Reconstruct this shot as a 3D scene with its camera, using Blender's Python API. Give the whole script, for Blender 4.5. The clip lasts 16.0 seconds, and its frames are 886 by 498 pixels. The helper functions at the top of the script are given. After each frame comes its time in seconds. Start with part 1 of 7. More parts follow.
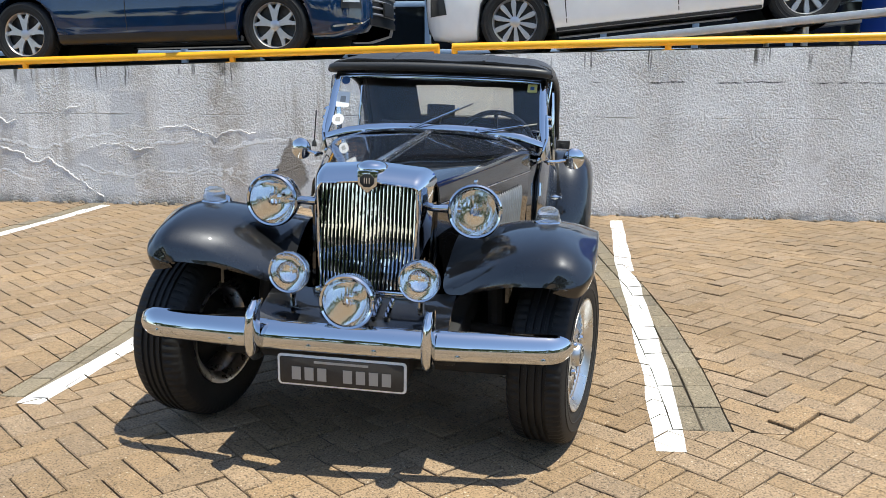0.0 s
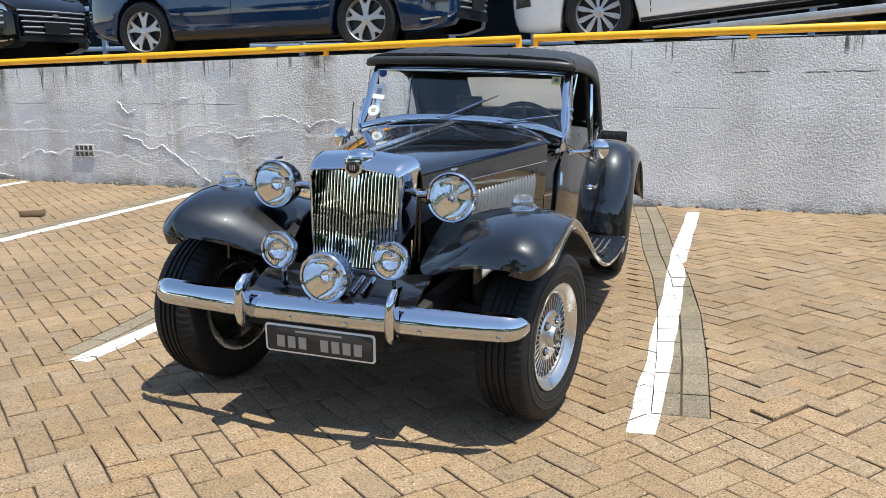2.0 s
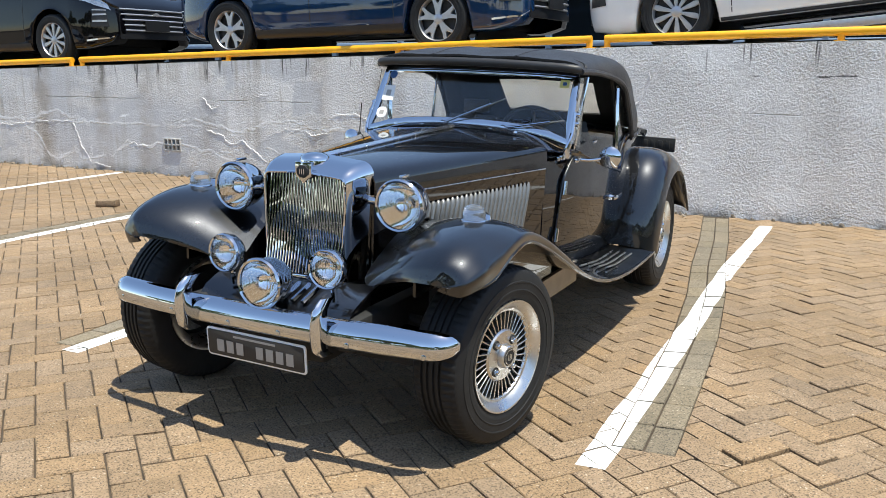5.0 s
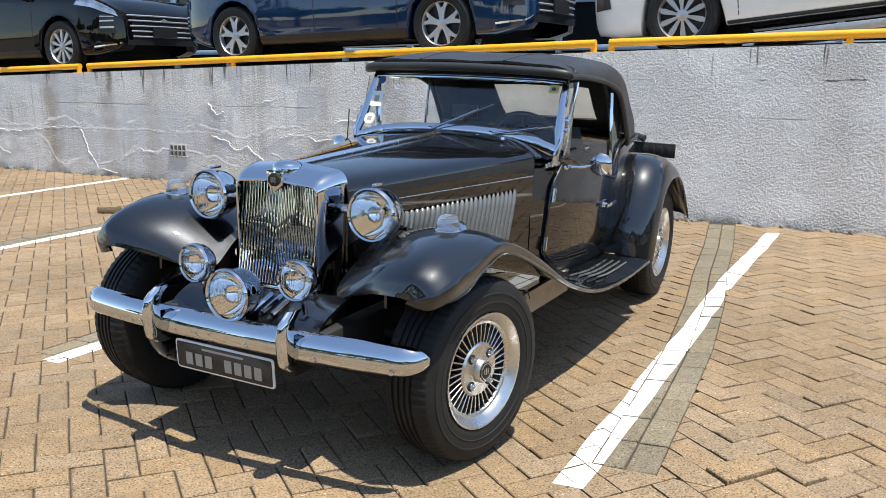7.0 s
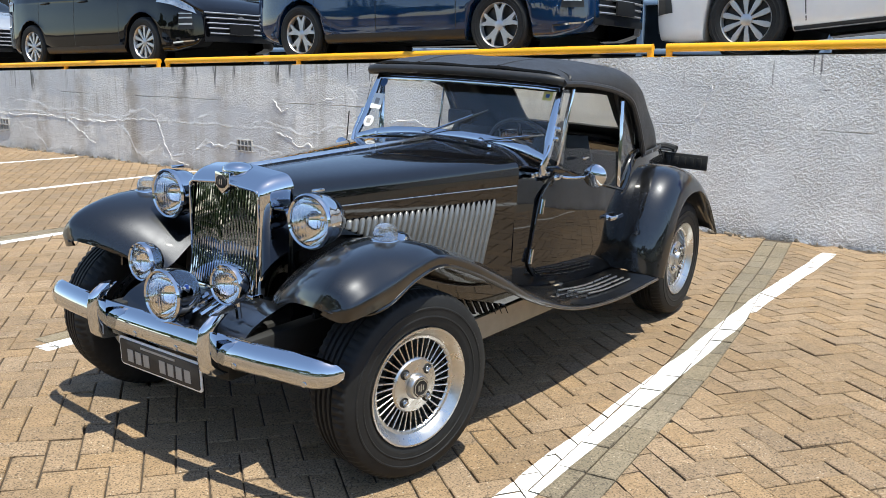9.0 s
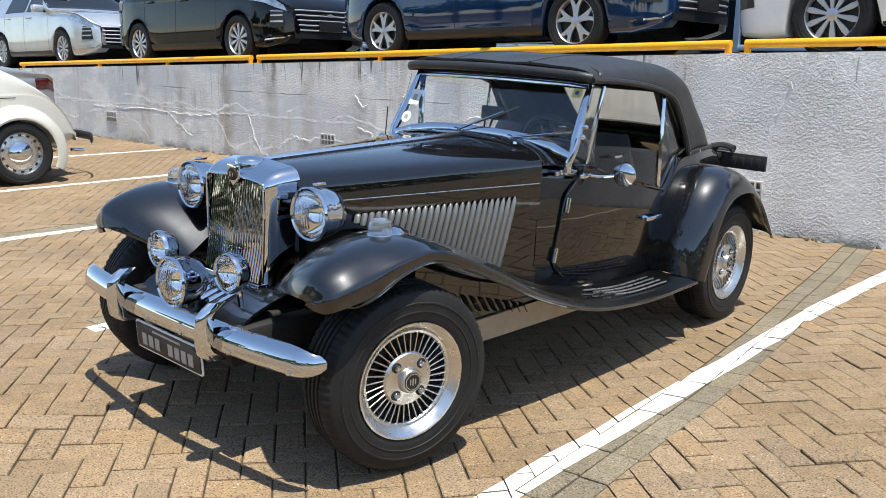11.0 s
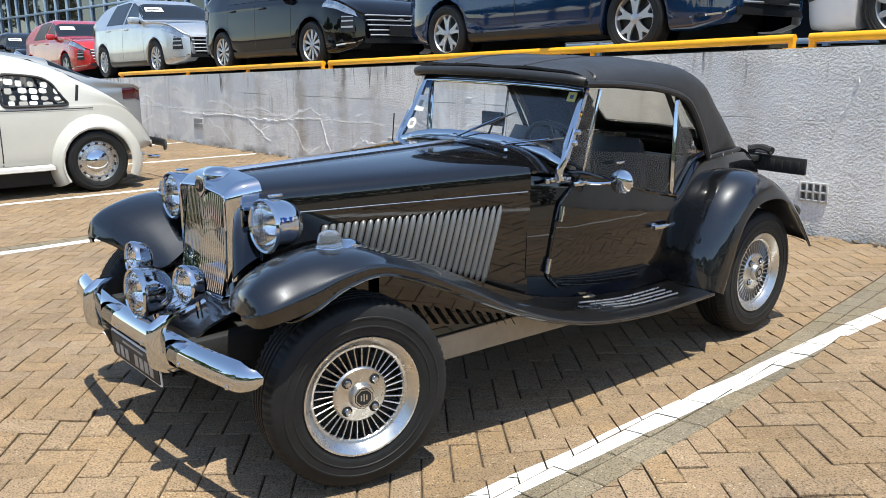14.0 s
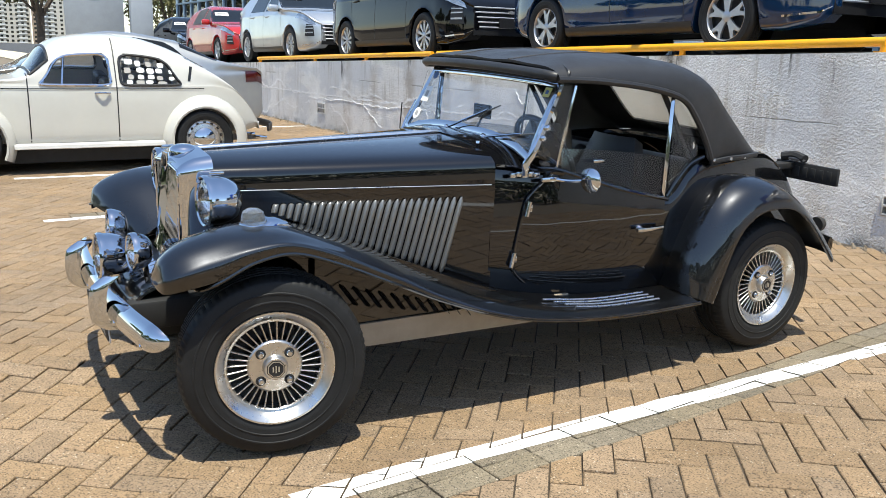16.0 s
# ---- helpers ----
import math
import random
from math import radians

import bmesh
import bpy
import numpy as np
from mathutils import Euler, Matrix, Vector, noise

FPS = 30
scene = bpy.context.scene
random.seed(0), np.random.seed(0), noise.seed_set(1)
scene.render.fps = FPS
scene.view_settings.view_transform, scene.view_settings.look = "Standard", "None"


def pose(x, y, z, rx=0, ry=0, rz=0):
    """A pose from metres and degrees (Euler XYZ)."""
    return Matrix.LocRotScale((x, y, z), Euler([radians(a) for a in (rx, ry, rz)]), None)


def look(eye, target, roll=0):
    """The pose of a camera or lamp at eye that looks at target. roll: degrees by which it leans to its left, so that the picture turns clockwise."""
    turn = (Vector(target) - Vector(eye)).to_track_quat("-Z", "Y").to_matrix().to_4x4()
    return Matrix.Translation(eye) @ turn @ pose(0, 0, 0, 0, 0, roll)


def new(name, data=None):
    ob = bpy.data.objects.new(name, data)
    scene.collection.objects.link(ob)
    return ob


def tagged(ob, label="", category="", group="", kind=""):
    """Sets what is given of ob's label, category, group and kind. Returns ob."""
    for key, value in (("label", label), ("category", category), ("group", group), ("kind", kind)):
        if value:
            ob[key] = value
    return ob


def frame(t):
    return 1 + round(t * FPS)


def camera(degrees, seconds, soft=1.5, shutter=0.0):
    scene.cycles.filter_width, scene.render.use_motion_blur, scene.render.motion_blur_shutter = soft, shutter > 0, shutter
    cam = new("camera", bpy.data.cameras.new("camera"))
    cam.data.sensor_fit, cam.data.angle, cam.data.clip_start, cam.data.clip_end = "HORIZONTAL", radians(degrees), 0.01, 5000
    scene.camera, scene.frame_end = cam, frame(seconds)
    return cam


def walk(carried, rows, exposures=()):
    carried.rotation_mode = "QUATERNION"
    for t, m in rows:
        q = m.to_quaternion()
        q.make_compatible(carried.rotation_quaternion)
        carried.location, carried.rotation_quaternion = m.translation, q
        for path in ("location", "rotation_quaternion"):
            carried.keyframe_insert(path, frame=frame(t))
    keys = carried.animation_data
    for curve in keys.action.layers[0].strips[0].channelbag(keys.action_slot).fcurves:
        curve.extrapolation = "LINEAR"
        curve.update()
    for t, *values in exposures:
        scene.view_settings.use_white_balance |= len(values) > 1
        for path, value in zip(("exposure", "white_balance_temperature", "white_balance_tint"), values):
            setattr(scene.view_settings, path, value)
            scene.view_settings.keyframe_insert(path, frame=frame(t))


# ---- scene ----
cam = camera(54.30, 16.0, soft=0.45)
# seconds, place, heading, tilt, lean
ROWS = [
    (0.0, 0.654, -2.824, 1.239, 8.72, -11.52, 0.00),
    (0.5, 0.823, -2.808, 1.240, 11.24, -11.54, -0.32),
    (1.0, 0.968, -2.827, 1.243, 12.99, -11.61, -1.53),
    (1.5, 1.081, -2.902, 1.242, 14.66, -11.99, -1.21),
    (2.0, 1.210, -2.897, 1.254, 17.91, -12.15, 0.49),
    (2.5, 1.370, -2.831, 1.256, 21.13, -12.17, -0.12),
    (3.0, 1.441, -2.736, 1.253, 22.39, -12.20, -0.05),
    (3.5, 1.499, -2.631, 1.270, 22.68, -12.17, -0.35),
    (4.0, 1.633, -2.557, 1.271, 24.03, -12.18, -0.49),
    (4.5, 1.692, -2.539, 1.267, 25.85, -12.19, -0.34),
    (4.7, 1.699, -2.542, 1.264, 26.13, -12.23, -0.21),
    (6.8, 1.788, -2.444, 1.258, 27.52, -11.84, 0.11),
    (7.0, 1.798, -2.400, 1.263, 27.66, -11.87, 0.15),
    (7.5, 1.859, -2.323, 1.279, 28.86, -11.86, 0.39),
    (8.0, 2.012, -2.274, 1.276, 31.80, -11.88, -0.35),
    (8.5, 2.115, -2.194, 1.272, 33.49, -11.92, -0.55),
    (9.0, 2.181, -2.052, 1.282, 34.52, -11.92, -0.98),
    (9.5, 2.286, -1.944, 1.285, 37.73, -11.99, -0.76),
    (9.7, 2.340, -1.914, 1.285, 39.80, -12.14, -1.43),
    (12.0, 2.492, -1.829, 1.289, 41.99, -12.27, -0.99),
    (12.5, 2.533, -1.797, 1.287, 42.36, -12.26, -0.87),
    (13.0, 2.561, -1.709, 1.285, 43.69, -12.28, -0.54),
    (13.5, 2.608, -1.574, 1.308, 46.42, -12.31, -0.14),
    (14.0, 2.728, -1.450, 1.312, 48.87, -12.30, 0.32),
    (14.5, 2.906, -1.306, 1.310, 51.57, -12.39, -0.16),
    (15.0, 2.975, -1.127, 1.299, 52.74, -12.53, -0.13),
    (15.5, 3.063, -0.982, 1.312, 54.26, -12.67, -0.65),
    (16.0, 3.211, -0.894, 1.313, 59.05, -12.84, -1.43),
]
walk(cam, [(t, pose(x, y, z, 0, 0, yaw) @ pose(0, 0, 0, tilt) @ pose(0, 0, 0, 0, lean, 0) @ pose(0, 0, 0, 90)) for t, x, y, z, yaw, tilt, lean in ROWS],
     exposures=[(0.0, 0.78, 6800, 8), (16.0, 0.78, 6800, 8)])

# ---- light ----
world = bpy.data.worlds.new("world")
scene.world = world
world.use_nodes = True
wn = world.node_tree.nodes
sky = wn.new("ShaderNodeTexSky")
sky.sky_type = 'NISHITA'
sky.sun_disc = False
sky.sun_elevation = radians(73)
sky.sun_rotation = radians(99)
sky.altitude, sky.air_density, sky.dust_density, sky.ozone_density = 900, 1.0, 0.7, 1.2
wn["Background"].inputs[1].default_value = 0.15
world.node_tree.links.new(sky.outputs[0], wn["Background"].inputs[0])
sun_lamp = new("sun", bpy.data.lights.new("sun", 'SUN'))
sun_lamp.data.energy, sun_lamp.data.angle, sun_lamp.data.color = 4.2, radians(0.55), (0.985, 0.970, 0.890)
sun_lamp.matrix_world = look((0.30, -0.08, 1.0), (0, 0, 0))

# ---- materials ----
def mat(name, color, rough=0.5, metal=0.0, coat=0.0, var=0.0, scale=8.0, bump=0.0, bscale=60.0, rvar=0.0, spec=0.5,
        color2=None, stretch=(1, 1, 1), island=0.0, objrand=0.0, ior=1.5, coat_rough=0.03, coat_ior=1.5, dist=0.01, place=False, speck=0.0):
    m = bpy.data.materials.new(name)
    m.use_nodes = True
    nt = m.node_tree
    b = nt.nodes["Principled BSDF"]
    L = nt.links.new
    b.inputs["Base Color"].default_value = (*color, 1)
    b.inputs["Roughness"].default_value = rough
    b.inputs["Metallic"].default_value = metal
    b.inputs["Coat Weight"].default_value = coat
    b.inputs["Coat Roughness"].default_value = coat_rough
    b.inputs["Coat IOR"].default_value = coat_ior
    b.inputs["Specular IOR Level"].default_value = spec
    b.inputs["IOR"].default_value = ior
    co = nt.nodes.new("ShaderNodeTexCoord")
    mp = nt.nodes.new("ShaderNodeMapping")
    mp.inputs["Scale"].default_value = stretch
    L(nt.nodes.new("ShaderNodeNewGeometry").outputs["Position"] if place else co.outputs["Object"], mp.inputs[0])
    out = None
    if var or rvar or color2:
        n1 = nt.nodes.new("ShaderNodeTexNoise")
        n1.inputs["Scale"].default_value, n1.inputs["Detail"].default_value, n1.inputs["Roughness"].default_value = scale, 8, 0.65
        L(mp.outputs[0], n1.inputs[0])
        mx = nt.nodes.new("ShaderNodeMix")
        mx.data_type = 'RGBA'
        c2 = color2 or tuple(c * (1 - var) for c in color)
        c1 = color if color2 else tuple(min(1, c * (1 + var)) for c in color)
        mx.inputs[6].default_value, mx.inputs[7].default_value = (*c1, 1), (*c2, 1)
        rp = nt.nodes.new("ShaderNodeMapRange")
        rp.inputs[1].default_value, rp.inputs[2].default_value = 0.32, 0.68
        L(n1.outputs[0], rp.inputs[0])
        L(rp.outputs[0], mx.inputs[0])
        out = mx.outputs[2]
        if rvar:
            r2 = nt.nodes.new("ShaderNodeMapRange")
            r2.inputs[1].default_value, r2.inputs[2].default_value = 0.3, 0.7
            r2.inputs[3].default_value, r2.inputs[4].default_value = rough - rvar, rough + rvar
            L(n1.outputs[0], r2.inputs[0])
            L(r2.outputs[0], b.inputs["Roughness"])
    if speck:
        v1 = nt.nodes.new("ShaderNodeTexNoise")
        v1.inputs["Scale"].default_value, v1.inputs["Detail"].default_value = 150, 4
        L(mp.outputs[0], v1.inputs[0])
        r5 = nt.nodes.new("ShaderNodeMapRange")
        r5.inputs[1].default_value, r5.inputs[2].default_value, r5.inputs[3].default_value, r5.inputs[4].default_value = 0.36, 0.50, 1 - speck, 1.08
        L(v1.outputs[0], r5.inputs[0])
        m5 = nt.nodes.new("ShaderNodeMix")
        m5.data_type, m5.blend_type = 'RGBA', 'MULTIPLY'
        m5.inputs[0].default_value = 1.0
        L(out, m5.inputs[6])
        L(r5.outputs[0], m5.inputs[7])
        out = m5.outputs[2]
        v2 = nt.nodes.new("ShaderNodeTexNoise")
        v2.inputs["Scale"].default_value, v2.inputs["Detail"].default_value = 95, 5
        L(mp.outputs[0], v2.inputs[0])
        r6 = nt.nodes.new("ShaderNodeMapRange")
        r6.inputs[1].default_value, r6.inputs[2].default_value, r6.inputs[4].default_value = 0.64, 0.70, 0.75
        L(v2.outputs[0], r6.inputs[0])
        m6 = nt.nodes.new("ShaderNodeMix")
        m6.data_type = 'RGBA'
        m6.inputs[7].default_value = (0.50, 0.43, 0.33, 1)
        L(r6.outputs[0], m6.inputs[0])
        L(out, m6.inputs[6])
        out = m6.outputs[2]
        v3 = nt.nodes.new("ShaderNodeTexNoise")
        v3.inputs["Scale"].default_value, v3.inputs["Detail"].default_value = 0.9, 5
        L(mp.outputs[0], v3.inputs[0])
        r7 = nt.nodes.new("ShaderNodeMapRange")
        r7.inputs[1].default_value, r7.inputs[2].default_value, r7.inputs[3].default_value, r7.inputs[4].default_value = 0.35, 0.65, 0.84, 1.10
        L(v3.outputs[0], r7.inputs[0])
        m7 = nt.nodes.new("ShaderNodeMix")
        m7.data_type, m7.blend_type = 'RGBA', 'MULTIPLY'
        m7.inputs[0].default_value = 1.0
        L(out, m7.inputs[6])
        L(r7.outputs[0], m7.inputs[7])
        out = m7.outputs[2]
    if island or objrand:
        hs = nt.nodes.new("ShaderNodeHueSaturation")
        if out:
            L(out, hs.inputs["Color"])
        else:
            hs.inputs["Color"].default_value = (*color, 1)
        if island:
            src = nt.nodes.new("ShaderNodeNewGeometry").outputs["Random Per Island"]
        else:
            src = nt.nodes.new("ShaderNodeObjectInfo").outputs["Random"]
        r3 = nt.nodes.new("ShaderNodeMapRange")
        k = island or objrand
        r3.inputs[3].default_value, r3.inputs[4].default_value = 1 - k, 1 + k
        L(src, r3.inputs[0])
        L(r3.outputs[0], hs.inputs["Value"])
        wn2 = nt.nodes.new("ShaderNodeTexWhiteNoise")
        wn2.noise_dimensions = '1D'
        L(src, wn2.inputs["W"])
        r4 = nt.nodes.new("ShaderNodeMapRange")
        r4.inputs[3].default_value, r4.inputs[4].default_value = 0.93, 1.07
        L(wn2.outputs["Value"], r4.inputs[0])
        L(r4.outputs[0], hs.inputs["Saturation"])
        out = hs.outputs[0]
    if out:
        L(out, b.inputs["Base Color"])
    if bump:
        n2 = nt.nodes.new("ShaderNodeTexNoise")
        n2.inputs["Scale"].default_value, n2.inputs["Detail"].default_value = bscale, 5
        L(mp.outputs[0], n2.inputs[0])
        bp = nt.nodes.new("ShaderNodeBump")
        bp.inputs["Strength"].default_value, bp.inputs["Distance"].default_value = bump, dist
        L(n2.outputs[0], bp.inputs["Height"])
        L(bp.outputs[0], b.inputs["Normal"])
    return m


def glass(name, color=(1, 1, 1), rough=0.0):
    m = bpy.data.materials.new(name)
    m.use_nodes = True
    b = m.node_tree.nodes["Principled BSDF"]
    b.inputs["Base Color"].default_value = (*color, 1)
    b.inputs["Transmission Weight"].default_value = 1.0
    b.inputs["Roughness"].default_value = rough
    b.inputs["IOR"].default_value = 1.45
    return m


M_BLACK = mat("black_paint", (0.0035, 0.0037, 0.0045), 0.20, rvar=0.04, scale=5, var=0.2, spec=0.05, coat=1.0, coat_rough=0.025, coat_ior=1.65)
M_CHAR = mat("charcoal_metallic_paint", (0.0145, 0.0155, 0.018), 0.37, metal=0.85, coat=1.0, coat_rough=0.012, coat_ior=1.65, var=0.12, scale=6, rvar=0.05)
M_CHROME = mat("chrome", (0.60, 0.625, 0.66), 0.022, metal=1.0, rvar=0.014, scale=14)
M_ALLOY = mat("cast_alloy", (0.62, 0.61, 0.59), 0.30, metal=1.0, var=0.12, scale=30, rvar=0.08)
M_HINGE = mat("polished_aluminium", (0.78, 0.78, 0.77), 0.24, metal=1.0, var=0.05, scale=30, rvar=0.05)
M_ALLOY_D = mat("dark_alloy_recess", (0.05, 0.05, 0.05), 0.5, metal=0.5, var=0.3, scale=30)
M_RUBBER = mat("tyre_rubber", (0.013, 0.0135, 0.014), 0.6, spec=0.28, var=0.25, scale=14, bump=0.15, bscale=200, dist=0.002)
M_VINYL = mat("black_vinyl", (0.020, 0.020, 0.021), 0.46, var=0.25, scale=5, bump=0.25, bscale=300, rvar=0.08, dist=0.002)
M_LEATHER = mat("black_leatherette", (0.018, 0.018, 0.019), 0.45, var=0.2, scale=9, bump=0.2, bscale=180, dist=0.002)
M_LOUVRE = mat("grey_metal_louvre", (0.22, 0.22, 0.212), 0.36, metal=0.6, var=0.1, scale=12, rvar=0.06)
M_SILL = mat("beige_painted_sill", (0.34, 0.28, 0.21), 0.5, var=0.12, scale=9)
M_DARK = mat("matt_black_underbody", (0.012, 0.012, 0.012), 0.75, var=0.3, scale=12)
M_STEEL = mat("dull_steel", (0.22, 0.21, 0.20), 0.45, metal=0.8, var=0.3, scale=20)
M_GLASS = glass("clear_glass", (0.97, 0.985, 0.98))
M_LENS = glass("lamp_glass", (0.99, 0.99, 0.98), 0.0)
M_LENS.node_tree.nodes["Principled BSDF"].inputs["IOR"].default_value = 1.3
M_SOFTWIN = glass("yellowed_plastic_window", (1.0, 0.94, 0.80), 0.06)
M_REFL = mat("lamp_reflector", (0.86, 0.86, 0.85), 0.08, metal=1.0, rvar=0.03, scale=25)
M_WHITE = mat("white_plastic", (0.78, 0.78, 0.76), 0.45, var=0.06, scale=20)
M_STICKB = mat("blue_sticker", (0.03, 0.09, 0.24), 0.4)
M_STICKY = mat("yellow_sticker", (0.55, 0.50, 0.16), 0.4)
M_PLATE = mat("dark_number_plate", (0.030, 0.027, 0.024), 0.65, var=0.2, scale=30)
M_PLATECH = mat("plate_bars", (0.36, 0.345, 0.315), 0.5)
M_DRED = mat("dark_red_lens", (0.05, 0.006, 0.006), 0.12, coat=1.0)
M_YELLOW = mat("yellow_rail_paint", (0.78, 0.37, 0.011), 0.38, var=0.07, scale=7, rvar=0.08, bump=0.06, bscale=50)
M_GALV = mat("galvanised_steel", (0.45, 0.46, 0.47), 0.42, metal=0.7, var=0.15, scale=9)
M_LINE = mat("worn_white_line", (0.74, 0.74, 0.72), 0.75, var=0.06, scale=25, bump=0.3, bscale=220, dist=0.003, place=True)
M_PAVER = mat("ochre_concrete_paver", (0.284, 0.195, 0.115), 0.88, color2=(0.212, 0.146, 0.086), scale=22, bump=1.0, bscale=130, objrand=0.11, speck=0.62, dist=0.004, place=True)
M_PAVERI = mat("ochre_concrete_pavers", (0.284, 0.195, 0.115), 0.88, color2=(0.212, 0.146, 0.086), scale=22, bump=1.0, bscale=130, island=0.11, speck=0.62, dist=0.004, place=True)
M_PAVG = mat("grey_concrete_paver", (0.230, 0.189, 0.131), 0.9, color2=(0.158, 0.132, 0.092), scale=30, bump=0.8, bscale=170, objrand=0.12, speck=0.6, dist=0.004, place=True)
M_JOINT = mat("sandy_joint_bed", (0.034, 0.026, 0.018), 0.95, color2=(0.090, 0.066, 0.045), scale=6, bump=0.6, bscale=120, place=True)
M_ASPH = mat("upper_lot_asphalt", (0.055, 0.055, 0.056), 0.9, var=0.2, scale=14, bump=0.4, bscale=180, place=True)
M_CONC = mat("pale_concrete", (0.45, 0.44, 0.42), 0.85, var=0.12, scale=6, bump=0.3, bscale=90)
M_SMOKE = glass("smoked_side_glass", (0.55, 0.58, 0.60), 0.01)
M_LENSW = glass("clear_dome_lens", (0.72, 0.75, 0.77), 0.12)
M_LENSW.node_tree.nodes["Principled BSDF"].inputs["Transmission Weight"].default_value = 0.90
M_YARD = mat("paved_yard", (0.205, 0.166, 0.118), 0.9, color2=(0.145, 0.118, 0.086), scale=9, bump=0.6, bscale=40, place=True)

# ---- mesh tools ----
def thing(name, label="", category="", group="", kind="", at=None):
    ob = new(name)
    ob.empty_display_size = 0.1
    if at is not None:
        ob.matrix_world = at
    return tagged(ob, label, category, group, kind)


def mesh_ob(name, bm, material, smooth=True, angle=35):
    me = bpy.data.meshes.new(name)
    bmesh.ops.recalc_face_normals(bm, faces=bm.faces)
    bm.to_mesh(me)
    bm.free()
    me.materials.append(material)
    if smooth:
        me.polygons.foreach_set("use_smooth", [True] * len(me.polygons))
        me.set_sharp_from_angle(angle=radians(angle))
    return new(name, me)


def part(name, bm, material, parent, label="", smooth=True, angle=35):
    ob = mesh_ob(name, bm, material, smooth, angle)
    ob.parent = parent
    return tagged(ob, label)


def box(bm, c, s, bevel=0.0, m=None, seg=2):
    r = bmesh.ops.create_cube(bm, size=1.0)
    vs = r["verts"]
    for v in vs:
        v.co = Vector((v.co.x * s[0], v.co.y * s[1], v.co.z * s[2]))
    if bevel:
        es = list({e for v in vs for e in v.link_edges})
        g = bmesh.ops.bevel(bm, geom=es, offset=bevel, segments=seg, affect='EDGES', profile=0.5)
        vs = list({v for f in g["faces"] for v in f.verts} | {v for v in vs if v.is_valid})
    mm = (m or Matrix.Identity(4))
    for v in vs:
        v.co = mm @ (v.co + Vector(c))
    return bm


def spline(pts, n):
    """Catmull-Rom through pts, n steps between neighbours."""
    p = np.asarray(pts, float)
    if n <= 1:
        return p
    q = np.vstack([2 * p[0] - p[1], p, 2 * p[-1] - p[-2]])
    out = []
    for i in range(len(p) - 1):
        a, b, c, d = q[i], q[i + 1], q[i + 2], q[i + 3]
        for k in range(n):
            t = k / n
            out.append(0.5 * (2 * b + (c - a) * t + (2 * a - 5 * b + 4 * c - d) * t * t + (3 * b - a - 3 * c + d) * t ** 3))
    out.append(p[-1])
    return np.array(out)


def refine(g, nu, nv):
    g = np.asarray(g, float)
    g = spline(g.reshape(len(g), -1), nu).reshape(-1, *g.shape[1:])
    return np.stack([spline(r, nv) for r in g])


def surf(bm, g, close_v=False, close_u=False, cap=False):
    g = np.asarray(g)
    vs = [[bm.verts.new(p) for p in r] for r in g]
    nu, nv = len(vs), len(vs[0])
    for i in range(nu - (0 if close_u else 1)):
        for j in range(nv - (0 if close_v else 1)):
            q = [vs[i][j], vs[i][(j + 1) % nv], vs[(i + 1) % nu][(j + 1) % nv], vs[(i + 1) % nu][j]]
            if len({tuple(np.round(v.co, 6)) for v in q}) > 2:
                bm.faces.new(q)
    if cap and close_v:
        bm.faces.new(vs[0][::-1])
        bm.faces.new(vs[-1])
    return vs


def shell(bm, g, t):
    """A surface patch with thickness t (against its normals)."""
    g = np.asarray(g, float)
    du = np.gradient(g, axis=0)
    dv = np.gradient(g, axis=1)
    n = np.cross(du, dv)
    n /= np.linalg.norm(n, axis=2, keepdims=True) + 1e-9
    h = g - n * t
    a = surf(bm, g)
    b = surf(bm, h[:, ::-1])
    nu, nv = g.shape[:2]
    for i in range(nu - 1):
        bm.faces.new((a[i][0], a[i + 1][0], b[i + 1][nv - 1], b[i][nv - 1]))
        bm.faces.new((a[i][nv - 1], b[i][0], b[i + 1][0], a[i + 1][nv - 1]))
    for j in range(nv - 1):
        bm.faces.new((a[0][j], b[0][nv - 1 - j], b[0][nv - 2 - j], a[0][j + 1]))
        bm.faces.new((a[nu - 1][j], a[nu - 1][j + 1], b[nu - 1][nv - 2 - j], b[nu - 1][nv - 1 - j]))


def revolve(bm, prof, n=32, m=None, arc=2 * math.pi):
    """Profile of (radius, along) turned round the local z axis, then placed by m."""
    m = m or Matrix.Identity(4)
    full = abs(arc - 2 * math.pi) < 1e-6
    k = n if full else n + 1
    rows = []
    for r, z in prof:
        if r < 1e-6:
            rows.append([bm.verts.new(m @ Vector((0, 0, z)))])
        else:
            rows.append([bm.verts.new(m @ Vector((r * math.cos(arc * i / n), r * math.sin(arc * i / n), z))) for i in range(k)])
    for a, b in zip(rows, rows[1:]):
        for i in range(n):
            j = (i + 1) % k
            if len(a) == 1 and len(b) == 1:
                continue
            if len(a) == 1:
                bm.faces.new((a[0], b[i], b[j]))
            elif len(b) == 1:
                bm.faces.new((a[i], b[0], a[j]))
            else:
                bm.faces.new((a[i], b[i], b[j], a[j]))


def axis_m(p, d):
    """A pose at p whose local z runs along d."""
    return Matrix.Translation(p) @ Vector(d).to_track_quat('Z', 'Y').to_matrix().to_4x4()


def rod(bm, a, b, r, n=10, r2=None):
    a, b = Vector(a), Vector(b)
    l = (b - a).length
    r2 = r if r2 is None else r2
    revolve(bm, [(0, 0), (r, 0), (r2, l), (0, l)], n, axis_m(a, b - a))


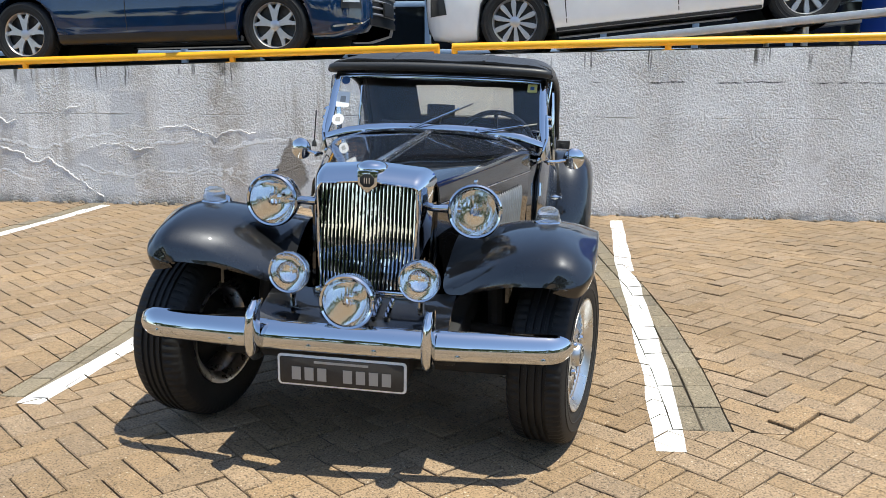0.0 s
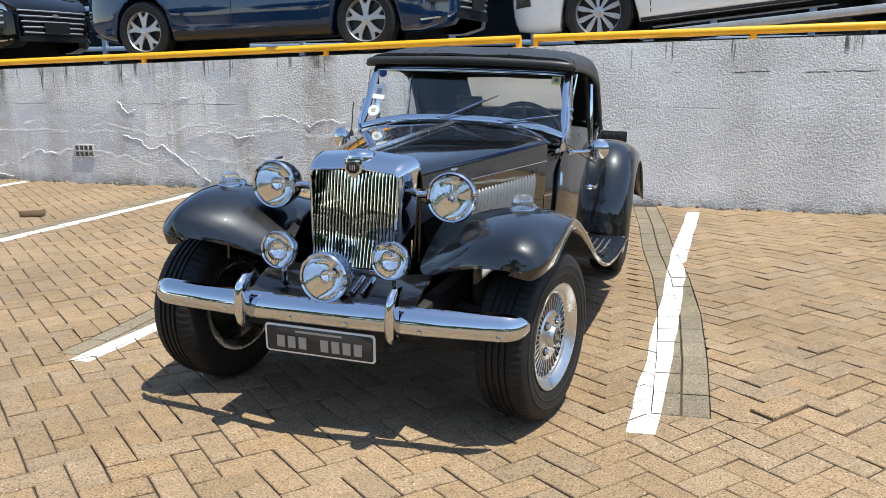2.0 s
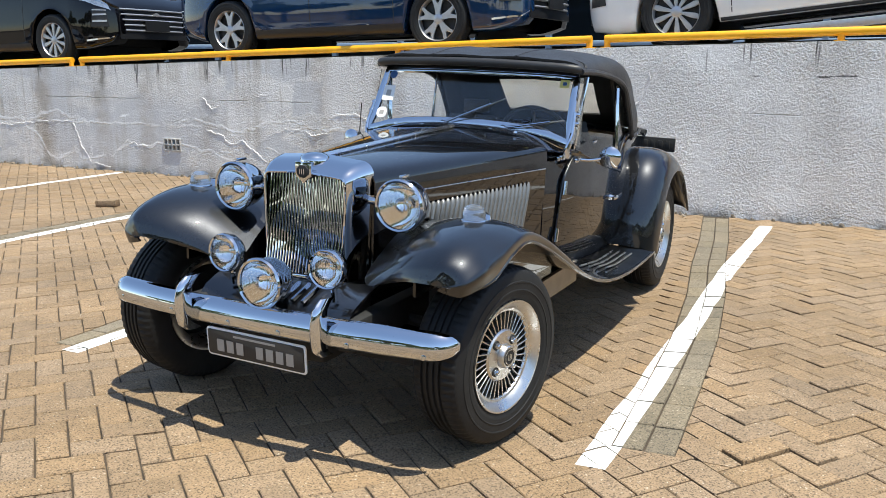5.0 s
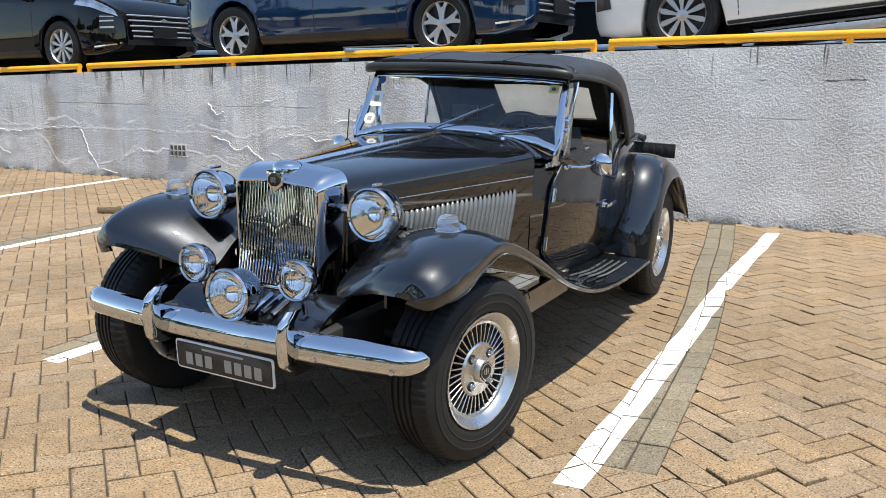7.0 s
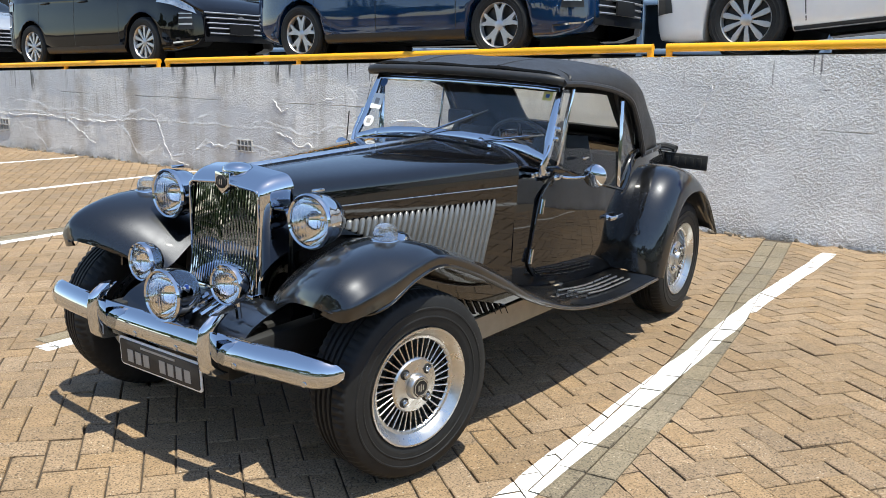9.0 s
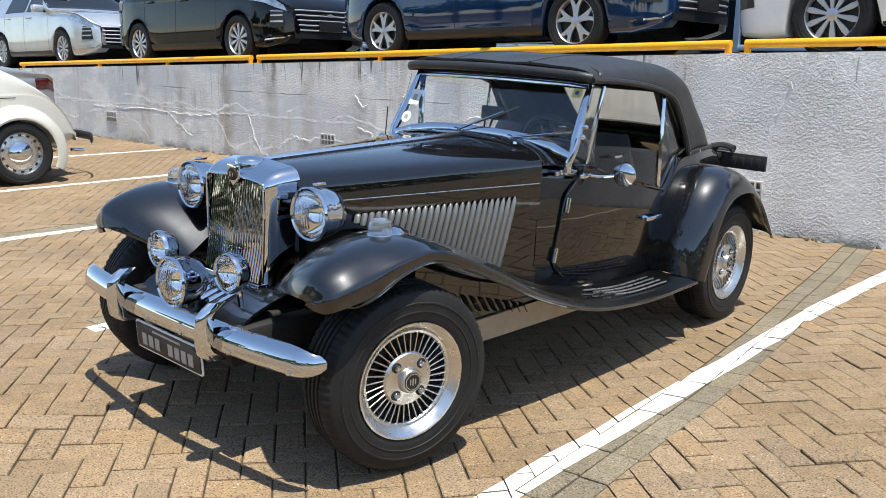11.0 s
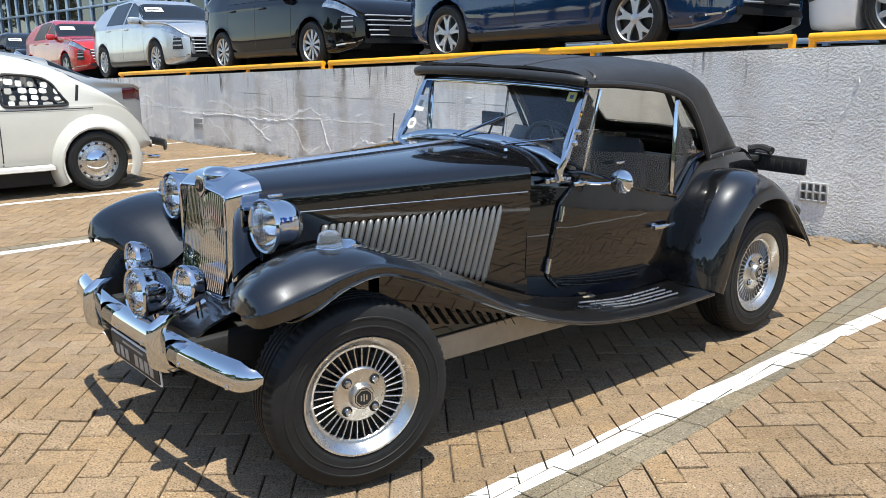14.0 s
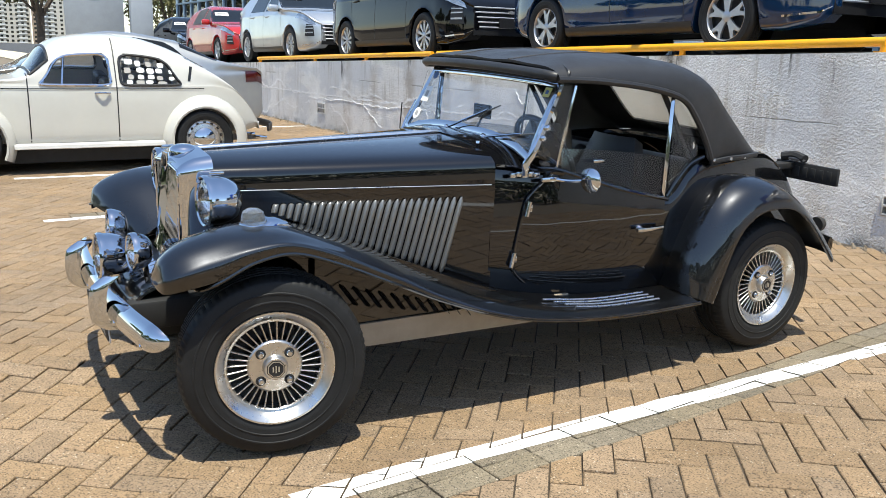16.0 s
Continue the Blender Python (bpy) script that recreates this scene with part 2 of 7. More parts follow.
def tube(bm, pts, r, n=8, steps=4, flat=1.0):
    p = spline(pts, steps)
    rows = []
    up = Vector((0, 0, 1))
    for i in range(len(p)):
        d = Vector(p[min(i + 1, len(p) - 1)] - p[max(i - 1, 0)]).normalized()
        s = d.cross(up)
        s = s.normalized() if s.length > 1e-3 else Vector((1, 0, 0))
        u = s.cross(d).normalized()
        rows.append([Vector(p[i]) + r * (math.cos(a) * s * flat + math.sin(a) * u) for a in [2 * math.pi * k / n for k in range(n)]])
    surf(bm, [[tuple(v) for v in r_] for r_ in rows], close_v=True, cap=True)


def prism(bm, outline, depth, m=None, bevel=0.0):
    """A flat outline in local xy given depth along z."""
    m = m or Matrix.Identity(4)
    a = [bm.verts.new(m @ Vector((x, y, 0))) for x, y in outline]
    b = [bm.verts.new(m @ Vector((x, y, depth))) for x, y in outline]
    n = len(a)
    bm.faces.new(a[::-1])
    top = bm.faces.new(b)
    for i in range(n):
        bm.faces.new((a[i], a[(i + 1) % n], b[(i + 1) % n], b[i]))
    if bevel:
        bmesh.ops.bevel(bm, geom=list(top.edges), offset=bevel, segments=2, affect='EDGES', profile=0.5)


def rounded(w, h, r, n=5):
    out = []
    for cx, cy, a0 in ((w / 2 - r, h / 2 - r, 0), (-w / 2 + r, h / 2 - r, 90), (-w / 2 + r, -h / 2 + r, 180), (w / 2 - r, -h / 2 + r, 270)):
        for k in range(n + 1):
            a = radians(a0 + 90 * k / n)
            out.append((cx + r * math.cos(a), cy + r * math.sin(a)))
    return out


def smooth01(a, b, x):
    t = min(1.0, max(0.0, (x - a) / (b - a)))
    return t * t * (3 - 2 * t)


B = bmesh.new

# ---- ground, wall, upper lot ----
WALL_Y = 4.92


def ground_z(x, y):
    a = 0.036 * smooth01(0.60, 1.35, x) * smooth01(-0.4, 0.8, y) * (1 - smooth01(2.6, 4.6, y)) * (1 - smooth01(2.4, 5.0, x))
    b = 0.034 * (1 - smooth01(-0.62, -0.15, x)) * smooth01(-3.0, -1.2, x) * smooth01(-2.0, -0.8, y) * (1 - smooth01(3.2, 4.6, y))
    c = -0.010 * smooth01(0.2, 0.5, x) * (1 - smooth01(0.60, 1.0, x)) * smooth01(-0.9, -0.4, y) * (1 - smooth01(3.0, 4.0, y))
    return a + b + c


def wall_top(x):
    return 1.402 + 0.0272 * x if x < 0 else 1.402 + 0.019 * x


bm = B()
xs = np.concatenate([[-400, -150, -60, -30], np.arange(-18, 8.01, 0.25), [15, 40, 120, 400]])
ys = np.concatenate([[-400, -120, -40, -12], np.arange(-5, WALL_Y + 0.01, 0.248), [WALL_Y + 0.3]])
surf(bm, [[(x, y, ground_z(x, y) - 0.009) for y in ys] for x in xs])
ground = tagged(mesh_ob("ground", bm, M_JOINT), "sandy bed of the paved car park", "ground", kind="structure")

bm = B()
for x0, x1, y0, y1 in ((-80, 60, -60, -4.12), (-80, -17.42, -4.12, WALL_Y), (5.12, 60, -4.12, WALL_Y)):
    surf(bm, [[(x, y, -0.006) for y in np.linspace(y0, y1, 6)] for x in np.linspace(x0, x1, 12)])
tagged(mesh_ob("pavement", bm, M_YARD), "ochre paved yard running on round the bays", "pavement", kind="structure")

# wall material: roughcast white plaster with grey repairs, rain streaks and cracks
def wall_material():
    m = bpy.data.materials.new("roughcast_white_plaster")
    m.use_nodes = True
    nt = m.node_tree
    N, L = nt.nodes.new, nt.links.new
    b = nt.nodes["Principled BSDF"]
    b.inputs["Roughness"].default_value = 0.92
    pos = N("ShaderNodeNewGeometry").outputs["Position"]

    def noise_at(scale, detail=6, rough=0.6, st=(1, 1, 1), distort=0.0):
        mp = N("ShaderNodeMapping")
        mp.inputs["Scale"].default_value = st
        L(pos, mp.inputs[0])
        n = N("ShaderNodeTexNoise")
        n.inputs["Scale"].default_value, n.inputs["Detail"].default_value = scale, detail
        n.inputs["Roughness"].default_value, n.inputs["Distortion"].default_value = rough, distort
        L(mp.outputs[0], n.inputs[0])
        return n.outputs[0]

    def ramp(v, a, c):
        r = N("ShaderNodeMapRange")
        r.inputs[1].default_value, r.inputs[2].default_value = a, c
        L(v, r.inputs[0])
        return r.outputs[0]

    def mix(f, a, c):
        x = N("ShaderNodeMix")
        x.data_type = 'RGBA'
        L(f, x.inputs[0])
        for i, v in ((6, a), (7, c)):
            if isinstance(v, tuple):
                x.inputs[i].default_value = (*v, 1)
            else:
                L(v, x.inputs[i])
        return x.outputs[2]

    def mul(a, c):
        x = N("ShaderNodeMath")
        x.operation = 'MULTIPLY'
        L(a, x.inputs[0])
        if isinstance(c, float):
            x.inputs[1].default_value = c
        else:
            L(c, x.inputs[1])
        return x.outputs[0]

    sep = N("ShaderNodeSeparateXYZ")
    L(pos, sep.inputs[0])
    X, Z = sep.outputs[0], sep.outputs[2]

    def calc(op, a, c, d=None):
        x = N("ShaderNodeMath")
        x.operation = op
        for i, v in enumerate((a, c) if d is None else (a, c, d)):
            if isinstance(v, (int, float)):
                x.inputs[i].default_value = v
            else:
                L(v, x.inputs[i])
        return x.outputs[0]

    def near(v, c, half, soft_):
        """1 where v lies within half of c, fading over soft_."""
        return ramp(calc('ABSOLUTE', calc('SUBTRACT', v, c), 0.0), half + soft_, half)

    wob = calc('SUBTRACT', noise_at(3.0, 8, 0.78), 0.5)
    wob2 = calc('SUBTRACT', noise_at(1.3, 3, 0.5), 0.5)
    zr = calc('MULTIPLY_ADD', calc('SUBTRACT', noise_at(13.0, 6, 0.75), 0.5), 0.05, Z)
    xw, zw = calc('MULTIPLY_ADD', wob, 0.35, X), calc('MULTIPLY_ADD', wob, 0.30, Z)
    zl = calc('MULTIPLY_ADD', wob2, 0.55, calc('MULTIPLY_ADD', wob, 0.12, zr))
    # smooth grey repairs, mostly on the stretch towards the far end
    left_ = ramp(X, 0.6, -1.2)
    smooth_ = mul(ramp(noise_at(0.75, 4, 0.5, (1, 1, 1.7), 0.4), 0.50, 0.56), left_)
    for cx, cz, hx, hz in ((-3.72, 0.17, 0.17, 0.11), (-3.04, 0.48, 0.22, 0.11), (-4.45, 0.14, 0.06, 0.05), (-3.55, 0.90, 0.18, 0.16)):
        smooth_ = calc('MAXIMUM', smooth_, mul(near(xw, cx, hx, 0.02), near(zw, cz, hz, 0.02)))
    col = mix(ramp(noise_at(1.6, 8), 0.35, 0.65), (0.83, 0.82, 0.80), (0.73, 0.72, 0.70))
    col = mix(mul(ramp(noise_at(16.0, 5, 0.6), 0.55, 0.70), 0.32), col, (0.46, 0.45, 0.43))
    col = mix(mul(smooth_, 0.7), col, (0.55, 0.56, 0.575))
    col = mix(mul(ramp(noise_at(48.0, 4, 0.7), 0.55, 0.66), 0.34), col, (0.33, 0.32, 0.30))
    col = mix(mul(mul(ramp(noise_at(7.0, 5, 0.75, (1, 1, 0.06)), 0.50, 0.62), mul(left_, ramp(noise_at(1.1, 3), 0.40, 0.60))), 0.55), col, (0.37, 0.33, 0.27))
    # damp rusty bands
    for cx, hw, k in ((-2.57, 0.10, 0.62), (-7.5, 0.10, 0.6), (-9.55, 0.08, 0.45), (-4.9, 0.05, 0.35), (-5.8, 0.06, 0.4), (-6.5, 0.05, 0.45), (-3.4, 0.05, 0.35), (-8.6, 0.07, 0.35), (-0.9, 0.05, 0.25), (2.75, 0.10, 0.28), (1.35, 0.12, 0.14)):
        col = mix(mul(mul(near(xw, cx, hw, 0.12), ramp(noise_at(6.0, 5), 0.30, 0.62)), k), col, (0.33, 0.27, 0.20))
    # dark drips below the coping
    drip = mul(ramp(noise_at(8.0, 4, 0.7, (1, 1, 0.07)), 0.60, 0.65), ramp(calc('MULTIPLY_ADD', X, -0.027, calc('MULTIPLY_ADD', noise_at(1.7, 3), 0.7, Z)), 1.50, 1.66))
    col = mix(mul(drip, 0.9), col, (0.07, 0.07, 0.06))
    for cx in (-6.45, -2.60, -2.45):
        col = mix(mul(mul(near(xw, cx, 0.015, 0.05), ramp(calc('MULTIPLY_ADD', noise_at(9.0, 4), 0.5, Z), 1.0 if cx < -5 else 1.45, 1.5 if cx < -5 else 1.6)), 0.85), col, (0.09, 0.085, 0.07))
    # pour joint, a thin dark line broken by pale lips
    joint = mul(near(calc('MULTIPLY_ADD', wob, 0.05, Z), 0.855, 0.002, 0.005), ramp(noise_at(1.2, 3), 0.50, 0.58))
    joint2 = mul(mul(near(calc('MULTIPLY_ADD', wob, 0.08, Z), 1.16, 0.003, 0.005), ramp(noise_at(2.2, 3), 0.55, 0.60)), ramp(X, -0.8, 0.2))
    # ragged pale edges where plaster layers end
    lip = mul(near(zl, 0.60, 0.008, 0.014), mul(left_, ramp(noise_at(1.1, 3), 0.40, 0.48)))
    lip2 = mul(near(calc('MULTIPLY_ADD', noise_at(0.9, 3, 0.5, (1, 1, 0.6)), 1.3, calc('MULTIPLY_ADD', wob, 0.10, zr)), 0.95, 0.008, 0.014), mul(left_, ramp(noise_at(2.0, 3), 0.43, 0.50)))
    crack = mul(near(calc('MULTIPLY_ADD', wob2, 0.5, calc('MULTIPLY_ADD', wob, 0.25, calc('MULTIPLY_ADD', Z, -0.30, X))), -0.38, 0.004, 0.010), ramp(Z, 0.66, 0.78))
    lip3 = mul(near(calc('MULTIPLY_ADD', noise_at(2.3, 4, 0.6, (1, 1, 1.2)), 0.9, calc('MULTIPLY_ADD', wob, 0.25, zr)), 0.72, 0.006, 0.014), mul(left_, ramp(noise_at(1.7, 3), 0.46, 0.53)))
    lip4 = mul(near(calc('MULTIPLY_ADD', wob, 0.14, zr), 0.56, 0.004, 0.014), mul(ramp(X, -4.6, -5.6), ramp(noise_at(1.4, 3), 0.36, 0.44)))
    lip2 = calc('MAXIMUM', calc('MAXIMUM', lip2, lip3), lip4)
    pale = calc('MAXIMUM', calc('MAXIMUM', lip, lip2), mul(crack, 0.8))
    pale = mul(pale, ramp(noise_at(24.0, 4, 0.7), 0.33, 0.47))
    col = mix(mul(pale, 0.8), col, (0.90, 0.90, 0.89))
    col = mix(calc('MAXIMUM', mul(joint, 0.45), joint2), col, (0.10, 0.10, 0.095))
    # pieces of render fallen away, showing the darker coat beneath
    jag = calc('SUBTRACT', noise_at(9.0, 6, 0.7), 0.5)
    half_w = calc('MINIMUM', calc('MINIMUM', calc('MULTIPLY_ADD', Z, -0.52, 0.325), 0.15), calc('MULTIPLY_ADD', Z, 0.7, -0.03))
    hollow = ramp(calc('MULTIPLY_ADD', jag, 0.16, calc('SUBTRACT', half_w, calc('ABSOLUTE', calc('ADD', X, 1.97), 0.0))), 0.0, 0.006)
    rim_ = mul(ramp(calc('MULTIPLY_ADD', jag, 0.16, calc('SUBTRACT', half_w, calc('ABSOLUTE', calc('ADD', X, 1.965), 0.0))), -0.016, -0.010), calc('SUBTRACT', 1.0, hollow))
    col = mix(mul(rim_, 0.6), col, (0.16, 0.15, 0.135))
    col = mix(hollow, col, (0.26, 0.235, 0.205))
    # grime at the foot
    foot = ramp(calc('MULTIPLY_ADD', wob, 0.12, Z), 0.10, 0.0)
    col = mix(mul(mul(foot, ramp(noise_at(4.0, 6), 0.42, 0.60)), 0.75), col, (0.17, 0.15, 0.12))
    L(col, b.inputs["Base Color"])
    # roughcast relief
    stipple = ramp(noise_at(58.0, 2, 0.5, (1, 1, 1), 0.3), 0.36, 0.66)
    rough_ = calc('MULTIPLY', calc('ADD', mul(stipple, 0.75), mul(noise_at(120.0, 3, 0.6), 0.45)), mul(calc('SUBTRACT', 1.0, mul(calc('MAXIMUM', smooth_, hollow), 0.55)), calc('MULTIPLY_ADD', ramp(noise_at(1.9, 4, 0.6), 0.36, 0.62), 0.95, 0.25)))
    height = calc('ADD', rough_, mul(noise_at(2.5, 5), 1.6))
    height = calc('ADD', height, mul(pale, 0.5))
    height = calc('SUBTRACT', height, mul(calc('MAXIMUM', hollow, joint), 0.9))
    bp = N("ShaderNodeBump")
    bp.inputs["Strength"].default_value, bp.inputs["Distance"].default_value = 1.0, 0.014
    L(height, bp.inputs["Height"])
    L(bp.outputs[0], b.inputs["Normal"])
    return m


M_WALL = wall_material()
VENTS = [(-0.30, 0.325, 0.21, 0.13), (-5.43, 0.345, 0.24, 0.13), (-10.62, 0.33, 0.30, 0.16)]
# the wall, built in panels round the vent openings
bm = B()
cuts = sorted({-60.0, 14.0, *[v[0] - v[2] / 2 for v in VENTS], *[v[0] + v[2] / 2 for v in VENTS], -20.0, -15.0, 0.0, 5.0, -7.5, -2.5})


def slab(bm, x0, x1, za, zb):
    p = [(x, y, z) for y in (WALL_Y, WALL_Y + 0.26) for x, z in ((x0, za(x0)), (x1, za(x1)), (x1, zb(x1)), (x0, zb(x0)))]
    v = [bm.verts.new(q) for q in p]
    for f in ((0, 1, 2, 3), (7, 6, 5, 4), (0, 4, 5, 1), (3, 2, 6, 7), (0, 3, 7, 4), (1, 5, 6, 2)):
        bm.faces.new([v[i] for i in f])


for x0, x1 in zip(cuts, cuts[1:]):
    hole = [v for v in VENTS if v[0] - v[2] / 2 - 1e-6 <= x0 and x1 <= v[0] + v[2] / 2 + 1e-6]
    if hole:
        c = hole[0]
        slab(bm, x0, x1, lambda x: -0.3, lambda x: c[1] - c[3] / 2)
        slab(bm, x0, x1, lambda x: c[1] + c[3] / 2, wall_top)
    else:
        slab(bm, x0, x1, lambda x: -0.3, wall_top)
bmesh.ops.remove_doubles(bm, verts=bm.verts, dist=1e-5)
wall = tagged(mesh_ob("wall_north", bm, M_WALL, smooth=False), "white roughcast retaining wall, stained and cracked", "wall", kind="structure")
# ragged ridges where the old plaster has lifted
RIDGES = [[(-4.93, 0.52), (-4.74, 0.49), (-4.58, 0.40), (-4.42, 0.43), (-4.23, 0.30), (-4.06, 0.18), (-3.87, 0.05)], [(-3.99, 0.55), (-3.74, 0.57), (-3.51, 0.54), (-3.32, 0.53)],
          [(-3.28, 0.72), (-2.98, 0.75), (-2.70, 0.66), (-2.48, 0.71), (-2.30, 0.68)], [(-4.95, 0.89), (-4.84, 0.78), (-4.72, 0.80)], [(-4.19, 0.89), (-4.05, 0.945)],
          [(-7.0, 0.57), (-6.95, 0.45), (-6.92, 0.36), (-6.81, 0.19), (-6.71, 0.08), (-6.43, 0.035)], [(-6.28, 0.23), (-6.05, 0.34), (-5.79, 0.30)],
          [(-11.2, 0.50), (-10.44, 0.49), (-9.59, 0.51), (-8.99, 0.49), (-8.67, 0.34), (-8.35, 0.17)], [(-8.9, 0.49), (-8.2, 0.50), (-7.5, 0.55), (-7.0, 0.57)], [(-0.19, 0.80), (-0.11, 0.97), (-0.03, 1.19)]]
M_RIDGE = mat("flaking_white_plaster", (0.80, 0.79, 0.77), 0.9, var=0.16, scale=45, bump=0.6, bscale=90, dist=0.006)
rng = random.Random(8)
for line in RIDGES:
    bm = B()
    pts = spline([(x, 0.0, z) for x, z in line], 26)
    rows = []
    for i, p in enumerate(pts):
        d = Vector(pts[min(i + 1, len(pts) - 1)] - pts[max(i - 1, 0)]).normalized()
        side_ = Vector((-d.z, 0, d.x))
        q = Vector((p[0], 9.1, p[2]))
        c = Vector((p[0], WALL_Y, p[2])) + side_ * (0.030 * noise.noise(q * 9) + 0.016 * noise.noise(q * 31))
        wd = max(0.001, 0.007 + 0.009 * noise.noise(q * 6) + 0.007 * noise.noise(q * 40)) * (0.3 if i in (0, len(pts) - 1) else 1.0)
        out = 0.004 + 0.006 * noise.noise(q * 12)
        rows.append([tuple(c + side_ * wd * k + Vector((0, -out * h, 0))) for k, h in ((-1.0, -0.4), (-0.6, 0.8), (0.1, 1.0), (0.6, 0.5), (1.0, -0.4))])
    surf(bm, rows)
    part("plaster_ridge", bm, M_RIDGE, wall, "ragged lifted edge of white plaster")
for vx, vz, vw, vh in VENTS:
    vent = thing("wall_vent", "white concrete grille set in the plastered wall", "vent", "drain vents in the wall", at=pose(vx, WALL_Y, vz))
    bm = B()
    box(bm, (0, 0.045, 0), (vw, 0.02, vh))
    part("backing", bm, M_CONC, vent)
    bm = B()
    for k in range(5):
        box(bm, (-vw / 2 + vw * k / 4, 0.01, 0), (0.015, 0.05, vh), 0.003)
    for k in range(3):
        box(bm, (0, 0.012, -vh / 2 + vh * k / 2), (vw + 0.02, 0.05, 0.016), 0.003)
    part("grille", bm, M_CONC, vent, "whitewashed concrete grid")

# dark rubble strip and weeds' dirt at the foot of the wall
bm = B()
rng = random.Random(5)
for k in range(420):
    x = rng.uniform(-16, 4.5)
    s = rng.uniform(0.006, 0.022)
    y = WALL_Y - abs(rng.gauss(0, 0.06)) - 0.01
    r = bmesh.ops.create_icosphere(bm, subdivisions=1, radius=s, matrix=pose(x, y, ground_z(x, y) + s * 0.2, rng.uniform(0, 90), rng.uniform(0, 90), 0) @ Matrix.Diagonal((1.4, 1, 0.5, 1)))
tagged(mesh_ob("debris", bm, mat("crumbled_plaster", (0.17, 0.14, 0.105), 0.95, var=0.4, scale=30, island=0.4), smooth=False), "crumbs of plaster and leaf litter along the wall foot", "debris", kind="stuff")

# upper lot
def upper_z(x):
    return wall_top(x) + 0.015


bm = B()
surf(bm, [[(x, y, upper_z(max(-30, min(10, x)))) for y in (WALL_Y + 0.2, 7, 10, 16, 40, 400)] for x in (-400, -100, -30, -20, -10, 0, 10, 30, 400)])
tagged(mesh_ob("upper_lot", bm, M_ASPH), "dark asphalt of the raised sales lot", "ground", kind="structure")

# yellow guard rail, in lengths with a gap between
def guard_rail(x0, x1, posts):
    r = thing("guard_rail", "yellow painted steel tube guard rail on the wall", "rail", "lengths of yellow rail", at=pose(0, WALL_Y + 0.07, 0))
    zt = lambda x: wall_top(x) + 0.075
    bm = B()
    rod(bm, (x0, 0, zt(x0)), (x1, 0, zt(x1)), 0.034, 16)
    part("top_tube", bm, M_YELLOW, r)
    for px in posts:
        bm = B()
        rod(bm, (px, 0, wall_top(px) - 0.02), (px, 0, zt(px)), 0.028, 12)
        box(bm, (px, 0, wall_top(px) + 0.003), (0.10, 0.10, 0.006))
        part("post", bm, M_YELLOW, r)


guard_rail(-0.46, 7.4, [-0.44, 1.41, 3.3, 5.2, 7.3])
guard_rail(-6.86, -0.58, [-6.84, -4.62, -2.52, -0.60])
guard_rail(-14.0, -7.0, [-13.9,  -11.05, -9.02, -7.02])

# a broken paver lying loose near the wall
LOOSE = (-4.38, 2.97)
brick = thing("loose_paver", "broken ochre paver lying loose on the ground", "paver", at=pose(LOOSE[0], LOOSE[1], 0.032, 0, 0, 22))
bm = B()
box(bm, (0, 0, 0), (0.19, 0.10, 0.06), 0.008)
for v in bm.verts:
    v.co.x += 0.012 * noise.noise(v.co * 30)
    v.co.z += 0.008 * noise.noise(v.co * 22 + Vector((3, 0, 0)))
part("block", bm, M_PAVER, brick)

# ---- black roadster ----
CAR = pose(-0.028, 0, 0.012, 0, 1.95, 0)
roadster = thing("roadster", "black vintage-style roadster with chrome fittings and closed soft top", "car", at=CAR)


def both(f):
    for s in (1, -1):
        f(s)


def flip(g, s):
    g = np.array(g, float)
    if s < 0:
        g[..., 0] *= -1
        g = g[:, ::-1]
    return g


def bonnet_w(y):
    return 0.205 + 0.2304 * (y + 0.1)


# bonnet, in two halves hinged at the middle
def bonnet_half(s):
    ys_ = np.linspace(-0.05, 0.985, 9)
    g = []
    for y in ys_:
        w, top = bonnet_w(y), 0.928 + 0.036 * (y + 0.1)
        g.append([(0.002, y, top), (0.35 * w, y, top - 0.006), (0.68 * w, y, top - 0.020), (0.88 * w, y, top - 0.036), (0.975 * w, y, top - 0.058), (w, y, top - 0.085), (w + 0.002, y, 0.815 + 0.008 * (y + 0.1))])
    bm = B()
    shell(bm, refine(flip(g, s)[:, ::-1] if s > 0 else flip(g, s)[:, ::-1], 2, 4), 0.006)
    ob = part("bonnet", bm, M_BLACK, roadster)
    bm = B()
    pts = [(s * (bonnet_w(y) + 0.006), y, 0.812 + 0.008 * (y + 0.1)) for y in (-0.045, 0.4, 0.97)]
    tube(bm, pts, 0.0022, 6)
    part("edge_strip", bm, M_ALLOY, ob, "thin chrome strip")


both(bonnet_half)
bm = B()
tube(bm, [(0, -0.05, 0.934), (0, 0.4, 0.951), (0, 0.985, 0.971)], 0.010, 12, flat=1.35)
part("bonnet_hinge", bm, M_HINGE, roadster, "long chrome piano hinge")


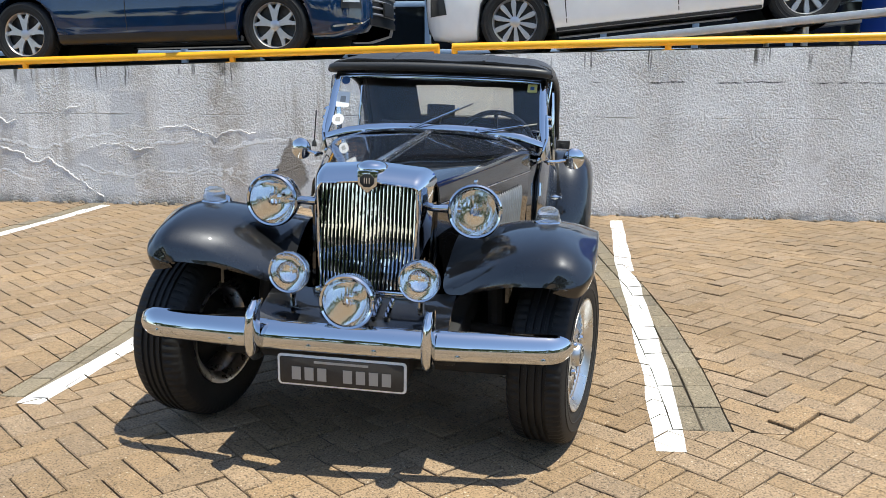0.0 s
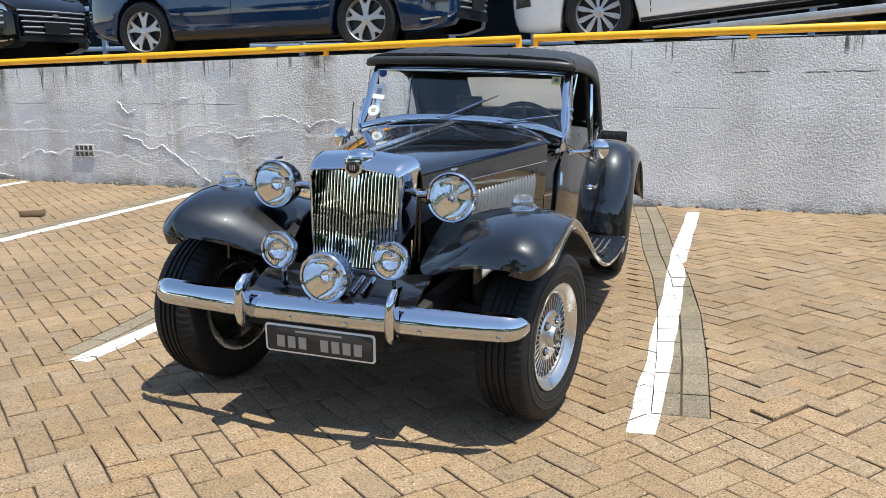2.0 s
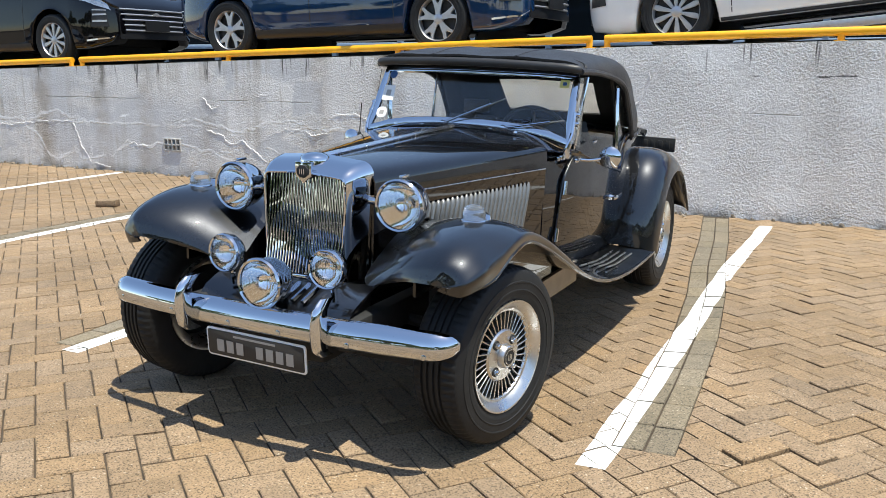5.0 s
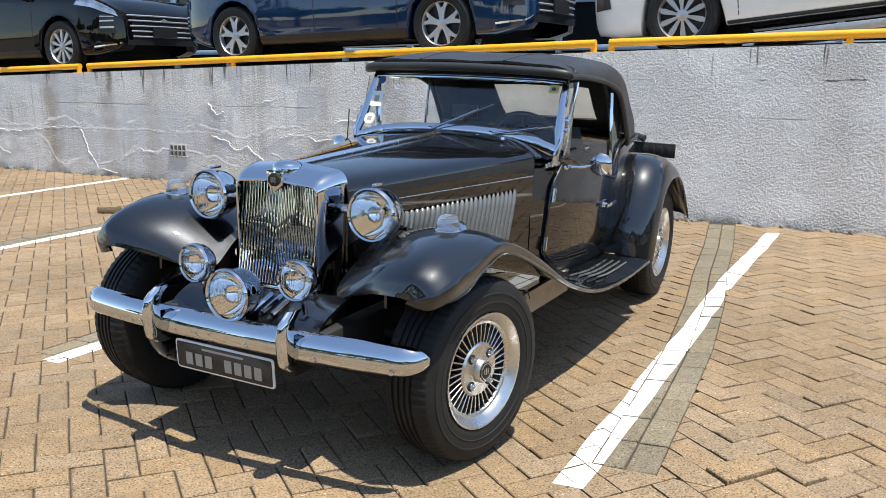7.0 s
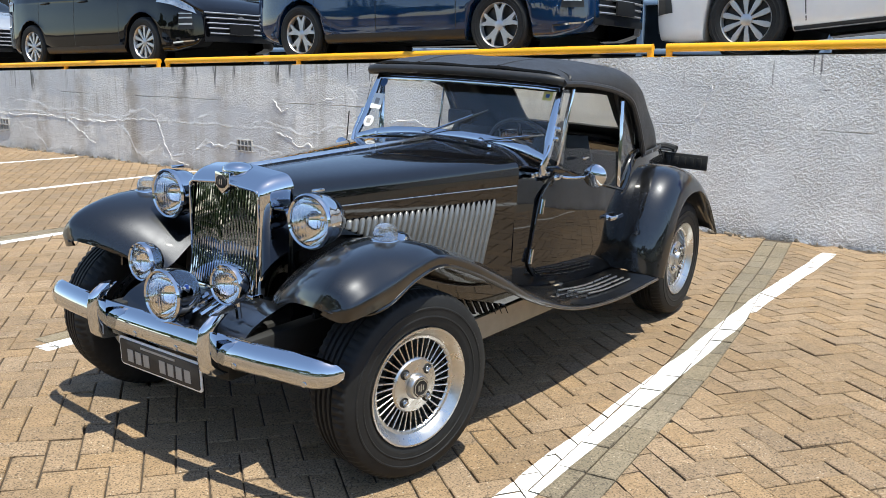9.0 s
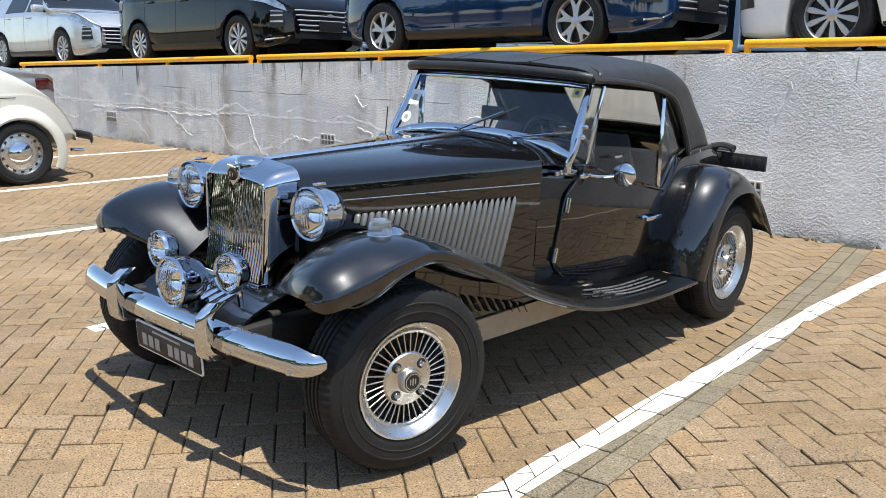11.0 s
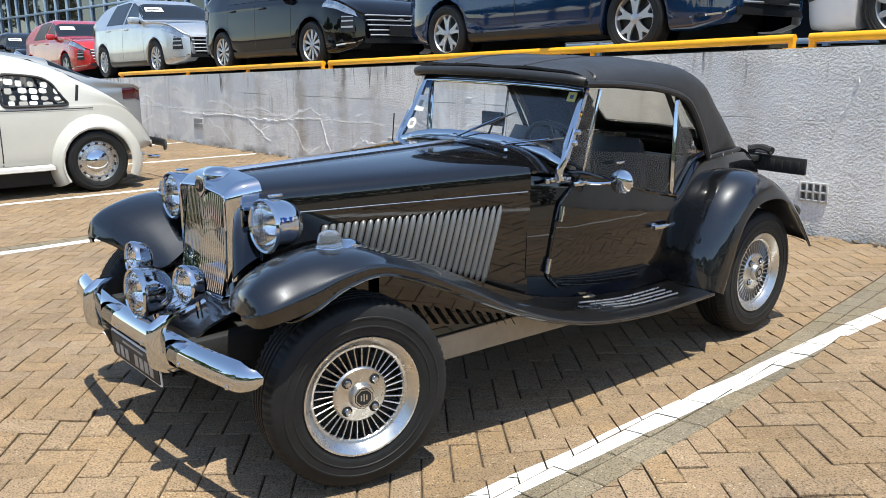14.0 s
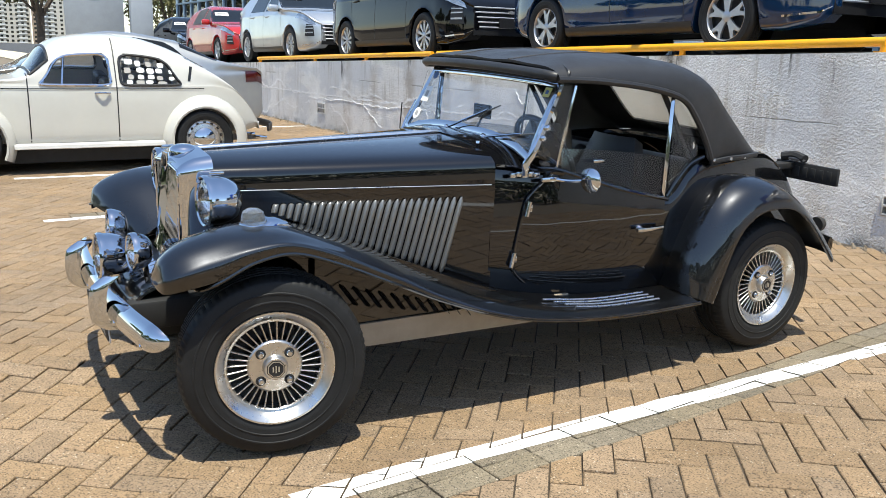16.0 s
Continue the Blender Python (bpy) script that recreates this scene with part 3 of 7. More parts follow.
# flat side of the engine bay with its louvres
def engine_side(s):
    g = [[(s * (bonnet_w(y) - 0.004), y, z) for z in (0.808 + 0.008 * y, 0.7, 0.6, 0.5, 0.40)] for y in (-0.05, 0.15, 0.4, 0.7, 0.99)]
    bm = B()
    shell(bm, refine(g if s < 0 else [r[::-1] for r in g], 1, 1), 0.01)
    ob = part("engine_side_panel", bm, M_BLACK, roadster)
    for k in range(26):
        f = k / 25
        yt, zt = 0.165 + 0.690 * f, 0.762 + 0.013 * f
        zb = 0.728 - 0.253 * f ** 0.95
        yb = yt - 0.24 * (zt - zb)
        bm = B()
        a, b_ = Vector((bonnet_w(yt) + 0.002, yt, zt)), Vector((bonnet_w(yb) + 0.004, yb, zb))
        if (b_ - a).length < 0.02:
            b_ = a + Vector((0, -0.004, -0.03))
        d = (b_ - a).normalized()
        side_ = Vector((0.2243, 0.9745, 0)).normalized()
        out = Vector((0.9745, -0.2243, 0))
        rows = []
        for t, wd, hh in ((0, 0.0035, 0.002), (0.06, 0.0095, 0.010), (0.2, 0.0115, 0.014), (0.9, 0.0115, 0.014), (0.97, 0.009, 0.009), (1, 0.003, 0.001)):
            c = a.lerp(b_, t)
            rows.append([tuple(c + side_ * wd * math.cos(q) + out * hh * max(0, math.sin(q))) for q in [math.pi * j / 6 for j in range(7)]])
        r = np.array(rows)
        if s < 0:
            r[..., 0] *= -1
        surf(bm, r)
        part("louvre", bm, M_LOUVRE, ob)


both(engine_side)

# cowl between bonnet and windscreen
g = []
for y, w, top, side in ((0.988, 0.457, 0.970, 0.90), (1.05, 0.472, 0.978, 0.895), (1.11, 0.488, 0.975, 0.885), (1.20, 0.505, 0.945, 0.872), (1.28, 0.515, 0.925, 0.86)):
    row = []
    for k in range(13):
        u = -1 + 2 * k / 12
        row.append((u * w, y, side + (top - side) * (1 - abs(u) ** 3.2)))
    g.append(row)
bm = B()
shell(bm, refine(g, 3, 2), -0.012)
part("cowl", bm, M_BLACK, roadster)

# body tub: side shells from cowl to tail
BODY = [(0.98, 0.452, 0.905), (1.12, 0.487, 0.885), (1.24, 0.512, 0.866), (1.40, 0.533, 0.822), (1.60, 0.552, 0.765), (1.79, 0.558, 0.722),
        (1.87, 0.558, 0.748), (1.95, 0.555, 0.825), (2.05, 0.549, 0.875), (2.25, 0.532, 0.893), (2.45, 0.495, 0.892), (2.58, 0.465, 0.868), (2.73, 0.435, 0.785), (2.83, 0.41, 0.695), (2.91, 0.38, 0.60), (2.97, 0.35, 0.45)]


def body_at(y):
    a = np.array(BODY)
    return np.interp(y, a[:, 0], a[:, 1]), np.interp(y, a[:, 0], a[:, 2])


def side_x(y, z):
    w, b = body_at(y)
    return w - 0.05 * max(0.0, (0.50 - z) / 0.2) ** 2 - 0.028 * max(0.0, (z - 0.62) / 0.28) ** 2


def body_side(s):
    g = []
    for y, w, b in BODY:
        row = []
        for f in (0, 0.12, 0.3, 0.55, 0.8, 0.94, 1.0):
            z = 0.31 + (b - 0.31) * f
            row.append((side_x(y, z) - (0.012 if f == 1 else 0), y, z + (0.0 if f < 1 else 0.002)))
        g.append(row)
    bm = B()
    shell(bm, refine(flip(g, s), 5, 2), 0.03)
    part("body_side", bm, M_BLACK, roadster)


both(body_side)
g = []
for y, w, b in BODY[9:]:
    g.append([(u * (w - 0.02), y + 0.02 * (1 - u * u), b - 0.004 + 0.035 * (1 - u * u)) for u in np.linspace(-1, 1, 9)])
bm = B()
shell(bm, refine(g, 4, 2), -0.02)
part("tail_panel", bm, M_BLACK, roadster)
bm = B()
box(bm, (0, 1.35, 0.30), (0.98, 3.0, 0.05), 0.01)
box(bm, (0, 0.15, 0.36), (0.36, 0.9, 0.16), 0.02)
for s in (1, -1):
    box(bm, (s * 0.30, -0.02, 0.42), (0.06, 0.7, 0.10), 0.01)
    rod(bm, (s * 0.25, 0.0, 0.30), (s * 0.60, 0.0, 0.305), 0.035)
    rod(bm, (s * 0.25, 0.02, 0.39), (s * 0.58, 0.01, 0.36), 0.022)
    rod(bm, (s * 0.42, 0.05, 0.30), (s * 0.40, 0.06, 0.66), 0.03)
    box(bm, (s * 0.43, 2.40, 0.38), (0.06, 0.8, 0.25), 0.01)
    rod(bm, (s * 0.2, 2.40, 0.30), (s * 0.60, 2.40, 0.305), 0.05)
part("chassis", bm, M_DARK, roadster)


# doors, proud of the body by a few millimetres
def door(s):
    front = lambda z: float(np.interp(z, [0.40, 0.44, 0.47, 0.52, 0.74, 0.80, 0.87], [1.19, 1.125, 1.087, 1.075, 1.118, 1.155, 1.245]))
    g = []
    for zf in np.linspace(0, 1, 14):
        row = []
        for k in range(15):
            f = k / 14
            zl = 0.405
            ya = front(zl + (0.865 - zl) * zf)
            y = ya + (1.80 + 0.03 * (1 - zf) ** 2 - ya) * f
            top = float(np.interp(y, [1.04, 1.245, 1.40, 1.60, 1.81, 1.9], [0.872, 0.868, 0.824, 0.767, 0.722, 0.722]))
            z = zl - 0.03 * f + (top - zl + 0.03 * f) * zf
            row.append((side_x(y, z) + 0.007, y, z))
        g.append(row)
    g = np.array(g)
    if s < 0:
        g[..., 0] *= -1
        g = g[:, ::-1]
    bm = B()
    shell(bm, g[:, ::-1], 0.012)
    ob = part("door", bm, M_BLACK, roadster)
    bm = B()
    tube(bm, [(s * (side_x(y, z) + 0.002), y, z + 0.006) for y, z in ((1.15, 0.873), (1.245, 0.868), (1.40, 0.824), (1.60, 0.767), (1.82, 0.720))], 0.009, 8)
    part("top_trim", bm, M_BLACK, ob)
    bm = B()
    tube(bm, [(s * (side_x(y, z) + 0.010), y, z) for y, z in ((1.24, 0.868), (1.148, 0.79), (1.112, 0.73), (1.073, 0.52), (1.084, 0.46), (1.13, 0.415))], 0.006, 8)
    part("edge_bead", bm, M_BLACK, ob)
    for y, z in ((1.122, 0.722), (1.069, 0.515)):
        bm = B()
        rod(bm, (s * (side_x(y, z) + 0.016), y - 0.006, z - 0.03), (s * (side_x(y, z) + 0.016), y + 0.006, z + 0.03), 0.011, 12)
        box(bm, (s * (side_x(y, z) + 0.009), y + 0.014, z), (0.008, 0.022, 0.030), 0.003)
        part("hinge", bm, M_CHROME, ob, "chrome barrel hinge")
    bm = B()
    x = side_x(1.72, 0.61)
    revolve(bm, [(0, 0), (0.017, 0), (0.014, 0.012), (0.008, 0.03), (0, 0.03)], 16, axis_m((s * x, 1.665, 0.612), (s, 0, 0)))
    tube(bm, [(s * (x + 0.03), 1.635, 0.612), (s * (x + 0.038), 1.69, 0.613), (s * (x + 0.032), 1.775, 0.614)], 0.010, 8, flat=0.7)
    part("door_handle", bm, M_CHROME, ob, "chrome lever handle")


both(door)


# front wings sweeping into running boards
def wing(s):
    st = [(-0.385, 0.36, 0.572, 0.57, 0.628, 0.622), (-0.380, 0.335, 0.565, 0.585, 0.652, 0.612), (-0.362, 0.315, 0.558, 0.60, 0.692, 0.608), (-0.30, 0.275, 0.552, 0.59, 0.735, 0.622), (-0.20, 0.255, 0.575, 0.58, 0.775, 0.640),
          (-0.08, 0.26, 0.635, 0.57, 0.792, 0.685), (0.05, 0.27, 0.69, 0.57, 0.788, 0.702), (0.20, 0.29, 0.70, 0.57, 0.742, 0.655), (0.40, 0.325, 0.635, 0.575, 0.645, 0.567),
          (0.62, 0.365, 0.540, 0.585, 0.532, 0.470), (0.87, 0.42, 0.438, 0.60, 0.430, 0.386), (1.12, 0.465, 0.372, 0.62, 0.366, 0.336), (1.45, 0.50, 0.335, 0.63, 0.330, 0.308), (1.87, 0.52, 0.325, 0.63, 0.325, 0.308)]
    g = []
    nose, narrow, low, droop = (0.90, 0.004, 0.022, 0.008) if s > 0 else (0.86, 0.028, 0.016, 0.014)
    for y, xi, zi, xc, zc, zl in st:
        zc -= low * smooth01(-0.38, -0.15, y) * (1 - smooth01(0.15, 0.45, y))
        xo = -narrow * (1 - smooth01(0.0, 0.45, y)) + float(np.interp(y, [-0.385, -0.380, -0.362, -0.30, -0.1, 0.4, 0.9], [0.628, 0.668, 0.702, 0.728, 0.742, 0.755, 0.762]))
        roll = float(np.interp(y, [0.2, 0.7], [0.0, 1.0]))
        y *= nose if y < 0 else 1.0
        ahead = smooth01(0.12, 0.36, -y)
        zl -= droop * ahead
        yi = [y + 0.10 * ahead * f for f in (1.0, 0.62, 0.25)]
        g.append([(xi, yi[0], zi), (xi + 0.28 * (xc - xi), yi[1], zi + 0.42 * (zc - zi)), (xi + 0.62 * (xc - xi), yi[2], zi + 0.82 * (zc - zi)), (xc, y, zc),
                  (xc + 0.52 * (xo - xc), y, zc - (0.09 + 0.06 * roll) * (zc - zl)), (xc + 0.86 * (xo - xc), y, zc - (0.36 + 0.15 * roll) * (zc - zl)), (xo, y, zl + 0.30 * (1 - roll) * (zc - zl) + 0.012), (xo - 0.004 - 0.014 * ahead, y, zl)])
    bm = B()
    shell(bm, refine(flip(g, s)[:, ::-1], 5, 4), 0.008)
    ob = part("front_wing", bm, M_CHAR, roadster, "charcoal metallic sweeping wing")
    bm = B()
    tube(bm, [(s * (r[7][0] - 0.002), r[0][1] + 0.004, r[7][2] + 0.002) for r in g[1:]], 0.007, 8, 5)
    part("wing_bead", bm, M_CHAR, ob)
    # marker lamp on the crest
    lamp = B()
    revolve(lamp, [(0.046, -0.012), (0.047, 0.004), (0.044, 0.010), (0.036, 0.013)], 24, pose(s * 0.572, -0.022, 0.785 - low))
    base = part("marker_lamp", lamp, M_CHROME, ob, "chrome base of the wing lamp")
    lamp = B()
    revolve(lamp, [(0.039, 0.008), (0.038, 0.030), (0.033, 0.047), (0.018, 0.057), (0, 0.059)], 24, pose(s * 0.572, -0.022, 0.785 - low))
    part("marker_lens", lamp, M_LENSW, base, "frosted clear lens")
    lamp = B()
    surf(lamp, [[(s * 0.572 + wd * math.cos(q), y, 0.788 - low - drop + hh * math.sin(q)) for q in [math.pi * k / 10 for k in range(11)]] for y, wd, hh, drop in ((-0.045, 0.046, 0.004, 0.0), (0.0, 0.047, 0.008, 0.0), (0.022, 0.044, 0.024, 0.0), (0.05, 0.034, 0.024, 0.002), (0.09, 0.018, 0.015, 0.010), (0.115, 0.003, 0.004, 0.018))])
    part("lamp_tail", lamp, M_CHROME, base)
    # chrome treads on the running board
    for k in range(4):
        bm = B()
        x = 0.585 + 0.033 * k
        tube(bm, [(s * x, 1.16 + 0.03 * k, 0.368 - 0.004 * k), (s * x, 1.42, 0.338), (s * x, 1.70, 0.332)], 0.0045, 6, flat=1.2)
        part("tread_strip", bm, M_ALLOY, ob, "bright metal tread strip")
    # inner valance behind the wheel with slanted slots
    bm = B()
    g2 = [[(s * 0.50, y, z) for z in (float(np.interp(y, [0.2, 0.5, 0.8, 1.05], [0.69, 0.60, 0.47, 0.38])), 0.40, 0.34)] for y in (0.22, 0.4, 0.6, 0.8, 1.0)]
    shell(bm, g2 if s > 0 else [r[::-1] for r in g2], -0.012)
    val = part("inner_valance", bm, M_BLACK, ob)
    for k in range(11):
        y = 0.315 + 0.052 * k
        zt = 0.508 - 0.0145 * k
        bm = B()
        h = 0.085 - 0.004 * k
        rows = [[(s * (0.503 + o), y + a * 0.75 * h + w, zt - a * h) for w, o in ((-0.010, 0.0), (0.0, 0.012), (0.010, 0.001))] for a in (0, 0.1, 0.9, 1)]
        rows[0] = [(p[0] * 1.0, y, zt) for p in rows[0]]
        surf(bm, rows)
        part("slot", bm, M_CHAR, val)
    bm = B()
    g4 = [[(s * 0.47, y, z) for z in (float(np.interp(y, [-0.24, -0.1, 0.05, 0.3], [0.67, 0.73, 0.73, 0.67])), 0.62, 0.54)] for y in (-0.22, -0.1, 0.05, 0.18, 0.30)]
    shell(bm, g4 if s > 0 else [r[::-1] for r in g4], -0.010)
    part("inner_wing", bm, M_BLACK, ob)
    bm = B()
    g3 = [[(s * 0.512, y, z) for z in (0.348, 0.30, float(np.interp(y, [0.3, 1.3], [0.262, 0.245])))] for y in (0.36, 0.7, 1.0, 1.35)]
    shell(bm, g3 if s > 0 else [r[::-1] for r in g3], -0.02)
    part("sill", bm, M_SILL, roadster, "beige painted sill")


both(wing)


# rear wings
def rear_wing(s):
    st = [(1.855, 0.330, 1.945, 0.300), (1.868, 0.456, 1.995, 0.43), (1.915, 0.580, 2.035, 0.535), (1.99, 0.705, 2.095, 0.625), (2.10, 0.788, 2.19, 0.682), (2.22, 0.812, 2.31, 0.695),
          (2.35, 0.795, 2.42, 0.675), (2.50, 0.722, 2.53, 0.605), (2.65, 0.60, 2.63, 0.51), (2.77, 0.48, 2.71, 0.425), (2.80, 0.43, 2.73, 0.405)]
    g = []
    for yc, zc, yl, zl in st:
        g.append([(0.50, yc - 0.0, zc + 0.0), (0.57, yc, zc + 0.004), (0.64, yc, zc), (0.705, yc + 0.22 * (yl - yc), zc + 0.22 * (zl - zc)), (0.745, yc + 0.6 * (yl - yc), zc + 0.6 * (zl - zc)), (0.760, yl, zl), (0.752, yl + 0.01, zl - 0.006)])
    bm = B()
    shell(bm, refine(flip(g, s)[:, ::-1], 4, 4), 0.008)
    ob = part("rear_wing", bm, M_CHAR, roadster, "charcoal metallic rear wing")
    bm = B()
    g2 = [[(s * x, yl, zl) for x in (0.45, 0.53)] for _, _, yl, zl in st]
    surf(bm, refine([[(s * 0.50, 2.40 + (yl - 2.40) * k, 0.31 + (zl - 0.31) * k) for k in (0.2, 1.1)] for _, _, yl, zl in st], 2, 1))
    part("wheel_well", bm, M_DARK, ob)
    bm = B()
    revolve(bm, [(0, 0.0), (0.036, 0), (0.036, 0.02), (0.03, 0.034), (0, 0.04)], 20, axis_m((s * 0.64, 2.74, 0.56), (0, 1, 0.1)))
    part("tail_lamp", bm, M_PLATE, ob, "round dark tail lamp")


both(rear_wing)

# ---- wheels ----
SPOKE_BM = B()
box(SPOKE_BM, (0, 0.121, 0.050), (0.0046, 0.072, 0.022), 0.0012, seg=1)
spoke_me = bpy.data.meshes.new("spoke")
SPOKE_BM.to_mesh(spoke_me)
SPOKE_BM.free()
spoke_me.materials.append(M_ALLOY)
XAX = axis_m((0, 0, 0), (1, 0, 0))


def tyre_mesh(R, W, rim, n=216):
    bm = B()
    h = W / 2
    prof = [(rim - 0.006, -h * 0.84), (rim + 0.022, -h), (rim + 0.065, -h * 1.03), (R - 0.022, -h * 0.97), (R - 0.005, -h * 0.80), (R, -h * 0.60)]
    for c in (-0.38, -0.13, 0.13, 0.38):
        prof += [(R, h * (c - 0.07)), (R - 0.007, h * (c - 0.05)), (R - 0.007, h * (c + 0.05)), (R, h * (c + 0.07))]
    prof += [(R, h * 0.60), (R - 0.005, h * 0.80), (R - 0.014, h * 0.92), (R - 0.022, h * 0.97), (R - 0.045, h * 1.02), (rim + 0.068, h * 1.03), (rim + 0.066, h * 1.05), (rim + 0.062, h * 1.05), (rim + 0.060, h * 1.03), (rim + 0.040, h * 1.025), (rim + 0.038, h * 1.04), (rim + 0.035, h * 1.04), (rim + 0.033, h * 1.015), (rim + 0.022, h), (rim + 0.018, h * 1.0), (rim - 0.004, h * 0.86)]
    rows = []
    for r, z in prof:
        rows.append([])
        for i in range(n):
            q = 2 * math.pi * i / n
            rr = r - (0.006 if (n > 100 and r > R - 0.010 and abs(z) > h * 0.55 and i % 3 == 0) else 0)
            rows[-1].append(XAX @ Vector((rr * math.cos(q), rr * math.sin(q), z)))
    surf(bm, [[tuple(v) for v in r] for r in rows], close_v=True)
    return bm


def alloy_wheel(parent, m):
    bm = B()
    revolve(bm, [(0.150, -0.06), (0.178, -0.085), (0.190, -0.088), (0.190, -0.080), (0.172, -0.06), (0.150, 0.00), (0.153, 0.050), (0.160, 0.064), (0.174, 0.079), (0.187, 0.090), (0.1925, 0.090), (0.1935, 0.084), (0.188, 0.076)], 64, XAX)
    revolve(bm, [(0.156, 0.030), (0.149, 0.056), (0.153, 0.062), (0.164, 0.066)], 64, XAX)
    revolve(bm, [(0.088, 0.030), (0.090, 0.060), (0.084, 0.066), (0.050, 0.068), (0.042, 0.069), (0.039, 0.086), (0.035, 0.090), (0, 0.091)], 48, XAX)
    w = part("wheel", bm, M_ALLOY, parent, "finned cast alloy wheel")
    w.matrix_local = m
    bm = B()
    revolve(bm, [(0, 0.0), (0.10, 0.0), (0.10, 0.028), (0.162, 0.03)], 40, XAX)
    part("brake_drum", bm, M_DARK, w)
    part("tyre", tyre_mesh(0.305, 0.185, 0.192), M_RUBBER, w, "black road tyre")
    for k in range(36):
        o = new("spoke", spoke_me)
        o.parent = w
        o.matrix_local = XAX @ pose(0, 0, 0, 0, 0, 10 * k) @ pose(0, 0, 0, 0, 8, 0)
    for k in range(4):
        q = radians(45 + 90 * k)
        # black ring laid on the hub in place of the bolt hole's shade
        bm = B()
        revolve(bm, [(0.0165, 0.0665), (0.0165, 0.0692), (0.010, 0.0692)], 20, XAX @ pose(0.065 * math.cos(q), 0.065 * math.sin(q), 0))
        part("bolt_hole_shade", bm, M_DARK, w)
        bm = B()
        revolve(bm, [(0.011, 0.066), (0.0105, 0.078), (0.007, 0.083), (0, 0.084)], 12, XAX @ pose(0.065 * math.cos(q), 0.065 * math.sin(q), 0))
        part("wheel_bolt", bm, M_CHROME, w)
    bm = B()
    prism(bm, [(0.031 * math.cos(radians(22.5 + 45 * k)), 0.031 * math.sin(radians(22.5 + 45 * k))) for k in range(8)], 0.0016, XAX @ pose(0, 0, 0.0905))
    cap = part("cap_badge", bm, M_DARK, w, "black octagonal cap badge", smooth=False)
    bm = B()
    for x in (-0.009, 0.0, 0.009):
        box(bm, (x, 0, 0.0925), (0.0042, 0.024 if x == 0 else 0.018, 0.0016), 0.0, XAX)
    for a, b_ in ((0.0285, 0.0255),):
        ring = [[XAX @ Vector((r * math.cos(radians(22.5 + 45 * k)), r * math.sin(radians(22.5 + 45 * k)), z)) for k in range(8)] for r, z in ((a, 0.092), (a, 0.0935), (b_, 0.0935), (b_, 0.092))]
        surf(bm, [[tuple(v) for v in r] for r in ring], close_v=True)
    part("cap_bars", bm, M_ALLOY, cap, smooth=False)
    return w


STEER = -12.0
alloy_wheel(roadster, pose(0.623, 0.020, 0.318, 0, 0, STEER))
alloy_wheel(roadster, pose(-0.617, 0.0, 0.313, 0, 0, 180 + STEER))
alloy_wheel(roadster, pose(0.605, 2.368, 0.315))
alloy_wheel(roadster, pose(-0.605, 2.385, 0.313, 0, 0, 180))

# ---- radiator ----
def rad_outline(w, zb, zt, n=10, r=0.045):
    """Half-open arch outline: up the left side, over the slightly peaked top, down the right."""
    pts = [(-w * 0.93, zb), (-w * 0.97, zb + 0.12), (-w, zt - 0.12), (-w, zt - r * 1.4)]
    for k in range(n + 1):
        q = math.pi - math.pi / 2 * k / n
        pts.append((-w + r + r * math.cos(q), zt - r * 1.2 + r * math.sin(q)))
    for k in range(1, 6):
        u = k / 5
        pts.append(((-w + r) * (1 - u), zt - r * 0.2 + 0.012 * u))
    return pts + [(-x, z) for x, z in pts[-2::-1]]


out_o, out_i = rad_outline(0.192, 0.50, 0.930), rad_outline(0.163, 0.535, 0.884, r=0.02)
bm = B()
rows = []
for dy, k in ((-0.115, 1.07), (-0.150, 1.03), (-0.170, 1.0)):
    rows.append([(x * k, dy, 0.70 + (z - 0.70) * (1 - (1 - k) * 0.6)) for x, z in out_o])
for dy, f in ((-0.192, 0.22), (-0.210, 0.48), (-0.223, 0.74), (-0.231, 1.0)):
    rows.append([(a[0] + (b_[0] - a[0]) * f, dy, a[1] + (b_[1] - a[1]) * f) for a, b_ in zip(out_o, out_i)])
rows.append([(x, -0.205, z) for x, z in out_i])
surf(bm, rows)
rad = part("radiator_shell", bm, M_CHROME, roadster, "chrome radiator surround", angle=50)
bm = B()
box(bm, (0, -0.175, 0.70), (0.33, 0.02, 0.38))
part("radiator_core", bm, M_DARK, rad)
bm = B()
tube(bm, [(x, -0.229, z) for x, z in out_i], 0.005, 8, 1)
part("grille_frame", bm, M_CHROME, rad, "thin chrome grille frame")
for k in range(25):
    x = -0.1536 + 0.0128 * k
    bm = B()
    top = 0.879 - (0.018 * max(0, 1 - abs(x) / 0.05)) - 0.006 * (abs(x) / 0.15) ** 2
    vy = -0.222 - 0.012 * (1 - abs(x) / 0.15)
    tube(bm, [(x, vy + 0.020, top), (x, vy, 0.70), (x * 0.99, vy - 0.007, 0.64), (x * 0.97, vy - 0.026, 0.545)], 0.0046, 8, 3)
    part("grille_bar", bm, M_CHROME, rad)
bm = B()
box(bm, (0, -0.232, 0.528), (0.33, 0.05, 0.026), 0.006)
part("lower_bar", bm, M_CHROME, rad)
bm = B()
octo = [(0.025 * math.cos(radians(22.5 + 45 * k)), 0.025 * math.sin(radians(22.5 + 45 * k)) * 0.9) for k in range(8)]
prism(bm, [(-0.034, 0.032), (-0.031, -0.014), (0, -0.040), (0.031, -0.014), (0.034, 0.032)], 0.006, axis_m((0, -0.229, 0.892), (0, -1, 0)), 0.002)
part("badge_shield", bm, M_CHROME, rad)
bm = B()
prism(bm, octo, 0.005, axis_m((0, -0.236, 0.893), (0, -1, 0)), 0.001)
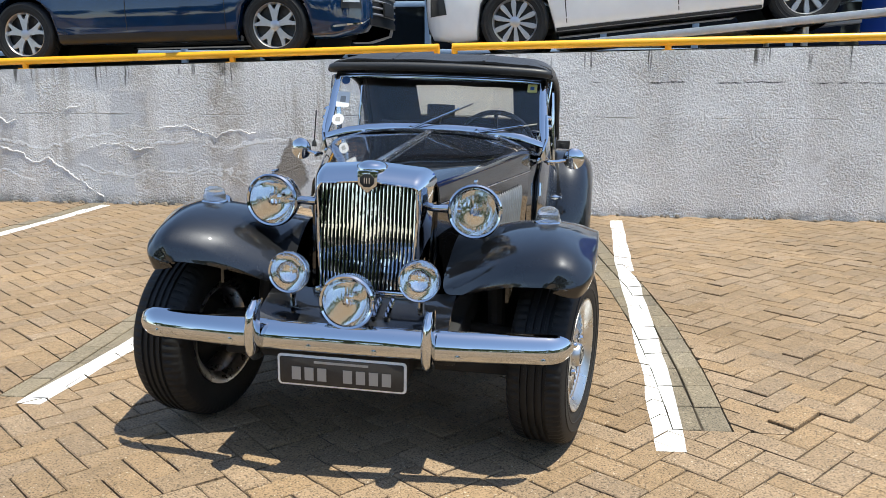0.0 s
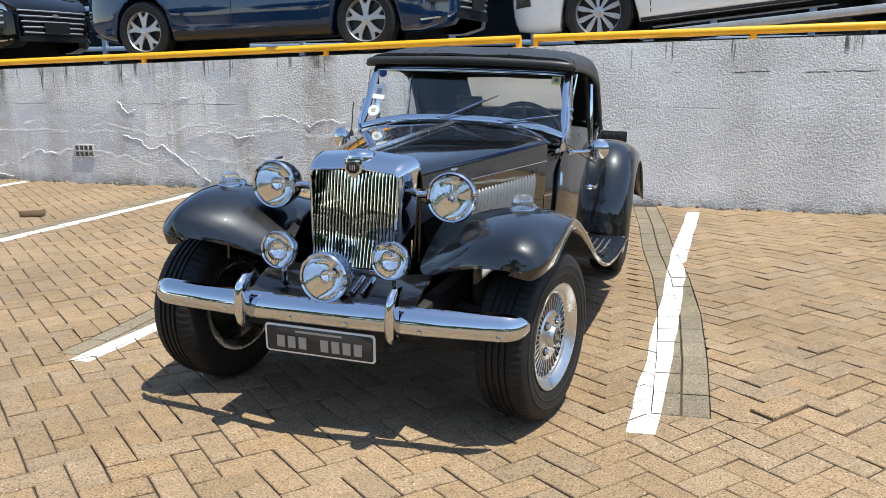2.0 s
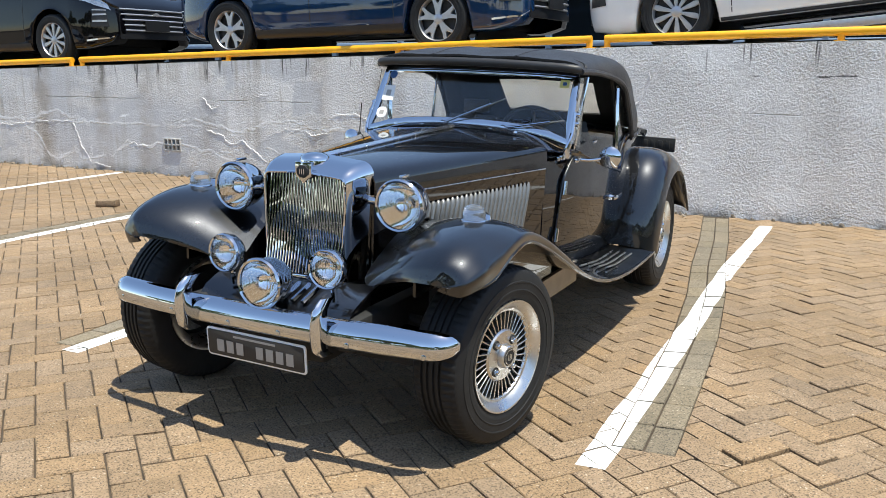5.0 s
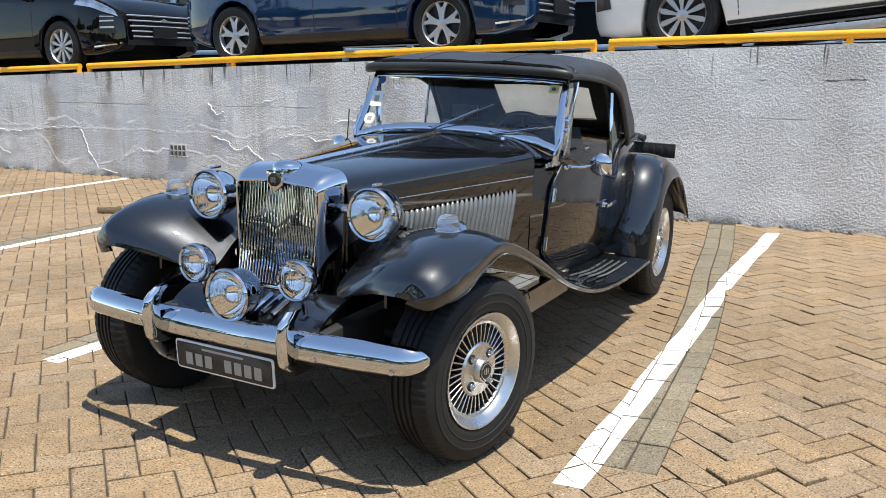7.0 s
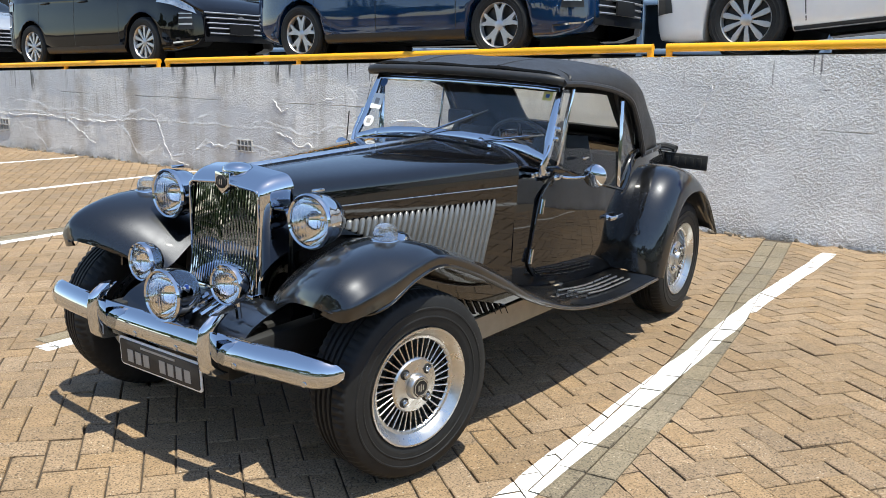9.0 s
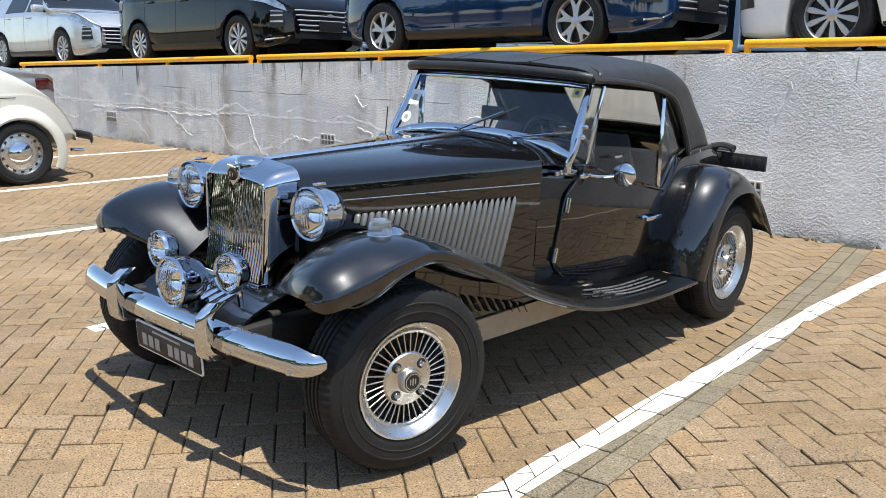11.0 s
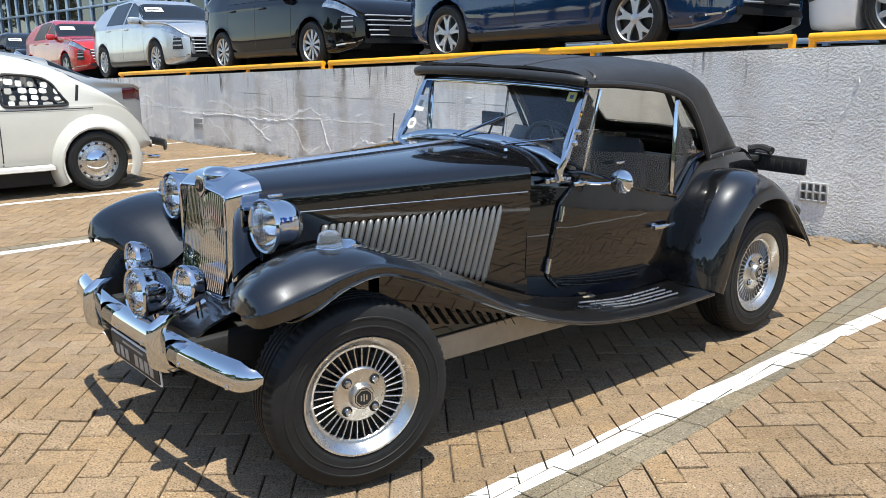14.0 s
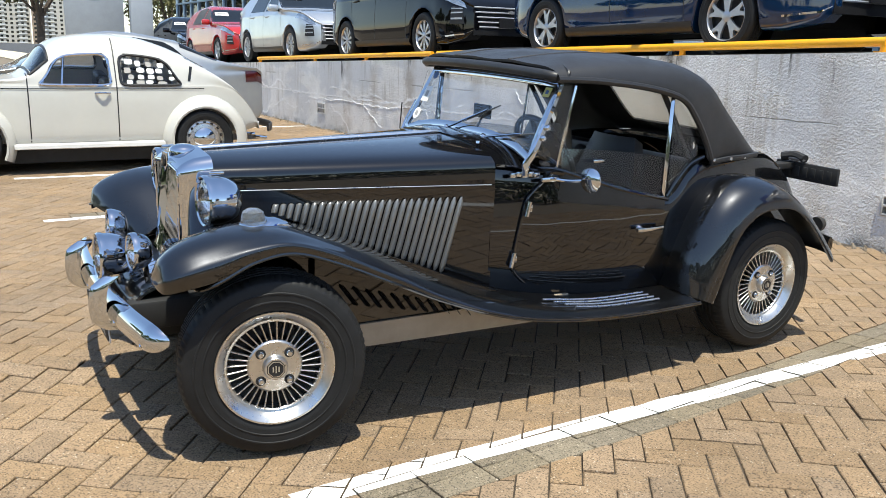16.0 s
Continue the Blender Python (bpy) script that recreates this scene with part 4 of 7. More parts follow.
badge = part("badge", bm, M_DARK, rad, "dark octagonal badge")
bm = B()
for x in (-0.010, 0.0, 0.010):
    box(bm, (x * 0.8, -0.2425, 0.893), (0.003, 0.002, 0.018))
part("badge_bars", bm, M_CHROME, badge)
bm = B()
revolve(bm, [(0.050, -0.040), (0.052, -0.008), (0.049, 0.002), (0.040, 0.010), (0.024, 0.016), (0, 0.018)], 28, pose(0, -0.165, 0.934))
part("radiator_cap", bm, M_CHROME, rad, "chrome filler cap")


# ---- lamps ----
def ribbed_lens(bm, r, m, ribs=17):
    n = 72
    rows = []
    for i in range(19):
        rr = r * (1 - i / 18)
        rows.append([m @ Vector((rr * math.cos(2 * math.pi * k / n), rr * math.sin(2 * math.pi * k / n), 0.016 * (1 - (rr / r) ** 2) + 0.0011 * math.sin(ribs * 2.2 * rr / r * math.cos(2 * math.pi * k / n)))) for k in range(n)])
    surf(bm, [[tuple(v) for v in q] for q in rows], close_v=True)


def round_lamp(name, p, r, depth, label, facing=(0, -1, 0)):
    m = axis_m(p, facing)
    bm = B()
    revolve(bm, [(0, -depth), (r * 0.30, -depth * 0.985), (r * 0.55, -depth * 0.93), (r * 0.76, -depth * 0.80), (r * 0.91, -depth * 0.56), (r * 0.985, -depth * 0.28), (r, -0.012), (r * 1.03, -0.006), (r * 1.03, 0.006), (r * 0.97, 0.013), (r * 0.90, 0.009), (r * 0.90, -0.004)], 40, m)
    ob = part(name, bm, M_CHROME, roadster, label)
    bm = B()
    revolve(bm, [(r * 0.90, -0.004), (r * 0.80, -depth * 0.22), (r * 0.62, -depth * 0.45), (r * 0.40, -depth * 0.62), (r * 0.12, -depth * 0.72), (r * 0.10, -depth * 0.58), (0, -depth * 0.54)], 32, m)
    part("reflector", bm, M_REFL, ob)
    bm = B()
    ribbed_lens(bm, r * 0.915, m @ pose(0, 0, 0.001))
    o = part("lens", bm, M_LENS, ob, "ribbed clear glass")
    o.visible_shadow = False
    return ob


for s in (1, -1):
    h = round_lamp("headlamp", (s * 0.338 + 0.004, -0.165, 0.804), 0.086, 0.118, "round chrome headlamp", (s * 0.03, -1, 0))
    bm = B()
    rod(bm, (s * 0.17, -0.115, 0.80), (s * 0.29, -0.105, 0.80), 0.014, 12)
    part("lamp_bar", bm, M_CHROME, h)
    bm = B()
    box(bm, (s * 0.337, -0.125, 0.897), (0.012, 0.05, 0.010), 0.003)
    part("clip", bm, M_CHROME, h)
    f = round_lamp("fog_lamp", (s * 0.205, -0.345, 0.617), 0.064, 0.06, "round chrome fog lamp", (s * 0.05, -1, 0.02))
    bm = B()
    rod(bm, (s * 0.205, -0.31, 0.57), (s * 0.205, -0.30, 0.50), 0.010, 8)
    part("bracket", bm, M_CHROME, f)
m_ = round_lamp("spot_lamp", (0.0, -0.43, 0.557), 0.083, 0.115, "large chrome centre spot lamp", (0.0, -1, 0.02))
bm = B()
rod(bm, (0, -0.37, 0.49), (0, -0.36, 0.44), 0.014, 10)
part("bracket", bm, M_CHROME, m_)

# apron between the wings, below the radiator
g = [[(x, y, z - 0.05 * (abs(x) / 0.28) ** 2 * 0 + (0.02 if abs(x) > 0.25 else 0)) for x in (-0.30, -0.2, -0.07, 0.07, 0.2, 0.30)] for y, z in ((-0.19, 0.525), (-0.28, 0.505), (-0.36, 0.475), (-0.40, 0.44))]
bm = B()
shell(bm, refine(g, 2, 2), 0.008)
apron = part("apron", bm, M_CHAR, roadster)
for k in range(6):
    bm = B()
    x = -0.10 + 0.04 * k
    tube(bm, [(x, -0.26, 0.519), (x, -0.36, 0.487)], 0.009, 6, 2)
    part("apron_louvre", bm, M_CHROME, apron)

# ---- bumper ----
bm = B()
rows = []
for x in np.concatenate([np.linspace(-0.678, -0.60, 8), np.linspace(-0.56, 0.56, 25), np.linspace(0.60, 0.678, 8)]):
    y0 = -0.475 + 0.055 * (abs(x) / 0.675) ** 2.6
    e = math.sqrt(1 - max(0, (abs(x) - 0.60) / 0.08) ** 2)
    rows.append([(1.012 * x - 0.008, y0 + 0.03 * (1 - e) - 0.032 * e * math.cos(q) * (1 if math.cos(q) > 0 else 0.15) + 0.008 * e * math.sin(q), 0.440 + 0.008 * x + 0.045 * e * math.sin(q)) for q in [2 * math.pi * k / 20 for k in range(20)]])
surf(bm, rows, close_v=True, cap=True)
bumper = part("front_bumper", bm, M_CHROME, roadster, "bowed chrome bumper bar")
for s in (1, -1):
    bm = B()
    rows = []
    for q in np.linspace(-1, 1, 13):
        z = 0.457 + 0.094 * q + 0.002 * s
        hw = 0.020 * (1 - 0.35 * abs(q) ** 3)
        yy = -0.520 - 0.020 * (1 - q * q) + 0.032 * max(0, abs(q) - 0.72) / 0.28
        rows.append([(s * 0.268 - 0.012 + hw * a, yy + b_, z) for a, b_ in ((-1, 0.036), (-0.97, 0.012), (-0.75, -0.004), (-0.4, -0.014), (0, -0.018), (0.4, -0.014), (0.75, -0.004), (0.97, 0.012), (1, 0.036))])
    surf(bm, rows)
    part("overrider", bm, M_CHROME, bumper, "chrome overrider")
    for x in (0.10, 0.35, 0.60):
        bm = B()
        revolve(bm, [(0.010, 0), (0.009, 0.005), (0, 0.008)], 12, axis_m((s * x - 0.008, -0.50 + 0.055 * (x / 0.675) ** 2.6 - 0.004, 0.417), (0, -1, 0)))
        part("bumper_bolt", bm, M_CHROME, bumper)
    bm = B()
    rod(bm, (s * 0.26, -0.46, 0.43), (s * 0.28, -0.20, 0.43), 0.018, 8)
    part("bumper_iron", bm, M_DARK, bumper)


# ---- number plates, lettering as plain bars ----
def plate(m, w, h, parent, framed):
    bm = B()
    prism(bm, rounded(w, h, 0.012), 0.004, m, 0.001)
    p = part("number_plate", bm, M_WHITE if framed else M_PLATE, parent, "dark number plate in a white frame" if framed else "dark number plate")
    bm = B()
    prism(bm, rounded(w - 0.016, h - 0.014, 0.006), 0.003, m @ pose(0, 0, 0.0045), 0.001)
    part("plate_face", bm, M_PLATE, p)
    for k in range(8):
        if k == 3:
            continue
        bm = B()
        x = -w * 0.40 + w * 0.8 * (k + 0.5) / 8
        box(bm, (x, -0.008, 0.009), (w * 0.07, h * 0.42, 0.002), 0.0, m)
        part("plate_bar", bm, M_PLATECH, p)
    bm = B()
    box(bm, (0, h * 0.32, 0.009), (w * 0.42, h * 0.07, 0.002), 0.0, m)
    part("plate_bar", bm, M_PLATECH, p)


plate(axis_m((-0.009, -0.455, 0.337), (0, -1, -0.08)), 0.400, 0.100, roadster, True)

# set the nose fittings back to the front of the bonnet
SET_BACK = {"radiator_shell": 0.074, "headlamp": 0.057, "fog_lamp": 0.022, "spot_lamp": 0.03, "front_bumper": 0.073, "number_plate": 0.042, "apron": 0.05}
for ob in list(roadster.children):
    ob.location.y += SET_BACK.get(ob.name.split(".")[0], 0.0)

# ---- windscreen ----
WB, WT = (0.505, 1.105, 0.925), (0.482, 1.248, 1.205)


def ws(u, v):
    """A point of the windscreen plane: u from -1 to 1 across, v from 0 at the foot to 1 at the top."""
    w = WB[0] + (WT[0] - WB[0]) * v
    arch = 0.056 * (1 - abs(u) ** 3) * (1 - v)
    z = WB[2] + (WT[2] - WB[2]) * v + arch + 0.008 * (1 - u * u) * v
    return Vector((u * w, WB[1] + (WT[1] - WB[1]) * (z - WB[2]) / (WT[2] - WB[2]), z))


bm = B()
ring = [ws(u, 0) for u in np.linspace(-1, 1, 11)] + [ws(1, v) for v in (0.25, 0.5, 0.75)] + [ws(u, 1) for u in np.linspace(1, -1, 11)] + [ws(-1, v) for v in (0.75, 0.5, 0.25)]
rows = []
for i, p in enumerate(ring):
    d = (ring[(i + 1) % len(ring)] - ring[i - 1]).normalized()
    nn = Vector((0, -0.895, 0.447))
    s_ = d.cross(nn).normalized()
    rows.append([tuple(p + s_ * a * 0.0165 + nn * b_ * 0.010) for a, b_ in ((-1, -1), (-1, 0.6), (-0.5, 1), (0.5, 1), (1, 0.6), (1, -1))])
surf(bm, rows, close_v=True, close_u=True)
screen = part("windscreen_frame", bm, M_CHROME, roadster, "chrome windscreen frame", angle=50)
bm = B()
gl = [[tuple(ws(u * 0.985, v)) for u in np.linspace(-1, 1, 11)] for v in (0.03, 0.5, 0.97)]
shell(bm, gl, 0.004)
pane = part("windscreen_glass", bm, M_GLASS, screen)
pane.visible_shadow = False
NW = Vector((0, -0.895, 0.447))
for u, v, w, h, mt in ((-0.915, 0.89, 0.040, 0.040, M_STICKB), (-0.905, 0.56, 0.062, 0.078, M_WHITE), (-0.915, 0.22, 0.056, 0.056, M_WHITE), (0.90, 0.86, 0.044, 0.040, M_STICKY)):
    bm = B()
    out = rounded(w, h, h * 0.45 if (h < 0.07 and u < 0) else 0.004)
    prism(bm, out, 0.0008, axis_m(ws(u, v) + NW * 0.006, NW) @ pose(0, 0, 0, 0, 0, 180))
    st_ = part("sticker", bm, mt, pane, "small printed windscreen sticker")
    if mt is not M_STICKB:
        bm = B()
        prism(bm, rounded(w * 0.42, h * 0.40, 0.003), 0.0004, axis_m(ws(u, v) + NW * 0.0072, NW))
        part("print", bm, M_STICKB if h > 0.08 or mt is M_STICKY else M_PLATECH, st_)
for s in (1, -1):
    # foot bracket with scalloped lower edge, and the side post with its knobs
    bm = B()
    tube(bm, [tuple(ws(s * 1.0, 0.45) + Vector((s * 0.014, 0.0, 0))), tuple(ws(s * 1.0, 0.1) + Vector((s * 0.016, -0.002, 0))), (s * 0.512, 1.09, 0.905), (s * 0.505, 1.085, 0.86)], 0.016, 8, 4, flat=0.6)
    for k in range(5):
        box(bm, (s * (0.487 + 0.0035 * k), 1.045 + 0.026 * k, 0.858 + 0.004 * (k % 2)), (0.014, 0.026, 0.020), 0.004)
    part("screen_bracket", bm, M_CHROME, screen, "scalloped chrome bracket")
    for v in (0.28, 0.42):
        bm = B()
        revolve(bm, [(0.012, 0), (0.012, 0.02), (0.006, 0.026), (0, 0.026)], 12, axis_m(ws(s, v) + Vector((s * 0.012, 0.004, 0)), (s, 0.2, 0)))
        part("screen_knob", bm, M_CHROME, screen)
    # wiper
    px = -0.10 if s < 0 else 0.20
    base = ws(px / 0.5, 0.02) + Vector((0, -0.045, -0.012))
    tip = ws(px / 0.5 + 0.42, 0.36 if s < 0 else 0.20) + NW * 0.016
    bm = B()
    rod(bm, base, tip, 0.0058, 8, 0.004)
    revolve(bm, [(0.013, -0.012), (0.013, 0.006), (0.006, 0.014), (0, 0.014)], 14, axis_m(base, (0, -0.5, 0.85)))
    wip = part("wiper", bm, M_CHROME, screen, "thin chrome wiper")
    bm = B()
    mid = base.lerp(tip, 0.62)
    rod(bm, base.lerp(tip, 0.40) - NW * 0.006, tip + (tip - base) * 0.28 - NW * 0.010, 0.004, 6)
    part("blade", bm, M_STEEL, wip)
    # round door mirror on an arm
    bm = B()
    mp = (s * 0.645, 1.30 if s > 0 else 1.16, 0.852)
    tube(bm, [(s * 0.512, mp[1] - 0.10, 0.845), (s * 0.56, mp[1] - 0.04, 0.838), (s * 0.625, mp[1] + 0.005, 0.848)], 0.008, 8)
    revolve(bm, [(0.0, -0.020), (0.022, -0.018), (0.042, -0.008), (0.050, 0.002), (0.050, 0.008), (0.046, 0.008), (0, 0.006)], 28, axis_m(mp, (-s * 0.15, 1, 0.05)))
    box(bm, (s * 0.53, mp[1] - 0.11, 0.842), (0.016, 0.075, 0.022), 0.008)
    part("door_mirror", bm, M_CHROME, roadster, "round chrome door mirror")
    # quarter-light posts and side glass
    wf = None
    for (y0, z0), (y1, z1), w_ in (((1.262, 0.875), (1.305, 1.205), 0.013), ((1.805, 0.725), (1.835, 1.165), 0.008)):
        a, b_ = Vector((s * (side_x(y0, z0) - 0.012), y0, z0)), Vector((s * 0.512, y1, z1))
        d = (b_ - a)
        bm = B()
        box(bm, (0, 0, 0), (0.010, w_ * 2, d.length), 0.002, Matrix.Translation((a + b_) / 2) @ d.to_track_quat('Z', 'Y').to_matrix().to_4x4() @ pose(0, 0, 0, 0, 0, 90))
        wf = part("side_window_post", bm, M_CHROME, roadster, "chrome side window post")
    bm = B()
    gq = [[(s * 0.505, 1.13, 0.93), (s * 0.508, 1.22, 1.20)], [(s * 0.512, 1.265, 0.885), (s * 0.510, 1.30, 1.205)]]
    shell(bm, gq, 0.003)
    gp = part("quarter_glass", bm, M_GLASS, wf)
    gp.visible_shadow = False
    bm = B()
    gq = [[(s * 0.535, 1.835, 0.75), (s * 0.515, 1.845, 1.155)], [(s * 0.53, 1.93, 0.86), (s * 0.515, 1.93, 1.08)], [(s * 0.53, 2.0, 0.89), (s * 0.518, 2.005, 0.99)]]
    shell(bm, gq, 0.003)
    gp = part("rear_side_glass", bm, M_GLASS, wf)
    gp.visible_shadow = False
    bm = B()
    g = []
    for y in np.linspace(1.285, 1.808, 9):
        low = float(np.interp(y, [1.245, 1.40, 1.60, 1.82], [0.868, 0.824, 0.767, 0.722]))
        hi = 0.952 - 0.045 * ((y - 1.285) / 0.52) ** 1.6
        g.append([(s * (side_x(y, low) - 0.016 - 0.016 * f), y, low + (hi - low) * f) for f in (0, 0.5, 1)])
    shell(bm, g, 0.004)
    sg = part("lowered_side_glass", bm, M_SMOKE, wf, "half-lowered smoked side window")
    bm = B()
    box(bm, (s * 0.532, 1.435, 0.905), (0.010, 0.055, 0.014), 0.004)
    part("window_pull", bm, M_CHROME, sg)
    bm = B()
    tube(bm, [(s * 0.535, 1.83, 0.735), (s * 0.535, 1.88, 0.80), (s * 0.535, 1.95, 0.87), (s * 0.535, 2.03, 0.90)], 0.010, 8)
    part("beading", bm, M_BLACK, wf)
bm = B()
rod(bm, (-0.56, 1.10, 0.89), (-0.552, 1.105, 1.04), 0.003, 6)
revolve(bm, [(0.012, 0), (0.010, 0.02), (0.004, 0.03)], 10, pose(-0.56, 1.10, 0.872))
part("aerial", bm, M_DARK, roadster, "short black aerial")
for s in (1, -1):
    for x, y in ((0.17, 1.02), (0.30, 1.0)):
        bm = B()
        revolve(bm, [(0.009, 0), (0.007, 0.010), (0, 0.012)], 10, pose(s * x, y, 0.966 - 0.02 * abs(x)))
        part("washer_jet", bm, M_CHROME, roadster)

# ---- soft top ----
HOOP = [((1.215, 1.222), (1.205, 1.252), (1.185, 1.276)), ((1.42, 1.212), (1.41, 1.270), (1.40, 1.306)), ((1.68, 1.188), (1.69, 1.266), (1.70, 1.312)), ((1.86, 1.148), (1.91, 1.246), (1.93, 1.292)),
        ((1.945, 1.073), (2.05, 1.186), (2.085, 1.236)), ((2.02, 0.970), (2.16, 1.085), (2.20, 1.135)), ((2.065, 0.885), (2.275, 0.985), (2.33, 1.005)), ((2.26, 0.885), (2.42, 0.893), (2.475, 0.905))]


def hoop_row(k):
    (yb, zb), (ys_, zs_), (yt, zt) = HOOP[k]
    wide = (0.512, 0.520, 0.526, 0.530)[k] if k < 4 else 0.535
    if k == 7:
        wide = 0.50
    half = [(wide, yb, zb), (wide - 0.004, yb * 0.7 + ys_ * 0.3, zb * 0.55 + zs_ * 0.45), (wide - 0.030, ys_, zs_), (wide - 0.10, ys_ * 0.6 + yt * 0.4, zs_ + 0.62 * (zt - zs_)), (0.28, ys_ * 0.2 + yt * 0.8, zs_ + 0.90 * (zt - zs_)), (0.14, yt, zt - 0.002), (0, yt, zt)]
    return half + [(-x, y, z) for x, y, z in half[-2::-1]]


G = refine([hoop_row(k) for k in range(8)], 6, 4)
G[:, :, 2] += 0.0025 * np.sin(G[:, :, 0] * 21 + 3 * G[:, :, 1]) * np.sin(G[:, :, 1] * 17)
nu, nv = G.shape[:2]
mid = nv // 2
w0, w1 = mid - 8, mid + 8
u0, u1 = 29, 38
bm = B()
for (a, b_, c, d) in ((0, u0, 0, nv - 1), (u1, nu - 1, 0, nv - 1), (u0, u1, 0, w0), (u0, u1, w1, nv - 1)):
    shell(bm, G[a:b_ + 1, c:d + 1], -0.010)
top = part("soft_top", bm, M_VINYL, roadster, "black vinyl folding top, closed")
bm = B()
shell(bm, G[u0:u1 + 1, w0:w1 + 1], -0.003)
rw = part("rear_window", bm, M_SOFTWIN, top, "yellowed flexible rear window")
rw.visible_shadow = False
for x in (0.20, -0.20):
    bm = B()
    j = int(np.argmin(np.abs(G[0, :, 0] - x)))
    tube(bm, [tuple(G[i, j] + np.array([0, 0, 0.011])) for i in range(0, 25, 2)], 0.0035, 6, 2, flat=2.0)
    part("seam", bm, M_VINYL, top)
# front header roll and side drip roll
bm = B()
tube(bm, [(0.508, 1.212, 1.236), (0.485, 1.194, 1.240), (0.42, 1.182, 1.245), (0.2, 1.172, 1.252), (0, 1.170, 1.254), (-0.2, 1.172, 1.252), (-0.42, 1.182, 1.245), (-0.485, 1.194, 1.240), (-0.508, 1.212, 1.236)], 0.019, 12, 5)
part("header_roll", bm, M_VINYL, top)
for s in (1, -1):
    bm = B()
    tube(bm, [(s * 0.514, 1.21, 1.228), (s * 0.524, 1.42, 1.222), (s * 0.532, 1.68, 1.196), (s * 0.535, 1.865, 1.152), (s * 0.538, 1.955, 1.072), (s * 0.540, 2.03, 0.968), (s * 0.545, 2.072, 0.885)], 0.014, 8, 5)
    part("side_piping", bm, M_VINYL, top)
    bm = B()
    tube(bm, [(s * 0.516, 1.255, 1.226), (s * 0.508, 1.265, 1.256), (s * 0.455, 1.280, 1.274), (s * 0.40, 1.33, 1.288)], 0.009, 6, 4)
    part("corner_fold", bm, M_VINYL, top)
    bm = B()
    tube(bm, [(s * 0.540, 2.075, 0.872), (s * 0.540, 2.17, 0.884), (s * 0.525, 2.29, 0.886), (s * 0.50, 2.42, 0.890)], 0.012, 8, 3, flat=0.6)
    part("hem", bm, M_VINYL, top)
    for y, x in ((2.085, 0.546), (2.20, 0.540), (2.31, 0.522)):
        bm = B()
        revolve(bm, [(0.009, 0), (0.008, 0.005), (0, 0.007)], 12, axis_m((s * x, y, 0.884), (s, 0.1, 0.1)))
        part("press_stud", bm, M_CHROME, top)

# ---- cabin ----
bm = B()
box(bm, (0, 1.22, 0.80), (0.94, 0.06, 0.20), 0.02)
dash = part("dashboard", bm, M_LEATHER, roadster)
for s in (1, -1):
    bm = B()
    rows = [[(s * 0.24 + 0.145 * math.cos(q), 1.14 + 0.10 * t, 0.955 + 0.035 * math.sin(q) - 0.01 * t) for q in [math.pi * k / 10 for k in range(11)]] for t in (0, 0.5, 1)]
    surf(bm, rows)
    part("instrument_hood", bm, M_LEATHER, dash)
bm = B()
m = axis_m((0.27, 1.36, 0.90), (0, -0.85, -0.45))
R_ = [[tuple(m @ Vector(((0.175 + 0.012 * math.cos(b_)) * math.cos(a), (0.175 + 0.012 * math.cos(b_)) * math.sin(a), 0.012 * math.sin(b_)))) for b_ in [2 * math.pi * k / 8 for k in range(8)]] for a in [2 * math.pi * k / 32 for k in range(32)]]
surf(bm, R_, close_v=True, close_u=True)
for k in range(3):
    q = radians(90 + 120 * k)
    rod(bm, m @ Vector((0, 0, 0.01)), m @ Vector((0.17 * math.cos(q), 0.17 * math.sin(q), 0)), 0.010, 6)
rod(bm, m @ Vector((0, 0, -0.01)), m @ Vector((0, 0, 0.20)), 0.025, 10)
part("steering_wheel", bm, M_LEATHER, roadster, "black three-spoke steering wheel")
for s in (1, -1):
    bm = B()
    g = [[(s * 0.25 + 0.19 * u * (1 - 0.3 * max(0, t - 0.7) / 0.3), 1.60 + 0.13 * t + 0.03 * u * u, 0.46 + 0.51 * t) for u in np.linspace(-1, 1, 7)] for t in np.linspace(0, 1, 7)]
    shell(bm, refine(g, 2, 2), -0.09)
    seat = part("seat_back", bm, M_LEATHER, roadster, "black bucket seat")
    bm = B()
    box(bm, (s * 0.25, 1.42, 0.44), (0.42, 0.44, 0.14), 0.05, seg=3)
    part("seat_cushion", bm, M_LEATHER, seat)
    # inner door trim rising behind the cut-down door
    bm = B()
    g = [[(-0.495 * s, y, z) for z in (0.40, 0.6, float(np.interp(y, [1.2, 1.45, 1.8, 2.0], [0.86, 0.83, 0.74, 0.86])))] for y in (1.2, 1.4, 1.6, 1.8, 2.0)]
    shell(bm, g, 0.01)
    part("door_trim", bm, M_LEATHER, roadster)
bm = B()
box(bm, (0, 2.06, 0.66), (0.98, 0.10, 0.42), 0.03)
box(bm, (0, 2.26, 0.78), (0.96, 0.36, 0.04), 0.01)
part("rear_shelf", bm, M_LEATHER, roadster)
bm = B()
revolve(bm, [(0.05, 0), (0.05, 0.012), (0.035, 0.014), (0, 0.010)], 20, axis_m((-0.26, 2.008, 0.80), (0, -1, 0)))
part("speaker", bm, M_DARK, roadster, "round black loudspeaker")
bm = B()
box(bm, (0.02, 1.20, 1.055), (0.13, 0.014, 0.060), 0.006)
rod(bm, (0.02, 1.20, 1.03), (0.02, 1.17, 0.975), 0.005, 6)
part("inside_mirror", bm, M_DARK, roadster, "black rear-view mirror on the dash")
